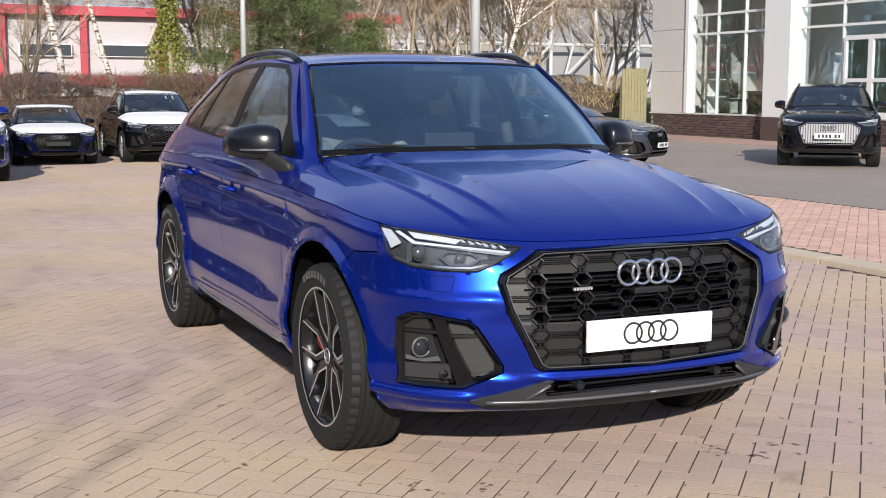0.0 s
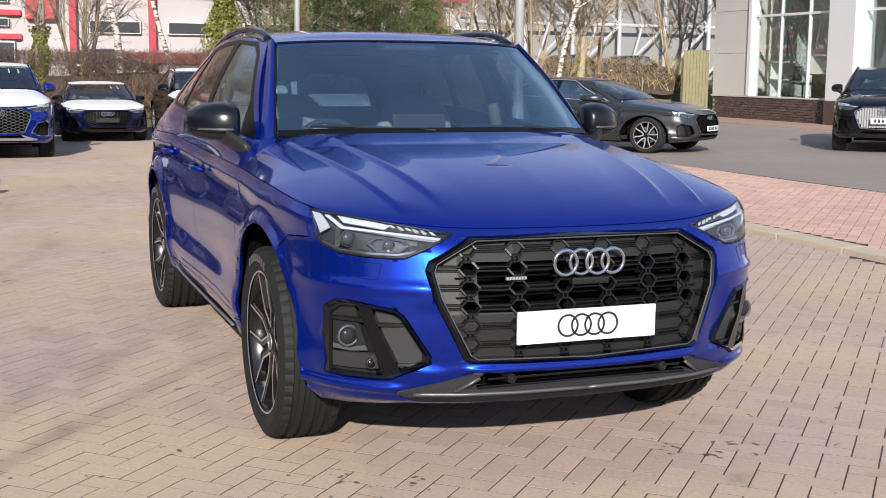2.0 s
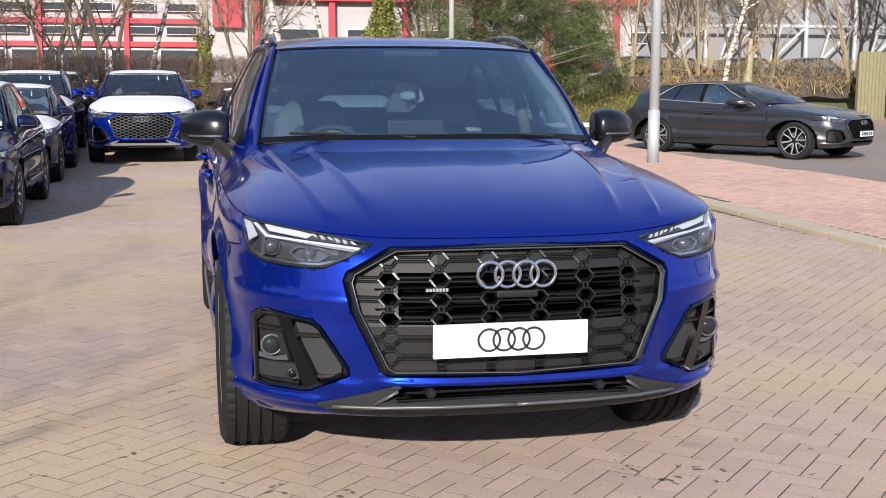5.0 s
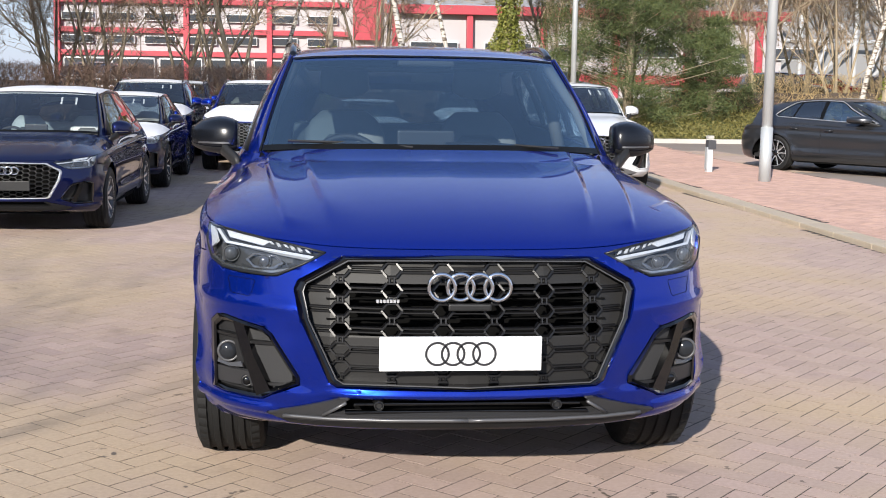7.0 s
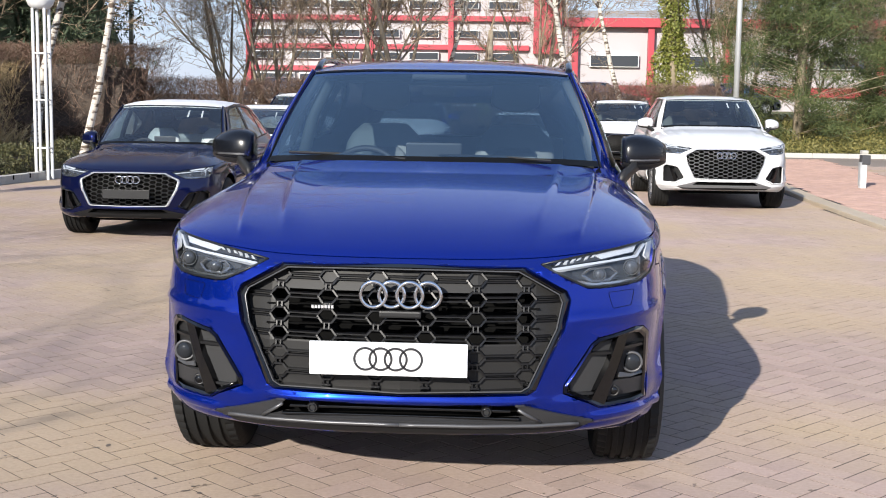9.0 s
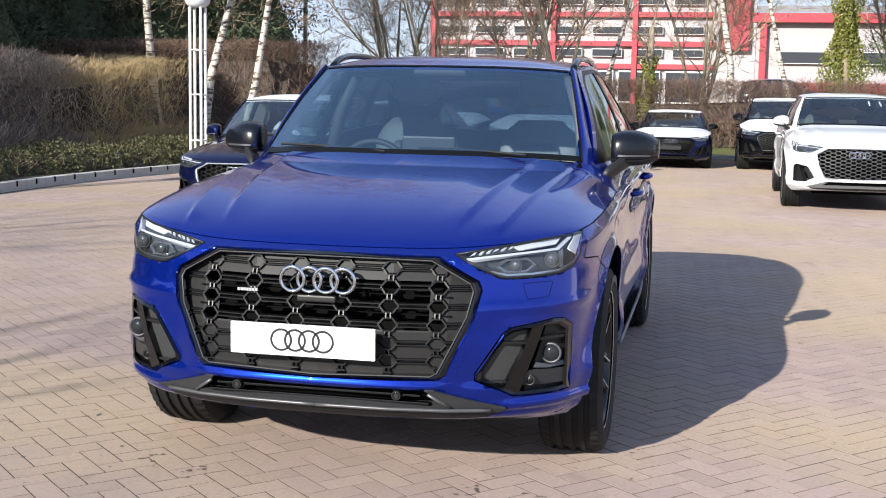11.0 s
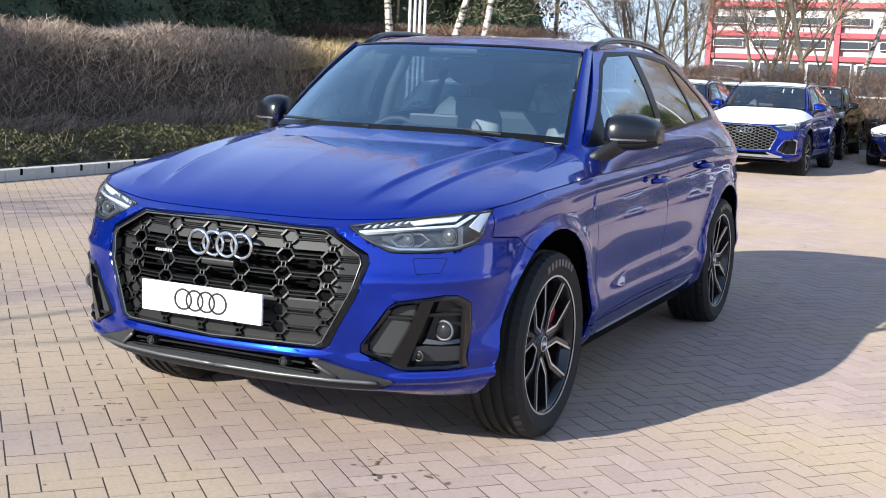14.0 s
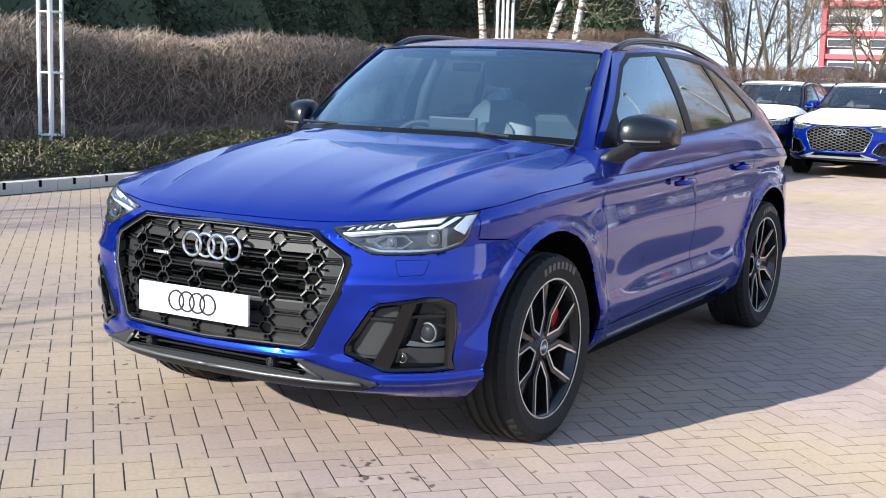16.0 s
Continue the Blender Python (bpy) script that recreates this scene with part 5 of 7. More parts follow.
# ---- materials of the place ----
PAVER = material("block_paver", (0.352, 0.272, 0.234), 0.82, 0, 55, 0.22, 0.5, 150, big_scale=0.5, big_spread=0.2, random_spread=0.08, second=(0.352, 0.267, 0.240), spots=0.6, tone=(0.372, 0.287, 0.206), chalky=True)
PAVER_JOINED = material("block_paver_far", (0.352, 0.272, 0.234), 0.82, 0, 55, 0.22, 0.5, 150, big_scale=0.5, big_spread=0.2, random_spread=0.08, island=True, second=(0.352, 0.267, 0.240), spots=0.6, tone=(0.372, 0.287, 0.206), chalky=True)
REDPAVER = material("red_block_paver", (0.46, 0.30, 0.238), 0.82, 0, 55, 0.20, 0.5, 150, big_scale=0.5, big_spread=0.15, random_spread=0.12, island=True, second=(0.44, 0.29, 0.245), chalky=True)
FORECOURT = material("red_forecourt", (0.40, 0.26, 0.215), 0.85, 0, 6, 0.15, 0.2, 40, big_scale=0.4, big_spread=0.15)
OILDRIP = material("oil_drip", (0.15, 0.12, 0.095), 0.7, 0, 60, 0.3)
SAND = material("jointing_sand", (0.05, 0.042, 0.036), 0.95, 0, 30, 0.3, 0.3, 100)
YARD = material("paved_yard", (0.31, 0.258, 0.22), 0.85, 0, 6, 0.15, 0.2, 40, big_scale=0.3, big_spread=0.2)
KERBSTONE = material("concrete_kerb", (0.50, 0.48, 0.44), 0.85, 0, 20, 0.12, 0.3, 80, big_scale=1.2, big_spread=0.12)
TANKERB = material("buff_kerb", (0.56, 0.46, 0.34), 0.85, 0, 20, 0.12, 0.3, 80, big_scale=1.2, big_spread=0.12)
SOIL_AND_SHADE = material("dark_soil_and_shade", (0.075, 0.058, 0.042), 0.95, 0, 12, 0.4, 0.8, 30)
GRASS = material("rough_grass", (0.13, 0.14, 0.05), 0.9, 0, 20, 0.35, 0.8, 40, big_scale=0.4, big_spread=0.3)
BIRCH = material("birch_bark", (0.60, 0.55, 0.48), 0.8, 0, bump=0.4, bump_scale=30)
bn, bl = BIRCH.node_tree.nodes, BIRCH.node_tree.links
stretch = bn.new("ShaderNodeMapping")
stretch.inputs["Scale"].default_value = (5.0, 5.0, 16.0)
bl.new(bn.new("ShaderNodeTexCoord").outputs["Object"], stretch.inputs["Vector"])
marks = bn.new("ShaderNodeTexNoise")
marks.inputs["Scale"].default_value, marks.inputs["Detail"].default_value = 1.0, 5
bl.new(stretch.outputs["Vector"], marks.inputs["Vector"])
cut = bn.new("ShaderNodeMapRange")
cut.inputs["From Min"].default_value, cut.inputs["From Max"].default_value = 0.50, 0.58
bl.new(marks.outputs["Fac"], cut.inputs["Value"])
peel = bn.new("ShaderNodeMix")
peel.data_type = "RGBA"
peel.inputs["A"].default_value, peel.inputs["B"].default_value = (0.66, 0.61, 0.54, 1), (0.13, 0.095, 0.07, 1)
bl.new(cut.outputs["Result"], peel.inputs["Factor"])
bl.new(peel.outputs["Result"], bn["Principled BSDF"].inputs["Base Color"])
BARK = material("grey_brown_bark", (0.38, 0.31, 0.22), 0.9, 0, 14, 0.35, 0.6, 40)
TWIG = material("bare_twig", (0.28, 0.205, 0.145), 0.9, 0, 6, 0.3, island=True, second=(0.42, 0.32, 0.22))
RUSTTWIG = material("rusty_twig", (0.12, 0.078, 0.058), 0.9, 0, 2, 0.3, island=True, second=(0.34, 0.22, 0.16))
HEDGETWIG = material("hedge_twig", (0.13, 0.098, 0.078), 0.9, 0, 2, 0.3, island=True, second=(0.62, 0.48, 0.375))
# sunlight on the hedge end is put into this paler, golden twig colour
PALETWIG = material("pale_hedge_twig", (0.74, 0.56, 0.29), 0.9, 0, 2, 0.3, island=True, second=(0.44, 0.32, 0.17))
# the shade deep inside a hedge, put into the colour of its core
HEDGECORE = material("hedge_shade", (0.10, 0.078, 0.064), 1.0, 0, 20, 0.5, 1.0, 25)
LEAF = material("box_leaf", (0.060, 0.066, 0.026), 0.6, 0, 2, 0.3, island=True, second=(0.125, 0.112, 0.044))
IVY = material("ivy_leaf", (0.14, 0.17, 0.03), 0.5, 0, 2, 0.3, island=True, second=(0.27, 0.26, 0.06))
GROUNDLEAF = material("ground_cover_leaf", (0.13, 0.13, 0.035), 0.6, 0, 2, 0.3, island=True, second=(0.26, 0.22, 0.07))
NEEDLE = material("pine_needle", (0.040, 0.066, 0.022), 0.7, 0, 2, 0.3, island=True, second=(0.135, 0.155, 0.050))
DARKNEEDLE = material("dark_conifer_needle", (0.045, 0.07, 0.04), 0.8, 0, 2, 0.3, island=True, second=(0.085, 0.11, 0.06))
CLADDING = material("pale_metal_cladding", (0.62, 0.61, 0.59), 0.5, 0.1, 2, 0.04)
WHITEFRAME = material("white_powder_coat", (0.74, 0.74, 0.74), 0.45)
BRICKJ = material("dark_brick_far", (0.075, 0.05, 0.045), 0.85, 0, 20, 0.2, 0.4, 60, random_spread=0.25, island=True, second=(0.115, 0.075, 0.062))
MORTAR = material("mortar", (0.62, 0.58, 0.52), 0.95)
SHOPGLASS = glass_material("shop_glass", (0.82, 0.87, 0.87), 0.14, (0.85, 0.95, 1.0))
WHITEWALL = material("white_facade_panel", (0.46, 0.43, 0.44), 0.6, 0, 0.6, 0.05)
REDPANEL = material("red_facade_panel", (0.44, 0.05, 0.07), 0.5, 0, 0.6, 0.06)
DARKPANE = material("dark_window_pane", (0.06, 0.065, 0.075), 0.15)
STEEL = material("white_steelwork", (0.50, 0.50, 0.51), 0.5, 0.1)
PALEWALL = material("pale_hall_wall", (0.27, 0.27, 0.28), 0.6, 0, 0.3, 0.08)
GALV = material("galvanised_pole", (0.58, 0.60, 0.60), 0.45, 0.4, 6, 0.08)
FENCEWOOD = material("fence_board", (0.235, 0.215, 0.125), 0.85, 0, 6, 0.25, 0.3, 30)
ROOMWALL = material("showroom_wall", (0.80, 0.79, 0.76), 0.7, 0, 1, 0.06)
CARPET = material("showroom_floor", (0.52, 0.51, 0.49), 0.4)
DESKWOOD = material("desk_wood", (0.36, 0.20, 0.09), 0.5, 0, 10, 0.15)


# ---- helpers for the place ----
def raw_mesh(name, verts, faces, mat, parent=None):
    me = bpy.data.meshes.new(name)
    me.from_pydata([tuple(v) for v in np.asarray(verts, float)], [], [tuple(int(i) for i in f) for f in faces])
    me.materials.append(mat)
    ob = new(name, me)
    if parent is not None:
        ob.parent = parent
    return ob


def ground_z(x, y):
    """The yard is level; past its back kerb the ground climbs to the road behind, and the beds stand a little proud."""
    back = 25.6 if x < 5 else 29.5
    rise = 0.85 * smoothstep(back + 0.2, back + 5.5, y) * (1 - smoothstep(16.5, 18.5, x) * (1 - smoothstep(32, 36, y)))
    bed = 0.10 * smoothstep(8.15, 8.4, -x)
    return float(max(rise, bed)) - 0.0016


# ---- ground ----
def build_ground():
    xs = np.concatenate([np.linspace(-400, -30, 10), np.arange(-28, -9, 2.0), np.arange(-9, 8, 0.5), np.arange(8, 30, 2.0), np.linspace(34, 400, 10)])
    ys = np.concatenate([np.linspace(-300, -12, 8), np.arange(-10, 24, 2.0), np.arange(24, 36, 0.5), np.linspace(38, 120, 12), np.linspace(150, 600, 6)])
    verts = [(x, y, ground_z(x, y)) for y in ys for x in xs]
    n = len(xs)
    faces, kinds = [], []
    for j in range(len(ys) - 1):
        for i in range(n - 1):
            faces.append((j * n + i, j * n + i + 1, (j + 1) * n + i + 1, (j + 1) * n + i))
            cx, cy = (xs[i] + xs[i + 1]) / 2, (ys[j] + ys[j + 1]) / 2
            if cx < -8.1:
                kinds.append(2)
            elif cy > (25.6 if cx < 5 else 29.5) and not (cx > 17.4 and cy < 33):
                kinds.append(1)
            elif -8.1 < cx < 9 and -9 < cy < 26:
                kinds.append(3)
            else:
                kinds.append(0)
    ob = raw_mesh("ground", verts, faces, YARD)
    for mm in (GRASS, SOIL_AND_SHADE, SAND):
        ob.data.materials.append(mm)
    ob.data.polygons.foreach_set("material_index", kinds)
    tagged(ob, "paved yard with grassy beds round it", "ground", kind="structure")


build_ground()

RED_AREA = [(4.81, -7.9), (4.81, 14.0), (4.95, 17.0), (5.35, 20.6), (6.3, 26.4), (7.7, 26.6), (7.45, 21.5), (7.4, 18.9), (7.67, 14.6), (8.06, 10.9), (8.16, 7.65), (8.35, 2.8), (8.45, -7.9)]


def paver_blocks():
    """Blocks of a herringbone laid at 45 degrees: centre, and whether it lies the other way."""
    w = 0.102
    c, s = math.cos(radians(46.9)), math.sin(radians(46.9))
    for i in range(-210, 330):
        for j in range(-210, 330):
            k = (i - j) % 4
            if k == 0:
                u, v, turn = (i + 1) * w, (j + 0.5) * w, 0
            elif k == 3:
                u, v, turn = (i + 0.5) * w, (j + 1) * w, 1
            else:
                continue
            yield c * (u + 0.02) - s * v, s * (u + 0.02) + c * v, turn


def block_points(turn, top, seed):
    """The corners of one block about its own centre: a lower outer and an upper, chamfered loop."""
    a, b, ch = 0.0990, 0.0480, 0.0005
    c, s = math.cos(radians(46.9 + 90 * turn)), math.sin(radians(46.9 + 90 * turn))
    out = []
    for da, z in ((0, top - 0.012), (0, top - 0.0003), (ch, top)):
        for sx, sy in ((-1, -1), (1, -1), (1, 1), (-1, 1)):
            u, v = sx * (a - da), sy * (b - da)
            out.append((c * u - s * v, s * u + c * v, z))
    return out


BLOCK_FACES = [(8, 9, 10, 11)] + [(r + q, r + (q + 1) % 4, r + 4 + (q + 1) % 4, r + 4 + q) for r in (0, 4) for q in range(4)]


def build_paving():
    rng = random.Random(5)
    near, far, red = [], [], []
    for x, y, turn in paver_blocks():
        if -7.73 < x < 4.53 and -8.0 < y < 24.5:
            if -1.25 < x < 1.75 and -2.3 < y < -0.35:
                near.append((x, y, turn))
            else:
                far.append((x, y, turn))
        elif inside(RED_AREA, x, y):
            red.append((x, y, turn))
        elif 4.53 <= x < 8.7 and 17.4 < y < 24.5 and not inside(RED_AREA, x, y):
            far.append((x, y, turn))
    field = tagged(new("pavement"), "tan herringbone block paving", "paving", kind="structure")
    for name, rows, mat, top, lab in (("paving_blocks", far, PAVER_JOINED, 0.0, ""), ("red_paving_blocks", red, REDPAVER, 0.045, "")):
        verts, faces = [], []
        for x, y, turn in rows:
            tilt = rng.uniform(-0.0007, 0.0007)
            n = len(verts)
            for px, py, pz in block_points(turn, top, 0):
                verts.append((x + px, y + py, pz + tilt))
            faces += [tuple(n + q for q in f) for f in BLOCK_FACES]
        if name == "red_paving_blocks":
            base = link("red_pavement", polygon_plate(RED_AREA, -0.01, 0.0433), SAND)
            tagged(base, "raised footpath of red block paving", "pavement", kind="structure")
            ob = raw_mesh(name, verts, faces, mat, base)
        else:
            ob = raw_mesh(name, verts, faces, mat, field)
        tagged(ob, kind="stuff")
    return field, near


PAVEMENT, NEAR_BLOCKS = build_paving()


def oil_drips():
    """Small ragged dark drips on the blocks ahead of the car and here and there beside it."""
    rng = random.Random(71)
    spots = [(0.50, 0.28, 0.10, 9), (0.62, 0.18, 0.09, 7), (0.76, 0.20, 0.14, 5), (-0.56, 0.24, 0.10, 6), (-0.85, 0.32, 0.16, 7), (-1.25, 0.85, 0.08, 3), (0.0, -0.6, 1.3, 16), (-1.9, 0.6, 0.9, 14), (1.9, -0.3, 0.8, 8)]
    bm = bmesh.new()
    for cx, cy, wide, count in spots:
        for _ in range(count):
            x, y, r = cx + rng.gauss(0, wide * 0.5), cy + rng.gauss(0, wide * 0.5), rng.uniform(0.004, 0.012) * (1.1 if wide < 0.2 else 0.75)
            turn, long = rng.uniform(0, math.pi), rng.uniform(1.0, 2.2)
            loop = []
            for k in range(9):
                a, q = 2 * math.pi * k / 9, r * rng.uniform(0.6, 1.2)
                u, v = q * long * math.cos(a), q * math.sin(a)
                loop.append(bm.verts.new((x + u * math.cos(turn) - v * math.sin(turn), y + u * math.sin(turn) + v * math.cos(turn), 0.0019)))
            bm.faces.new(loop)
    tagged(part("oil_drips", bm, OILDRIP, PAVEMENT), kind="stuff")


oil_drips()


# ---- kerbs ----
def kerb_run(name, label, path, unit, width, height, mat, slots=False, top0=0.0):
    """Kerb units one after another along a path."""
    owner = tagged(new(name), label, "kerb", kind="structure")
    pts = [Vector((x, y, 0)) for x, y in path]
    runs = []
    for a, b in zip(pts[:-1], pts[1:]):
        n = max(1, round((b - a).length / unit))
        runs += [(a + (b - a) * i / n, a + (b - a) * (i + 1) / n) for i in range(n)]
    for a, b in runs:
        d = b - a
        bm = boxed((0.003, 0, -0.1), (d.length - 0.003, width, height), 0.014)
        ob = part("kerb_unit", bm, mat, owner)
        ob.matrix_basis = Matrix.Translation(a) @ Matrix.Rotation(math.atan2(d.y, d.x), 4, "Z")
        if slots:
            part("drain_slot", boxed((d.length * 0.5 - 0.02, -0.004, 0.062), (d.length * 0.5 + 0.02, 0.03, 0.1365)), DARK, ob)
    return owner


LEFT_KERB = [(-8.02, -9.0), (-8.02, 12.6), (-7.86, 14.2), (-7.62, 15.6), (-7.42, 17.2), (-7.3, 21.0), (-7.0, 24.0)]
kerb_run("drain_kerb", "pale concrete kerb with drainage slots", LEFT_KERB, 0.5, 0.17, 0.135, KERBSTONE, True)
kerb_run("buff_kerb", "buff kerb along the red footpath", [(4.66, -8.0), (4.66, 14.5), (4.80, 17.6), (5.2, 21.3), (6.15, 27.3)], 0.9, -0.26, 0.055, TANKERB)
kerb_run("back_kerb", "pale concrete kerb before the rear hedge", [(-6.9, 25.5), (4.6, 25.5)], 0.9, 0.14, 0.10, KERBSTONE)
kerb_run("bank_kerb", "pale concrete kerb under the planted bank", [(5.4, 29.4), (17.5, 29.4)], 0.9, 0.14, 0.12, KERBSTONE)


# ---- planting ----
def twig_mass(name, boxlo, boxhi, count, length, radius, mat, parent, seed, lean=0.55, upright=0.75):
    """Many thin tapered twigs that fill a block with an uneven top."""
    rng = np.random.default_rng(seed)
    lo, hi = np.array(boxlo), np.array(boxhi)
    base = lo + rng.random((count, 3)) * (hi - lo)
    verts, faces = np.zeros((count, 6, 3)), []
    d = rng.normal(0, lean, (count, 3))
    d[:, 2] = np.abs(rng.normal(upright, 0.35, count))
    d /= np.linalg.norm(d, axis=1)[:, None]
    ln = length * rng.uniform(0.5, 1.3, count)
    end = base + d * ln[:, None]
    top = hi[2] + 0.10 * np.sin(end[:, 1] * 0.9 + 1) + 0.06 * np.sin(end[:, 1] * 2.7 + end[:, 0] * 2) + rng.normal(0, 0.04, count)
    over = np.clip(end[:, 2] - top, 0, None)
    end[:, 2] -= over
    base[:, 2] = np.minimum(base[:, 2], top - 0.08)
    for k in range(3):
        a = 2 * math.pi * k / 3
        off = np.stack([np.full(count, math.cos(a)), np.full(count, math.sin(a)), np.zeros(count)], 1) * radius
        verts[:, k] = base + off
        verts[:, 3 + k] = end + off * 0.45
    idx = np.arange(count) * 6
    for k in range(3):
        q = (k + 1) % 3
        faces.append(np.stack([idx + k, idx + q, idx + 3 + q, idx + 3 + k], 1))
    return tagged(raw_mesh(name, verts.reshape(-1, 3), np.concatenate(faces), mat, parent), kind="stuff")


def leaf_mass(name, points, size, mat, parent, seed, flat=0.5):
    """Small pointed leaves, one at each point, turned at random."""
    rng = np.random.default_rng(seed)
    n = len(points)
    a = rng.normal(0, 1, (n, 3))
    a /= np.linalg.norm(a, axis=1)[:, None]
    b = np.cross(a, rng.normal(0, 1, (n, 3)))
    b /= np.linalg.norm(b, axis=1)[:, None]
    s = size * rng.uniform(0.6, 1.4, (n, 1))
    v = np.stack([points - a * s, points + b * s * flat, points + a * s, points - b * s * flat], 1)
    f = np.arange(n * 4).reshape(n, 4)
    return tagged(raw_mesh(name, v.reshape(-1, 3), f, mat, parent), kind="stuff")


def hedge(name, label, lo, hi, count, mat, seed, twig=0.5, radius=0.006, core=True):
    """Upright stems with short twigs turned every way about them, over a core coloured as their inner shade."""
    h = thing(name, label, "hedge")
    lo, hi = Vector(lo), Vector(hi)
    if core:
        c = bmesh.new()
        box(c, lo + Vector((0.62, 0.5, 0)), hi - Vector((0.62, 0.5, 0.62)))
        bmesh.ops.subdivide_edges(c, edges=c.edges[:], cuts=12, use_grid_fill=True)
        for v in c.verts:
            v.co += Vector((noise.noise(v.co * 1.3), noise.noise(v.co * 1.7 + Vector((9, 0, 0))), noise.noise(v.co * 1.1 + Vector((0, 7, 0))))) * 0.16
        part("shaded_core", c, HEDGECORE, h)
    twig_mass("twig_filling", lo + Vector((0, 0, 0.25)), hi - Vector((0, 0, 0.05)), int(count * 0.75), twig * 0.62, radius * 0.9, mat, h, seed, 0.85, 0.45)
    twig_mass("top_filling", (lo.x, lo.y, hi.z - 0.5), hi - Vector((0, 0, 0.02)), count // 4, twig * 0.5, radius * 0.8, mat, h, seed + 50, 0.9, 0.4)
    twig_mass("stem_filling", lo, (hi.x, hi.y, lo.z + 0.55), count // 6, twig * 2.6, radius * 2.0, mat, h, seed + 100, 0.22, 1.0)
    return h


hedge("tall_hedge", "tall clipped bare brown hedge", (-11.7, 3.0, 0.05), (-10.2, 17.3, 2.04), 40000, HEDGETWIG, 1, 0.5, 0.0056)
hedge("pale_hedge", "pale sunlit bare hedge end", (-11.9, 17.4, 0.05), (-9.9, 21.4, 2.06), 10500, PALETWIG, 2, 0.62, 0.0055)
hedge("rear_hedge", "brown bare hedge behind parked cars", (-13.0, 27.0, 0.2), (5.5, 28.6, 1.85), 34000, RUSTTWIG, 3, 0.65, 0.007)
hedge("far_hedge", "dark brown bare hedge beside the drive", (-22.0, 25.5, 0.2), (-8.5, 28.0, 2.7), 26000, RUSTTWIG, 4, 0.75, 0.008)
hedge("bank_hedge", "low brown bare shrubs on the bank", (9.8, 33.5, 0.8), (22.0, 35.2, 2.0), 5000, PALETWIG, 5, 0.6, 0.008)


def low_hedge():
    h = thing("low_hedge", "low clipped evergreen hedge behind the kerb", "hedge")
    rng = np.random.default_rng(11)
    n = 90000
    y = rng.uniform(-3, 22.5, n)
    x0 = -8.45 + 0.6 * smoothstep(13, 17, y)
    ang = rng.uniform(0, math.pi, n)
    lump = 0.16 * np.sin(y * 1.9) + 0.13 * np.sin(y * 4.3 + 1 + 2 * ang) + 0.10 * np.sin(y * 9.1 + 3 * ang) + 0.07 * np.sin(y * 17.0 - 5 * ang)
    r = 0.62 * (1 + lump) * rng.uniform(0.72, 1.04, n)
    pts = np.stack([x0 - 0.75 + np.cos(ang) * r * 1.05, y, 0.10 + np.sin(ang) * r * 0.58], 1)
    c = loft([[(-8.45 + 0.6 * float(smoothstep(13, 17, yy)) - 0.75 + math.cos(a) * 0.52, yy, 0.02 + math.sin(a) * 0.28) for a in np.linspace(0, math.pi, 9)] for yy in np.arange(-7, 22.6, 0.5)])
    # the core's dark colour stands in for the shade under the leaves
    part("shaded_core", c, SOIL_AND_SHADE, h)
    leaf_mass("leaves", pts, 0.021, LEAF, h, 12, 0.55)
    twig_mass("twig_filling", (-9.7, -7, 0.1), (-8.5, 22, 0.45), 2000, 0.2, 0.003, TWIG, h, 13, 0.5, 0.5)


low_hedge()


def bank_cover():
    h = thing("bank_cover", "green ground cover on the bank", "plants", kind="stuff")
    rng = np.random.default_rng(21)
    n = 34000
    x, y = rng.uniform(5.2, 18, n), rng.uniform(29.6, 34.5, n)
    z = np.array([ground_z(a, b) for a, b in zip(x, y)]) + rng.uniform(0.02, 0.30, n)
    leaf_mass("leaves", np.stack([x, y, z], 1), 0.034, GROUNDLEAF, h, 22)


bank_cover()


# ---- trees ----
def branching(rng, start, direction, length, radius, depth, out, bend=0.18, low=0.02, many=(20, 10, 7, 4)):
    """Grow a limb with its side branches; out gathers (a, b, r0, r1, depth)."""
    p, d = np.array(start, float), np.array(direction, float)
    steps = 4 if depth < 2 else 3
    nodes = []
    for i in range(steps):
        d = d + rng.normal(0, bend, 3) + np.array([0, 0, 0.09])
        d /= np.linalg.norm(d)
        q = p + d * length / steps
        r0, r1 = radius * (1 - 0.75 * i / steps), radius * (1 - 0.75 * (i + 1) / steps)
        out.append((p.copy(), q.copy(), r0, r1, depth))
        nodes.append((q.copy(), d.copy(), r1))
        p = q
    if depth >= 4:
        return
    kids = many[depth]
    for k in range(kids):
        t = rng.uniform(low if depth == 0 else 0.1, 1.0)
        q, dd, rr = nodes[min(int(t * steps), steps - 1)]
        side = rng.normal(0, 1, 3)
        side -= dd * (side @ dd)
        side /= np.linalg.norm(side) + 1e-9
        spread = 0.75 if depth == 0 else 0.85
        nd = dd * (1.05 if depth < 2 else 0.8) + side * spread
        nd /= np.linalg.norm(nd)
        branching(rng, q, nd, length * rng.uniform(0.36, 0.58), max(rr * 0.48, 0.0075), depth + 1, out, 0.16, low, many)


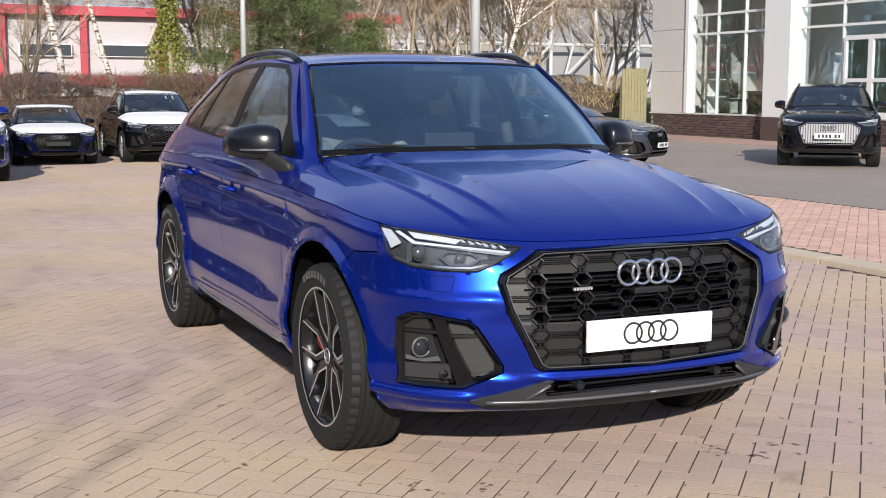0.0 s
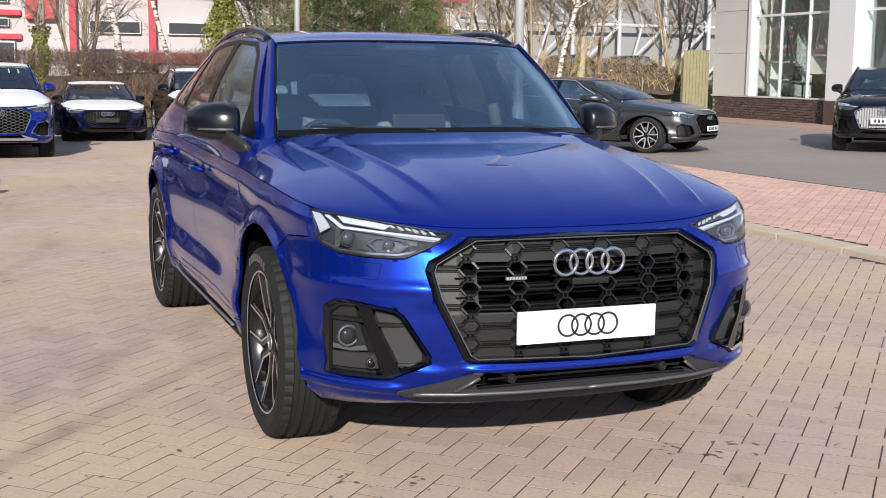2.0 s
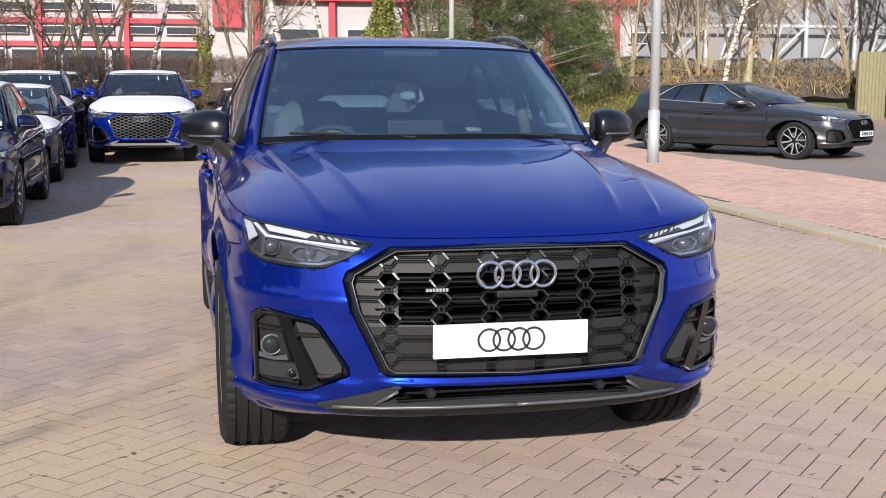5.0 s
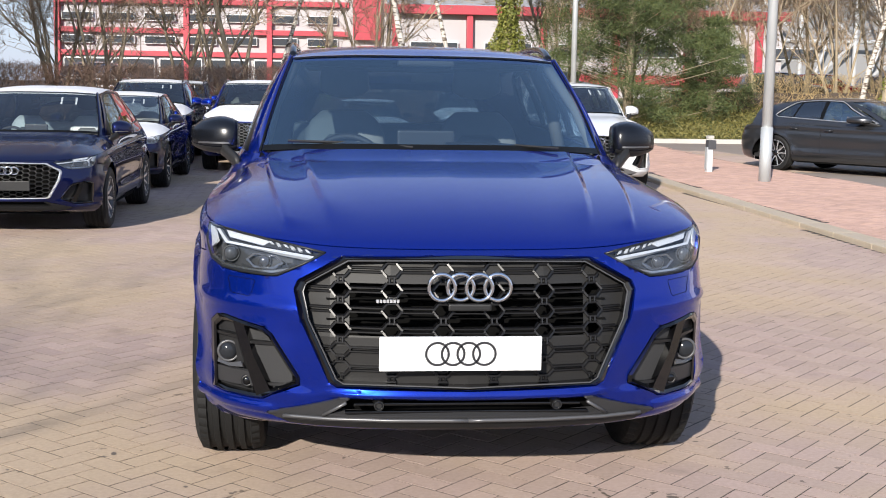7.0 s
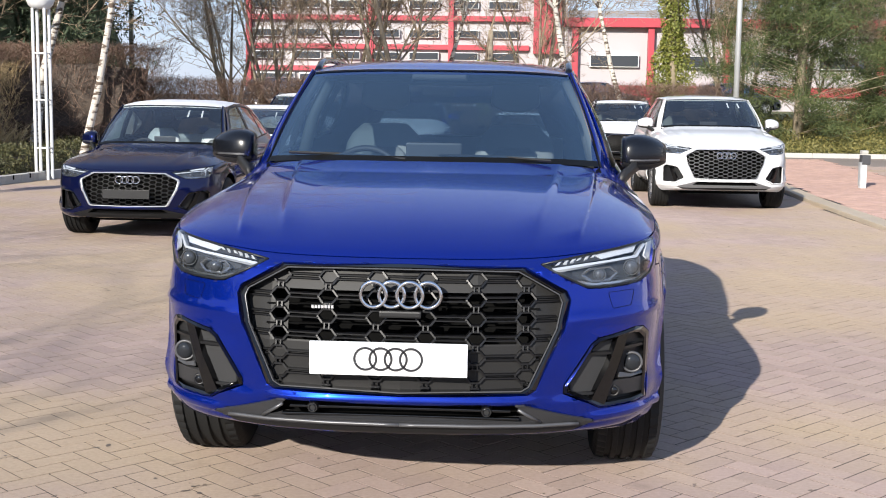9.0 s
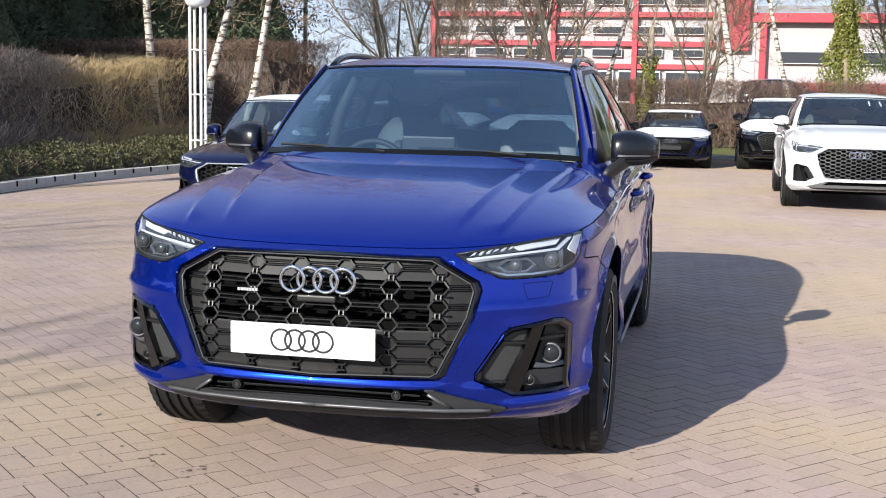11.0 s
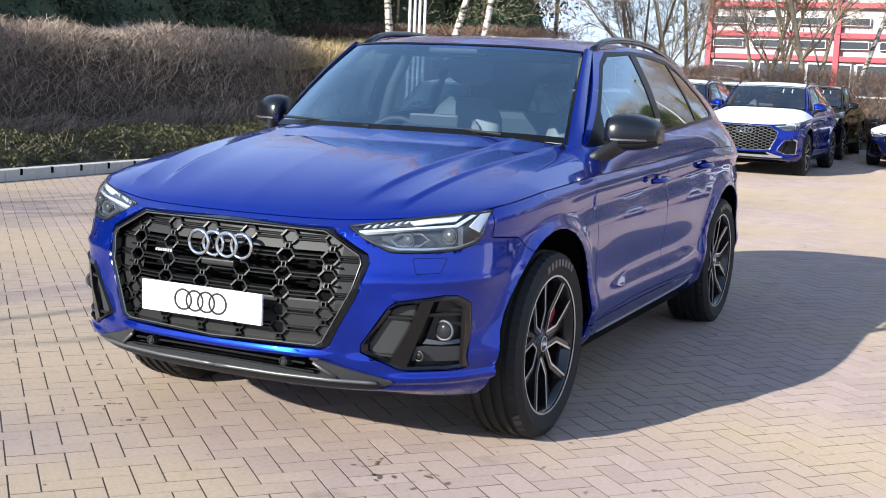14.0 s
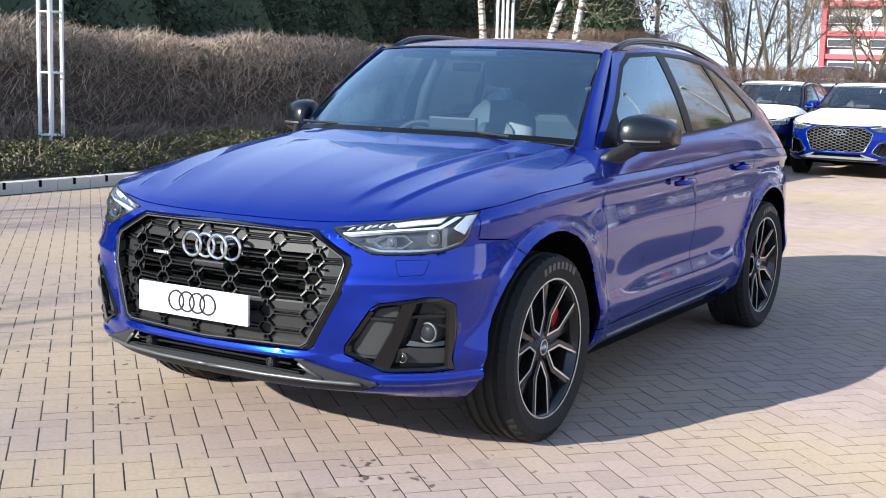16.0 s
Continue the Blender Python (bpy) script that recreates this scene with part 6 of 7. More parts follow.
def limbs_mesh(segs, sides):
    verts, faces = [], []
    for a, b, r0, r1, _ in segs:
        d = b - a
        d = d / (np.linalg.norm(d) + 1e-9)
        u = np.cross(d, (0.3, 0.9, 0.2))
        u /= np.linalg.norm(u) + 1e-9
        v = np.cross(d, u)
        n = len(verts)
        for p, r in ((a, r0), (b, r1)):
            for k in range(sides):
                t = 2 * math.pi * k / sides
                verts.append(p + (u * math.cos(t) + v * math.sin(t)) * r)
        for k in range(sides):
            q = (k + 1) % sides
            faces.append((n + k, n + q, n + sides + q, n + sides + k))
    return verts, faces


def bare_tree(name, label, seed, height, radius, bark, lean=(0, 0), finest=4, stems=1, many=None):
    rng = np.random.default_rng(seed)
    t = thing(name, label, "tree", "bare trees round the yard")
    segs = []
    for k in range(stems):
        way = (lean[0], lean[1], 1) if stems == 1 else (0.30 * math.cos(2.4 * k + seed), 0.30 * math.sin(2.4 * k + seed), 1)
        foot = (0, 0, -0.1) if stems == 1 else (0.09 * math.cos(2.4 * k + seed), 0.09 * math.sin(2.4 * k + seed), -0.1)
        branching(rng, foot, way, height * (1 if k == 0 else rng.uniform(0.7, 1.0)), radius * (1 if k == 0 else 0.75), 0, segs, 0.07, 0.3 if bark is BIRCH else 0.1, many or ((20, 10, 7, 4) if stems == 1 else (10, 8, 6, 4)))
    trunk = [s for s in segs if s[4] <= 1]
    crown = [s for s in segs if 1 < s[4] <= finest]
    v, f = limbs_mesh(trunk, 8)
    o = raw_mesh("trunk", v, f, bark, t)
    o.data.shade_smooth()
    v, f = limbs_mesh(crown, 3)
    tagged(raw_mesh("crown", v, f, TWIG, t), kind="stuff")
    return t


BIRCH_A = bare_tree("birch_tree", "bare birch tree with a pale trunk", 3, 6.8, 0.085, BIRCH, (0.20, 0.0))
BIRCH_A.matrix_basis = pose(-7.95, 19.2, 0.08, 0, 0, 0)
BIRCH_B = bare_tree("birch_tree", "bare birch tree with a pale trunk", 8, 7.0, 0.12, BIRCH)
BIRCH_B.matrix_basis = pose(-11.2, 22.6, 0.08, 0, 0, 40)
BROWN_A = bare_tree("bare_tree", "bare tree with grey-brown bark", 14, 6.5, 0.075, BARK, stems=4)
BROWN_A.matrix_basis = pose(-6.3, 29.5, 0.4, 0, 0, 10)
BROWN_B = bare_tree("bare_tree", "bare tree with grey-brown bark", 23, 6.0, 0.08, BARK, stems=3)
BROWN_B.matrix_basis = pose(-4.2, 30.5, 0.5, 0, 0, 200)
for src, x, y, rz, k in ((BIRCH_B, -10.6, 23.6, 130, 1.0), (BIRCH_A, -2.0, 30.0, 60, 0.9), (BIRCH_B, 1.7, 29.6, 250, 0.95), (BIRCH_A, 3.4, 31.0, 170, 1.0),
                         (BROWN_A, -7.6, 30.5, 120, 1.0), (BROWN_B, -2.9, 29.2, 20, 1.1), (BROWN_A, 0.8, 31.5, 300, 0.95), 
                         (BROWN_A, 11.8, 36.0, 80, 1.0), (BROWN_B, 14.2, 37.0, 260, 1.15), (BROWN_A, 16.6, 36.5, 10, 1.0), (BROWN_B, 19.0, 38.5, 50, 1.2),
                         (BROWN_A, 9.9, 38.0, 190, 0.9), (BROWN_B, -13.0, 31.0, 75, 1.1), (BROWN_A, -16.5, 30.0, 33, 1.05),
                         (BIRCH_B, 15.9, 33.2, 99, 0.85), (BROWN_B, 6.6, 33.5, 330, 0.9), (BROWN_A, -20.0, 33.0, 280, 1.1), (BROWN_B, -14.8, 28.9, 160, 1.1)):
    copy_thing(src, pose(x, y, ground_z(x, y), 0, 0, rz) @ Matrix.Scale(k, 4))


SPARSE = bare_tree("bare_tree", "sparse bare tree at the yard's edge", 77, 7.5, 0.12, BARK, finest=3, many=(10, 7, 5, 2))
SPARSE.matrix_basis = pose(-6.85, -10.9, 0, 0, 0, 40) @ Matrix.Scale(0.8, 4)
for x, y, rz, k in ((-11.2, -9.2, 100, 1.0), (-11.0, -5.0, 190, 1.0)):
    copy_thing(SPARSE, pose(x, y, ground_z(x, y), 0, 0, rz) @ Matrix.Scale(k, 4))
for src, x, y, rz, k in ((BROWN_A, 13.0, 40.0, 145, 1.1), (BROWN_B, 22.0, 42.0, 255, 1.2),
                         (BROWN_A, 24.5, 40.0, 325, 1.2), (BROWN_B, 17.8, 42.5, 20, 1.2), (BIRCH_A, 12.4, 37.2, 75, 1.1), (BROWN_B, 8.2, 40.5, 110, 1.1)):
    copy_thing(src, pose(x, y, ground_z(x, y), 0, 0, rz) @ Matrix.Scale(k, 4))


def ivy_on(x, y, height, seed, lean=(0, 0), count=5200, wide=0.42):
    t = thing("ivy_tree", "tree trunk smothered in glossy green ivy", "tree")
    t.location = (x, y, ground_z(x, y))
    bm = tube([(0, 0, -0.1), (lean[0] * 0.5, lean[1] * 0.5, height * 0.5), (lean[0], lean[1], height), (lean[0] * 1.3, lean[1] * 1.3, height * 1.35)], [0.17, 0.14, 0.11, 0.06], 8)
    part("trunk", bm, BARK, t, smooth=True)
    rng = np.random.default_rng(seed)
    u = rng.random(count)
    a = rng.uniform(0, 2 * math.pi, count)
    r = wide * (0.55 + 0.45 * np.sin(u * 9 + seed) * np.sin(a * 2 + u * 5)) * rng.uniform(0.35, 1.1, count) * (1 - 0.45 * u)
    pts = np.stack([lean[0] * u + np.cos(a) * r, lean[1] * u + np.sin(a) * r, u * height], 1)
    leaf_mass("ivy", pts, 0.036, IVY, t, seed + 1, 0.7)
    segs = []
    for k in range(5):
        branching(rng, (lean[0], lean[1], height * (0.8 + 0.1 * k)), rng.normal(0, 0.5, 3) + np.array([0, 0, 0.9]), height * 0.45, 0.04, 2, segs)
    v, f = limbs_mesh(segs, 3)
    tagged(raw_mesh("crown", v, f, TWIG, t), kind="stuff")


ivy_on(4.55, 30.5, 5.5, 31, (0, 0), 20000, 0.75)
ivy_on(-0.50, 27.7, 2.15, 33, (0.12, 0), 4200, 0.50)
ivy_on(16.3, 32.3, 1.6, 35, (0.1, 0), 1500, 0.3)


def conifer(name, label, x, y, height, spread, seed, mat, clumps=420, leaves=26, bottom=0.3, ragged=0.3, size=0.10, core=False):
    t = thing(name, label, "tree", "conifers behind the hedge" if mat is DARKNEEDLE else "")
    t.location = (x, y, ground_z(x, y))
    part("trunk", tube([(0, 0, -0.1), (0.05, 0.02, height * 0.5), (0, 0, height * 0.97)], [0.16, 0.11, 0.02], 8), BARK, t, smooth=True)
    rng = np.random.default_rng(seed)
    segs, pts = [], []
    for k in range(clumps):
        h = bottom + (height - bottom) * rng.random() ** 0.85
        a = rng.uniform(0, 2 * math.pi)
        reach = spread * (1 - (h / height)) ** 0.6 * rng.uniform(0.45, 1.0) * (1 + ragged * math.sin(3 * a + h * 2.1))
        tip = np.array([math.cos(a) * reach, math.sin(a) * reach, h + 0.12 * reach])
        if k % 3 == 0:
            segs.append((np.array([0, 0, h - 0.15 * reach]), tip, 0.016, 0.004, 2))
        c = tip + rng.normal(0, 1, (leaves, 3)) * np.array([0.26, 0.26, 0.11]) * (0.6 + 0.5 * spread / 2) * (1.0 if core else 0.75)
        pts.append(c)
    if core:
        c = loft([[(math.cos(a) * r * (1 + 0.2 * math.sin(3 * a + zz * 2.1)), math.sin(a) * r * (1 + 0.2 * math.cos(2 * a + zz)), zz * height) for a in np.linspace(0, 2 * math.pi, 15)[:-1]] for zz, r in ((0.03, spread * 0.68), (0.3, spread * 0.60), (0.6, spread * 0.40), (0.85, spread * 0.17), (0.95, 0.03))], True, True)
        part("shaded_core", c, DARKNEEDLE, t)
    v, f = limbs_mesh(segs, 4)
    tagged(raw_mesh("limb_set", v, f, BARK, t), kind="stuff")
    leaf_mass("crown", np.concatenate(pts), size, mat, t, seed + 1, 0.28 if core else 0.10)
    return t


conifer("pine_tree", "broad green pine tree on the bank", 8.4, 32.2, 6.5, 2.9, 41, NEEDLE, 420, 230, -0.3, 0.5, 0.075)
conifer("pine_tree", "small green pine tree on the bank", 11.2, 33.0, 3.0, 1.3, 44, NEEDLE, 110, 170, 0.3, 0.4, 0.08)
for i, (x, y, h) in enumerate(((-15.6, -2.0, 6.8), (-15.8, -5.5, 7.0), (-16.0, 1.5, 6.4), (-15.4, 4.6, 7.0), (-15.8, 7.8, 6.6), (-15.2, 10.8, 6.8), (-15.8, 13.8, 6.0), (-15.4, 16.8, 5.8), (-16.2, 19.8, 5.2), (-17.0, 23.0, 6.0), (-18.0, 27, 6.5), (-16.6, 28.6, 6.6), (-15.2, 29.8, 6.0), (-13.2, 31.8, 6.2))):
    conifer("conifer", "tall dense dark conifer", x, y, h, 2.9, 50 + i, DARKNEEDLE, 620, 40, 0.3, 0.2, 0.085, True)


# ---- lamp columns, poles, bollard ----
def lamp_column(x, y, z=0.08):
    t = thing("lamp_column", "white lamp column of four tubes", "lamp post", "tube lamp columns")
    t.location = (x, y, z)
    h = 2.75
    for sx in (-1, 1):
        for sy in (-1, 1):
            part("tube", rod(bmesh.new(), (sx * 0.10, sy * 0.10, -0.1), (sx * 0.10, sy * 0.10, h), 0.026, None, 12), WHITEFRAME, t)
    for k, zz in enumerate((0.45, 1.25, 2.02)):
        fr = bmesh.new()
        for a, b in (((-0.1, -0.1), (0.1, -0.1)), ((0.1, -0.1), (0.1, 0.1)), ((0.1, 0.1), (-0.1, 0.1)), ((-0.1, 0.1), (-0.1, -0.1))):
            rod(fr, (*a, zz), (*b, zz), 0.014, None, 8)
        part("spacer", fr, WHITEFRAME, t)
    bm = bmesh.new()
    prof = [(0.0, h), (0.14, h), (0.20, h + 0.06), (0.26, h + 0.22), (0.24, h + 0.25), (0.0, h + 0.28)]
    secs = [[(r * math.cos(a), r * math.sin(a), zz) for r, zz in prof] for a in np.linspace(0, 2 * math.pi, 25)]
    part("lamp_head", loft(secs), WHITEFRAME, t, smooth=True)
    part("diffuser", rod(bmesh.new(), (0, 0, h + 0.28), (0, 0, h + 0.62), 0.16, 0.13, 20), KERBSTONE, t)


lamp_column(-7.55, 16.4)
lamp_column(-9.55, 7.85)


def street_pole(x, y, h, r, label):
    t = thing("street_lamp", label, "lamp post")
    t.location = (x, y, ground_z(x, y))
    part("pole", rod(bmesh.new(), (0, 0, -0.05), (0, 0, h), r, r * 0.75, 16), GALV, t, smooth=True)
    part("base_sleeve", rod(bmesh.new(), (0, 0, -0.05), (0, 0, 0.9), r * 1.12, r * 1.12, 16), GALV, t, smooth=True)
    part("lantern", boxed((-0.15, -0.7, h - 0.05), (0.15, 0.05, h + 0.06), 0.03), GALV, t)


street_pole(6.45, 15.15, 8.0, 0.085, "pale grey steel lamp post on the footpath")
street_pole(5.75, 27.2, 8.0, 0.075, "pale grey steel lamp post by the bank")
street_pole(-11.4, 33.5, 8.0, 0.075, "pale grey steel lamp post behind the hedge")


def bollard(x, y):
    t = thing("service_post", "white metal service post with a grey box", "bollard")
    t.matrix_basis = pose(x, y, 0.04, 0, 0, 10)
    part("post", boxed((-0.05, -0.045, 0), (0.05, 0.045, 0.42), 0.012), WHITEFRAME, t)
    part("socket_box", boxed((-0.05, -0.06, 0.40), (0.10, 0.06, 0.56), 0.015), GREYTRIM, t)
    part("cap", boxed((-0.05, -0.05, 0.58), (0.06, 0.05, 0.64), 0.015), KERBSTONE, t)
    part("side_plate", boxed((-0.075, -0.055, 0.05), (-0.05, 0.02, 0.44), 0.006), GALV, t)


bollard(6.2, 17.25)


# ---- showroom ----
def showroom():
    X = 21.3
    H = 7.5
    wall = tagged(new("showroom_wall"), "pale showroom front with tall glazing", "building", kind="structure")
    # plinth of dark brick
    plinth = part("plinth_backing", boxed((X + 0.05, 14.0, 0.0), (X + 0.35, 32.3, 0.70)), MORTAR, wall)
    part("plinth_cap", boxed((X - 0.03, 14.0, 0.702), (X + 0.36, 32.33, 0.75), 0.008), CLADDING, wall)
    verts, faces = [], []
    rows = 9
    for r in range(rows):
        y = 14.0 + (0.1125 if r % 2 else 0)
        while y < 32.1:
            n = len(verts)
            y1 = min(y + 0.215, 32.3)
            z0, z1 = 0.004 + r * 0.0775, 0.004 + r * 0.0775 + 0.0625
            for xx in (X + 0.06, X):
                verts += [(xx, y, z0), (xx, y1, z0), (xx, y1, z1), (xx, y, z1)]
            faces += [(n + 4, n + 5, n + 6, n + 7), (n, n + 1, n + 5, n + 4), (n + 1, n + 2, n + 6, n + 5), (n + 2, n + 3, n + 7, n + 6), (n + 3, n, n + 4, n + 7)]
            y += 0.225
    tagged(raw_mesh("bricks", verts, faces, BRICKJ, wall), kind="stuff")
    # clad wall at the end, panel by panel
    for k, (z0, z1) in enumerate(((0.75, 2.1), (2.1, 3.45), (3.45, 4.8), (4.8, 6.15), (6.15, H))):
        part("cladding_panel", boxed((X + 0.02, 30.3, z0 + 0.006), (X + 0.30, 32.3, z1 - 0.006), 0.006), CLADDING, wall)
    part("end_wall", boxed((X + 0.3, 32.0, 0.0), (X + 10, 32.28, H)), CLADDING, wall)
    part("reveal", boxed((X - 0.05, 30.12, 0.75), (X + 0.30, 30.30, H), 0.01), WHITEFRAME, wall)
    # square column between the bays
    part("column", boxed((X - 0.25, 24.9, 0.70), (X + 0.35, 26.05, H), 0.012), WHITEFRAME, wall)
    part("column_foot", boxed((X - 0.27, 24.88, 0.0), (X + 0.35, 26.07, 0.70), 0.008), BRICKJ, wall)
    part("fascia", boxed((X - 0.1, 14.0, H - 1.0), (X + 0.35, 30.12, H + 0.5), 0.02), CLADDING, wall)
    part("roof", boxed((X, 14.0, H + 0.5), (X + 10, 32.3, H + 0.75)), CLADDING, wall)

    def glazing(name, y0, y1, posts, rails, z0=0.75):
        w = tagged(new(name), "tall white-framed showroom window", "window", kind="structure")
        fr = [part("window_frame", boxed((X + 0.06, y0, z0), (X + 0.16, y0 + 0.07, H - 1.0)), WHITEFRAME, w), part("window_frame", boxed((X + 0.06, y1 - 0.07, z0), (X + 0.16, y1, H - 1.0)), WHITEFRAME, w)]
        for p in posts:
            part("mullion", boxed((X + 0.06, p - 0.024, z0), (X + 0.16, p + 0.024, H - 1.0)), WHITEFRAME, w)
        for r in rails:
            part("transom", boxed((X + 0.063, y0 + 0.07, r - 0.035), (X + 0.157, y1 - 0.07, r + 0.035)), WHITEFRAME, w)
        ys, zs = [y0 + 0.07, *posts, y1 - 0.07], [z0, *rails, H - 1.0]
        for a, b in zip(ys[:-1], ys[1:]):
            for c, d in zip(zs[:-1], zs[1:]):
                g = part("pane", boxed((X + 0.10, a, c), (X + 0.112, b, d)), SHOPGLASS, w)
                g.visible_shadow = False
        return w

    glazing("window_1", 26.05, 30.12, (28.72, 27.35), (3.25, 3.85, 5.3))
    glazing("window_2", 14.0, 24.9, (23.1, 20.9, 18.5, 16.2), (3.25, 3.85, 5.3))
    # entrance doors in front of the second window
    door = tagged(new("door_1"), "white-framed double glass entrance door", "door", kind="structure")
    for y0, y1 in ((21.95, 22.95), (20.95, 21.95)):
        for a, b, c, d in ((y0, y0 + 0.09, 0.75, 2.95), (y1 - 0.09, y1, 0.75, 2.95), (y0 + 0.09, y1 - 0.09, 0.75, 0.9), (y0 + 0.09, y1 - 0.09, 2.83, 2.95), (y0 + 0.09, y1 - 0.09, 1.70, 1.80)):
            part("door_frame", boxed((X - 0.02, a, c), (X + 0.055, b, d)), WHITEFRAME, door)
        g = part("door_pane", boxed((X + 0.01, y0 + 0.09, 0.9), (X + 0.022, y1 - 0.09, 2.83)), SHOPGLASS, door)
        g.visible_shadow = False
    # room behind
    tagged(link("showroom_floor", boxed((X + 0.36, 14.0, 0.6), (X + 10, 32.0, 0.70)), CARPET), "grey showroom floor", "floor", kind="structure")
    tagged(link("showroom_back_wall", boxed((X + 6.0, 14.0, 0.7), (X + 6.2, 32.0, H)), ROOMWALL), "plain showroom back wall", "wall", kind="structure")
    tagged(link("showroom_side_wall", boxed((X + 0.36, 13.8, 0.0), (X + 10, 14.0, H)), ROOMWALL), "plain showroom side wall", "wall", kind="structure")
    tagged(link("ceiling", boxed((X + 0.36, 14.0, H - 0.9), (X + 6.0, 32.0, H - 0.8)), WHITEFRAME), "white showroom ceiling", "ceiling", kind="structure")
    desk = thing("desk", "wooden desk inside the showroom window", "desk")
    desk.location = (X + 1.9, 28.0, 0.70)
    part("desk_top", boxed((-0.5, -1.0, 0.72), (0.5, 1.0, 0.76), 0.008), DESKWOOD, desk)
    for sy in (-0.9, 0.9):
        part("desk_leg", boxed((-0.45, sy - 0.03, 0), (0.45, sy + 0.03, 0.72)), GREYTRIM, desk)
    for yy in (27.1, 28.9):
        ch = thing("office_chair", "dark office chair at the desk", "chair", "showroom chairs")
        ch.location = (X + 1.1, yy, 0.70)
        part("seat", boxed((-0.23, -0.23, 0.42), (0.23, 0.23, 0.50), 0.03), CABIN, ch)
        part("backrest", boxed((-0.25, -0.21, 0.52), (-0.19, 0.21, 1.0), 0.025), CABIN, ch)
        part("stem", rod(bmesh.new(), (0, 0, 0), (0, 0, 0.42), 0.03), GREYTRIM, ch)
    sh = thing("white_shelf", "white shelf unit inside the window", "shelf")
    sh.location = (X + 0.8, 29.55, 0.70)
    for zz in (0.0, 0.55, 1.1):
        part("shelf", boxed((-0.2, -0.45, zz), (0.2, 0.45, zz + 0.04)), WHITEFRAME, sh)
    part("side", boxed((-0.2, 0.45, 0), (0.2, 0.48, 1.14)), WHITEFRAME, sh)
    bn = thing("hanging_cover", "crumpled white sheet hung in the window", "sheet")
    bn.location = (X + 0.45, 23.6, 1.5)
    secs = []
    for zz in np.linspace(0, 1.05, 8):
        secs.append([(0.05 * math.sin(9 * t + zz * 3), (t - 0.5) * (0.75 + 0.2 * zz), zz + 0.03 * math.sin(7 * t)) for t in np.linspace(0, 1, 22)])
    part("cloth", thick_sheet(secs), PLATE, bn, smooth=True)
    part("cloth_stand", rod(bmesh.new(), (0.06, 0, -0.8), (0.06, 0, 0.2), 0.03), GREYTRIM, bn)


def thick_sheet(secs):
    bm = loft(secs)
    bmesh.ops.solidify(bm, geom=bm.faces[:], thickness=0.012)
    return bm


showroom()
tagged(link("forecourt", boxed((18.9, 13.0, -0.05), (21.28, 33.5, 0.012)), FORECOURT), "strip of red paving before the showroom", "paving", kind="structure")


def timber_fence():
    f = thing("timber_fence", "weathered vertical board fence beside the building", "fence")
    f.location = (20.35, 32.6, 0.0)
    for k in range(8):
        part("board", boxed((0.125 * k, 0, 0), (0.125 * k + 0.115, 0.02, 2.2 + 0.015 * (k % 3)), 0.003), FENCEWOOD, f)
    for zz in (0.35, 1.5):
        part("rail", boxed((0, 0.022, zz), (0.99, 0.07, zz + 0.09)), FENCEWOOD, f)
    for xx in (0.02, 0.87):
        part("post", boxed((xx, 0.07, -0.3), (xx + 0.1, 0.17, 1.9)), FENCEWOOD, f)


timber_fence()


# ---- far buildings ----
def retail_block():
    b = thing("retail_building", "white building with red bands and panels", "building")
    b.location = (0, 75, 0.8)
    part("wall", boxed((-17, 0.35, 0), (1.0, 20, 14)), WHITEWALL, b)
    for zz in (2.2, 3.6, 5.4, 7.2, 9.0):
        part("red_band", boxed((-17, -0.05, zz), (1.0, 0.345, zz + 0.32), 0.02), REDPANEL, b)
        for k in range(7):
            x = -16.6 + 2.5 * k
            w = part("window", boxed((x, 0.05, zz + 0.75), (x + 1.9, 0.34, zz + 1.25)), WHITEFRAME, b)
            part("pane", boxed((x + 0.05, 0.0, zz + 0.80), (x + 1.85, 0.045, zz + 1.20)), DARKPANE, w)
    for x in (-17, -9.2, -4.1):
        part("red_post", boxed((x, -0.15, 0), (x + 0.34, 0.34, 14), 0.03), REDPANEL, b)
    # dark bays added along the base to stand in for its shaded ground floor
    for k in range(6):
        x = -16.5 + 2.9 * k
        w = part("shop_front", boxed((x, 0.02, 0.1), (x + 2.6, 0.34, 2.1)), WHITEFRAME, b)
        part("pane", boxed((x + 0.06, -0.03, 0.2), (x + 2.54, 0.015, 2.0)), DARKPANE, w)
    part("red_banner", boxed((1.25, -0.4, 3.4), (3.0, 0.0, 14), 0.03), REDPANEL, b)
    part("link_wall", boxed((1.0, 0.2, 0), (3.4, 20, 14)), WHITEWALL, b)
    c = thing("retail_hall", "low white hall framed in red", "building")
    c.location = (3.4, 73, 0.8)
    part("wall", boxed((0, 0.3, 0), (25, 18, 5.6)), WHITEWALL, c)
    part("roof", loft([[(0, -0.3, 5.6), (25, -0.3, 5.6)], [(0, 0.1, 6.0), (25, 0.1, 6.0)], [(0, 18, 7.0), (25, 18, 7.0)]]), PALEWALL, c)
    part("eave_board", boxed((-0.3, -0.4, 5.0), (25.3, 0.25, 5.55), 0.03), REDPANEL, c)
    part("base_band", boxed((0, -0.1, 0.9), (25, 0.295, 1.5), 0.02), REDPANEL, c)
    for k in range(6):
        x = 0.2 + 4.6 * k
        part("red_post", boxed((x, -0.2, 0), (x + 0.38, 0.29, 5.0), 0.03), REDPANEL, c)
        for zz in (2.6,):
            w = part("window", boxed((x + 1.1, 0.0, zz), (x + 4.1, 0.29, zz + 0.75)), WHITEFRAME, c)
            part("pane", boxed((x + 1.17, -0.05, zz + 0.06), (x + 4.03, -0.005, zz + 0.69)), DARKPANE, w)


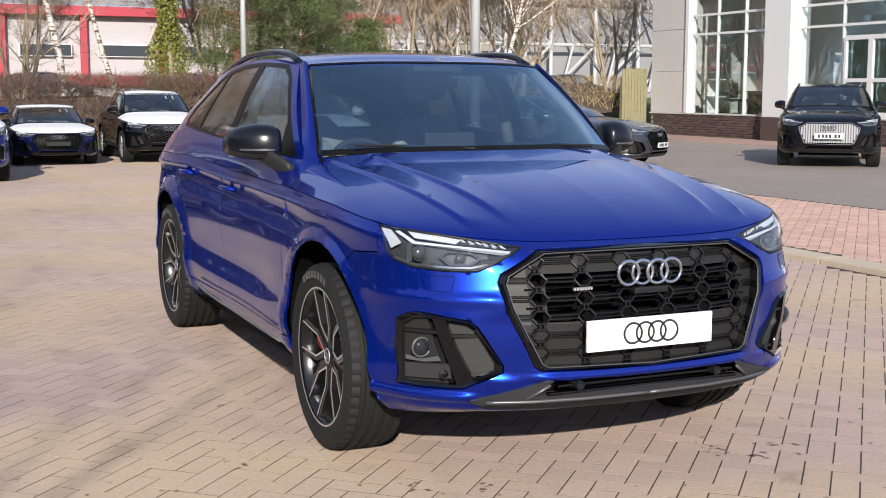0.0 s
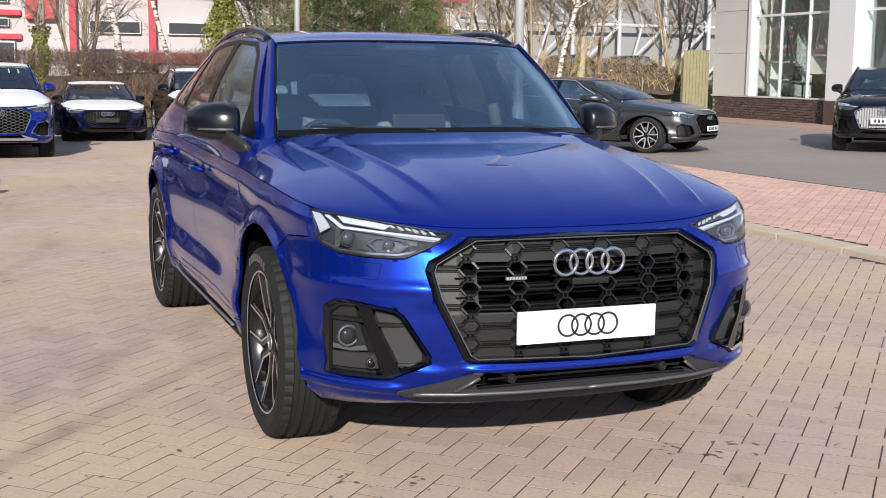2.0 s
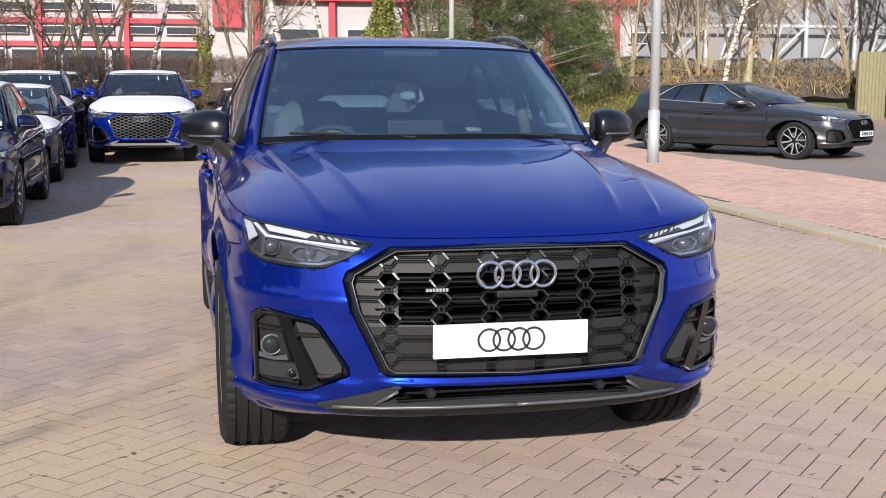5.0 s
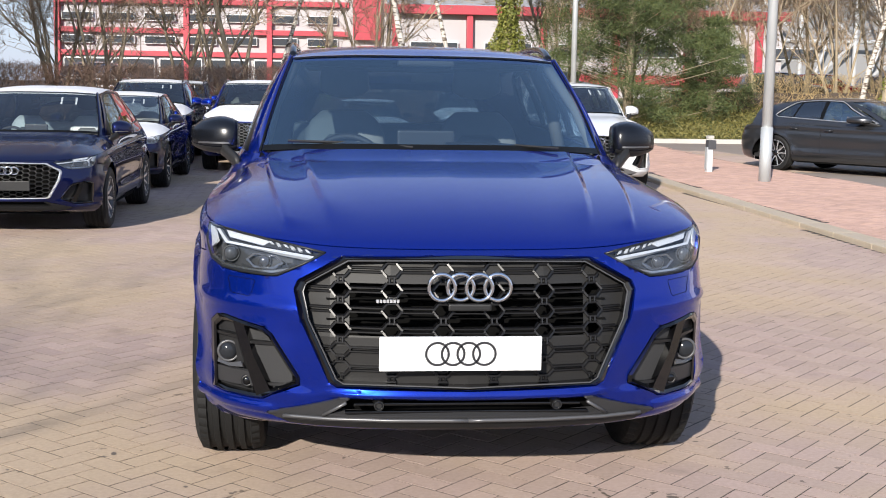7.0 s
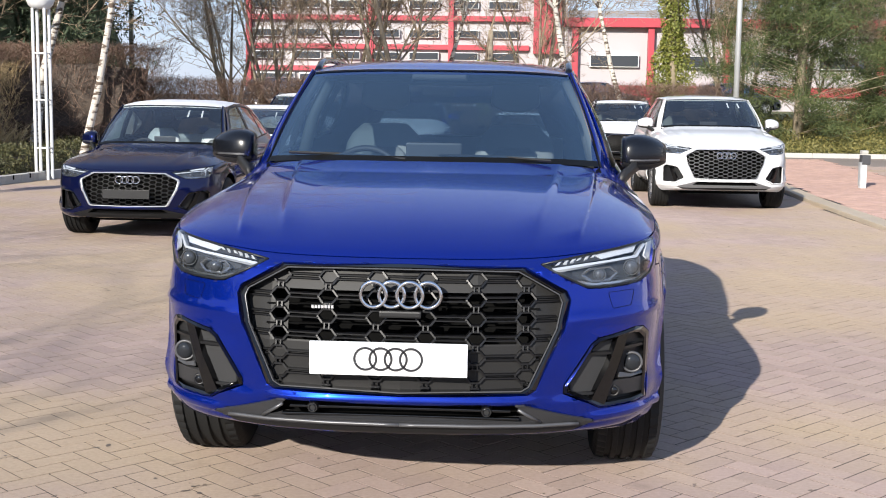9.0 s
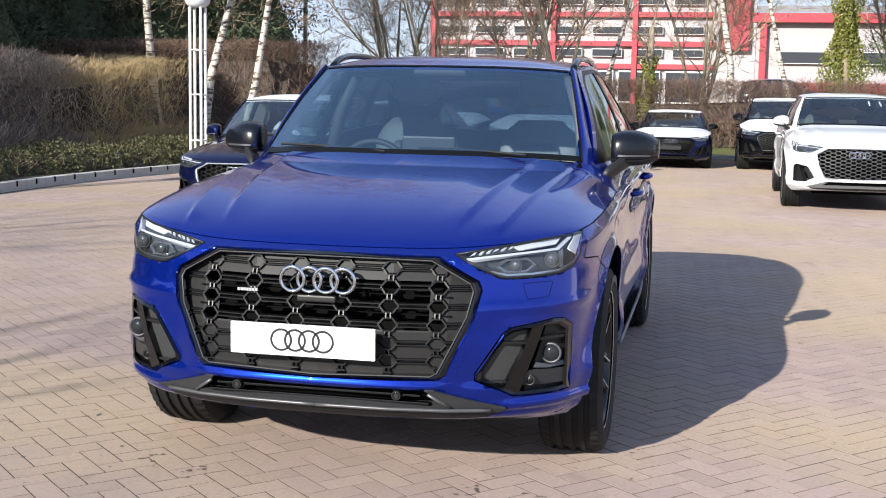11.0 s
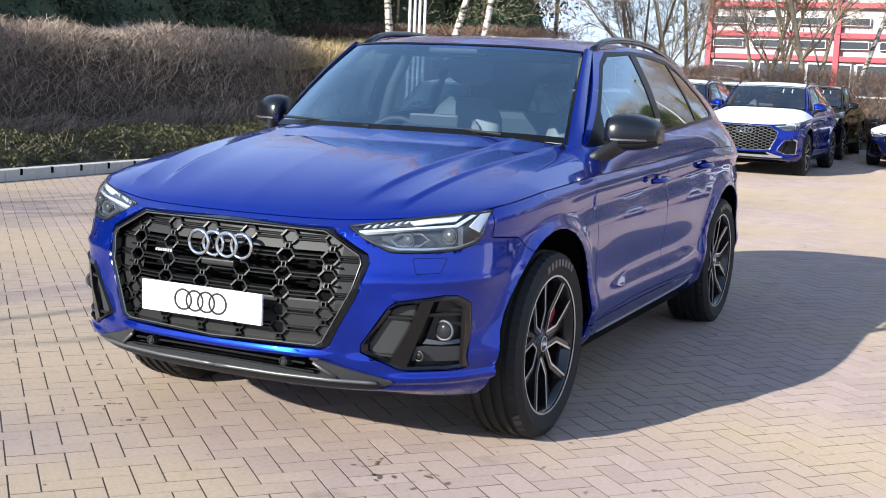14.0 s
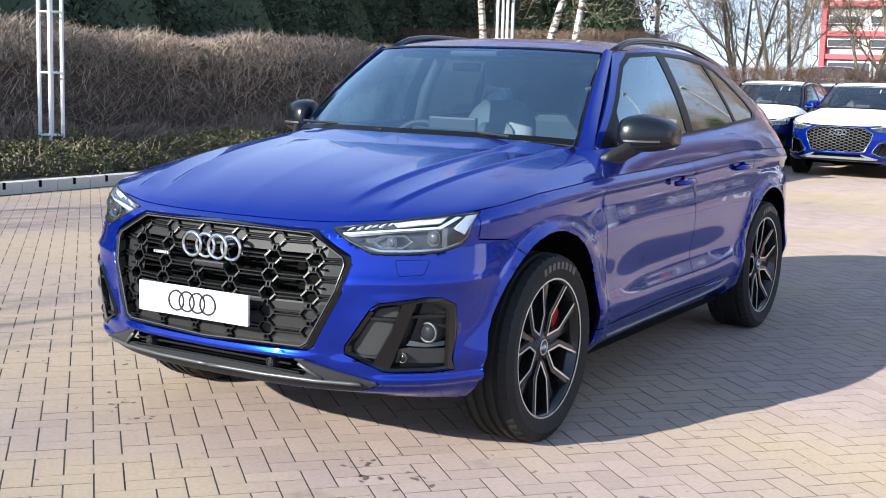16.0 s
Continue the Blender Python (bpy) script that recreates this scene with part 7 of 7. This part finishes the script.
retail_block()


def lattice_hall():
    b = thing("lattice_hall", "pale hall with white lattice steelwork outside", "building")
    b.location = (29, 82, 0.8)
    part("wall", boxed((0, 1.5, 0), (48, 30, 11)), PALEWALL, b)
    part("roof", loft([[(0, 1.2, 11), (48, 1.2, 11)], [(0, 14, 14.5), (48, 14, 14.5)], [(0, 30, 11), (48, 30, 11)]]), PALEWALL, b)
    for k in range(12):
        x = 4 * k
        part("mast", rod(bmesh.new(), (x, 0, 0), (x, 0, 12.5), 0.16, None, 8), STEEL, b)
        for z0, z1, s in ((0.5, 4.2, 1), (4.2, 8.0, -1), (8.0, 11.8, 1)):
            a, c = ((x, 0, z0), (x + 4, 0, z1)) if s > 0 else ((x + 4, 0, z0), (x, 0, z1))
            part("brace", rod(bmesh.new(), a, c, 0.11, None, 6), STEEL, b)
            a, c = ((x, -1.6, z0), (x + 2, 0, z1)) if s > 0 else ((x + 2, 0, z0), (x, -1.6, z1))
            part("brace", rod(bmesh.new(), a, c, 0.10, None, 6), STEEL, b)
    for zz in (4.2, 8.0, 11.8):
        part("chord", rod(bmesh.new(), (0, 0, zz), (48, 0, zz), 0.14, None, 8), STEEL, b)


lattice_hall()


# ---- parked cars ----
HATCH_Y = [0, 0.80, 1.18, 1.70, 3.36, 4.03]
HATCH_Z = [0, 0.205, 0.50, 0.865, 0.99, 1.474]
SALOON_Y = [0, 0.86, 1.32, 2.02, 3.50, 4.35]
SALOON_Z = [0, 0.21, 0.53, 0.88, 0.98, 1.43]
COUPE_Y = [0, 0.87, 1.42, 2.05, 3.38, 4.18]
COUPE_Z = [0, 0.20, 0.50, 0.86, 0.94, 1.35]
GT_Y = [0, 0.90, 1.50, 2.35, 3.73, 4.73]
GT_Z = [0, 0.20, 0.52, 0.88, 0.99, 1.40]
BIG_Y = [0, 0.92, 1.52, 2.10, 3.85, 4.90]

G = "parked cars"
build_car("navy_hatchback", "dark navy hatchback with a bright grille surround", pose(-3.47, 8.02, 0) @ Matrix.Scale(0.98, 4), NAVY, False, HATCH_Y, HATCH_Z, 0.92, roof_mat=FILM, mirror_mat=NAVY,
          wheel_spec=SILVERY, radius=0.315, rim=0.215, frame_mat=MACHINED, frame_scale=0.8, group=G, rails=False, plate=(0, 0.66, PANELGREY), seats=FILM, stickers=True)
build_car("navy_saloon", "dark navy car with white transit film", pose(-3.5, 12.95, 0) @ Matrix.Scale(0.945, 4), NAVY, False, SALOON_Y, SALOON_Z, 0.95, hood_mat=FILM, roof_mat=FILM, mirror_mat=NAVY,
          wheel_spec=BLACKISH, radius=0.325, rim=0.23, group=G, rails=False, stickers=True)
build_car("navy_suv", "dark navy SUV with white transit film", pose(-3.75, 18.1, 0) @ Matrix.Scale(0.93, 4), NAVY, False, hood_mat=FILM, roof_mat=FILM, mirror_mat=BLUE, wheel_spec=BLACKISH, group=G, stickers=True)
build_car("navy_suv", "dark navy SUV with white transit film", pose(-3.85, 23.4, 0) @ Matrix.Scale(0.92, 4), NAVY, False, hood_mat=FILM, roof_mat=FILM, mirror_mat=BLUE, wheel_spec=BLACKISH, group=G, stickers=True)
build_car("blue_film_suv", "blue SUV with white transit film on bonnet and roof", pose(-1.66, 16.6, 0) @ Matrix.Scale(0.935, 4), BLUE, False, hood_mat=FILM, roof_mat=FILM, mirror_mat=BLUE, wheel_spec=BLACKISH,
          grille_mat=GREYTRIM, frame_mat=CHROME, frame_scale=0.6, slot_mat=CHROME, group=G, stickers=True, lip_mat=MACHINED)
build_car("black_suv", "black SUV parked in the second row", pose(-1.85, 22.1, 0) @ Matrix.Scale(0.925, 4), BLACKPAINT, False, wheel_spec=BLACKISH, group=G, stickers=True)
build_car("navy_coupe", "low dark navy coupe with white transit film", pose(0.45, 21.1, 0) @ Matrix.Scale(0.885, 4), NAVY, False, COUPE_Y, COUPE_Z, 0.97, hood_mat=FILM, roof_mat=FILM, mirror_mat=BLACKPAINT,
          wheel_spec=BLACKISH, radius=0.33, rim=0.24, group=G, rails=False, plate=(0, 0.66, PANELGREY), stickers=True, frame_mat=GLOSSBLACK)
build_car("black_film_suv", "black SUV with white transit film", pose(2.62, 21.2, 0) @ Matrix.Scale(0.93, 4), BLACKPAINT, False, [0, 0.88, 1.4, 1.95, 3.56, 4.48], [0, 0.24, 0.60, 1.0, 1.12, 1.6], 0.97, hood_mat=FILM, roof_mat=FILM,
          mirror_mat=BLACKPAINT, wheel_spec=SILVERY, radius=0.35, rim=0.24, group=G, stickers=True)
build_car("white_suv", "white coupe-backed SUV with a bright honeycomb grille", pose(3.15, 12.6, 0) @ Matrix.Scale(0.955, 4), WHITEPAINT, False, mirror_mat=WHITEPAINT, wheel_spec=SILVERY, grille_mat=GREYTRIM, frame_mat=MACHINED, frame_scale=0.6, group=G, rails=False, stickers=True, lip_mat=SILVERPANEL, slot_mat=WHITEPAINT)
build_car("grey_fastback", "dark grey metallic fastback with silver wheels", pose(10.7, 15.9, 0, 0, 0, 35), DARKGREY, False, GT_Y, GT_Z, 0.98, mirror_mat=DARKGREY, wheel_spec=BLACKISH, radius=0.33, rim=0.245, group=G, rails=False, plate=(0, 0.60, PLATE), bright_line=True)
build_car("black_electric_suv", "black electric SUV with a pale grille", pose(13.75, 14.85, 0, 0, 0, -41), BLACKPAINT, False, BIG_Y, None, 1.02, mirror_mat=BLACKPAINT, wheel_spec=SILVERY, grille_mat=SILVERPANEL, frame_mat=CHROME, frame_scale=0.8, group=G, plate=(0, 0.66, PLATE), grid=slat_grid)

red = build_car("red_hatchback", "small red car on the road behind", pose(23.8, 50, 0.83, 0, 0, 80), paint("red_paint", (0.40, 0.012, 0.015), 0.3, 0.3), False, HATCH_Y, HATCH_Z, 0.92, wheel_spec=SILVERY, radius=0.315, rim=0.215, group="cars on the road behind", rails=False)
far = build_car("grey_hatchback", "small dark car on the road behind", pose(21.0, 47.5, 0.83, 0, 0, 85), DARKGREY, False, HATCH_Y, HATCH_Z, 0.92, wheel_spec=SILVERY, radius=0.315, rim=0.215, group="cars on the road behind", rails=False)
for x, y in ((27.2, 50), (30.2, 49.5), (6.2, 55), (12.4, 54), (-8.0, 52)):
    copy_thing(far, pose(x, y, 0.83, 0, 0, 88))

# ---- near paving blocks, one by one ----
BLOCK_MESH = []
for turn in (0, 1):
    me = bpy.data.meshes.new("paver")
    me.from_pydata(block_points(turn, 0.0, 0), [], BLOCK_FACES)
    me.materials.append(PAVER)
    BLOCK_MESH.append(me)
rng = random.Random(9)
for x, y, turn in NEAR_BLOCKS:
    ob = new("paver", BLOCK_MESH[turn])
    ob.parent = PAVEMENT
    ob.location = (x, y, rng.uniform(-0.0007, 0.0007))

# ---- the plan of the yard round the car, drawn three per cent too large ----
YARD_SCALE = Matrix.Translation((0.3, -3.8, 0)) @ Matrix.Scale(0.97, 4) @ Matrix.Translation((-0.3, 3.8, 0))
for ob in [o for o in scene.objects if o.parent is None and o.type in {"MESH", "EMPTY"}]:
    if not ob.name.startswith(("blue_suv", "pavement", "red_pavement")):
        ob.matrix_basis = YARD_SCALE @ ob.matrix_basis
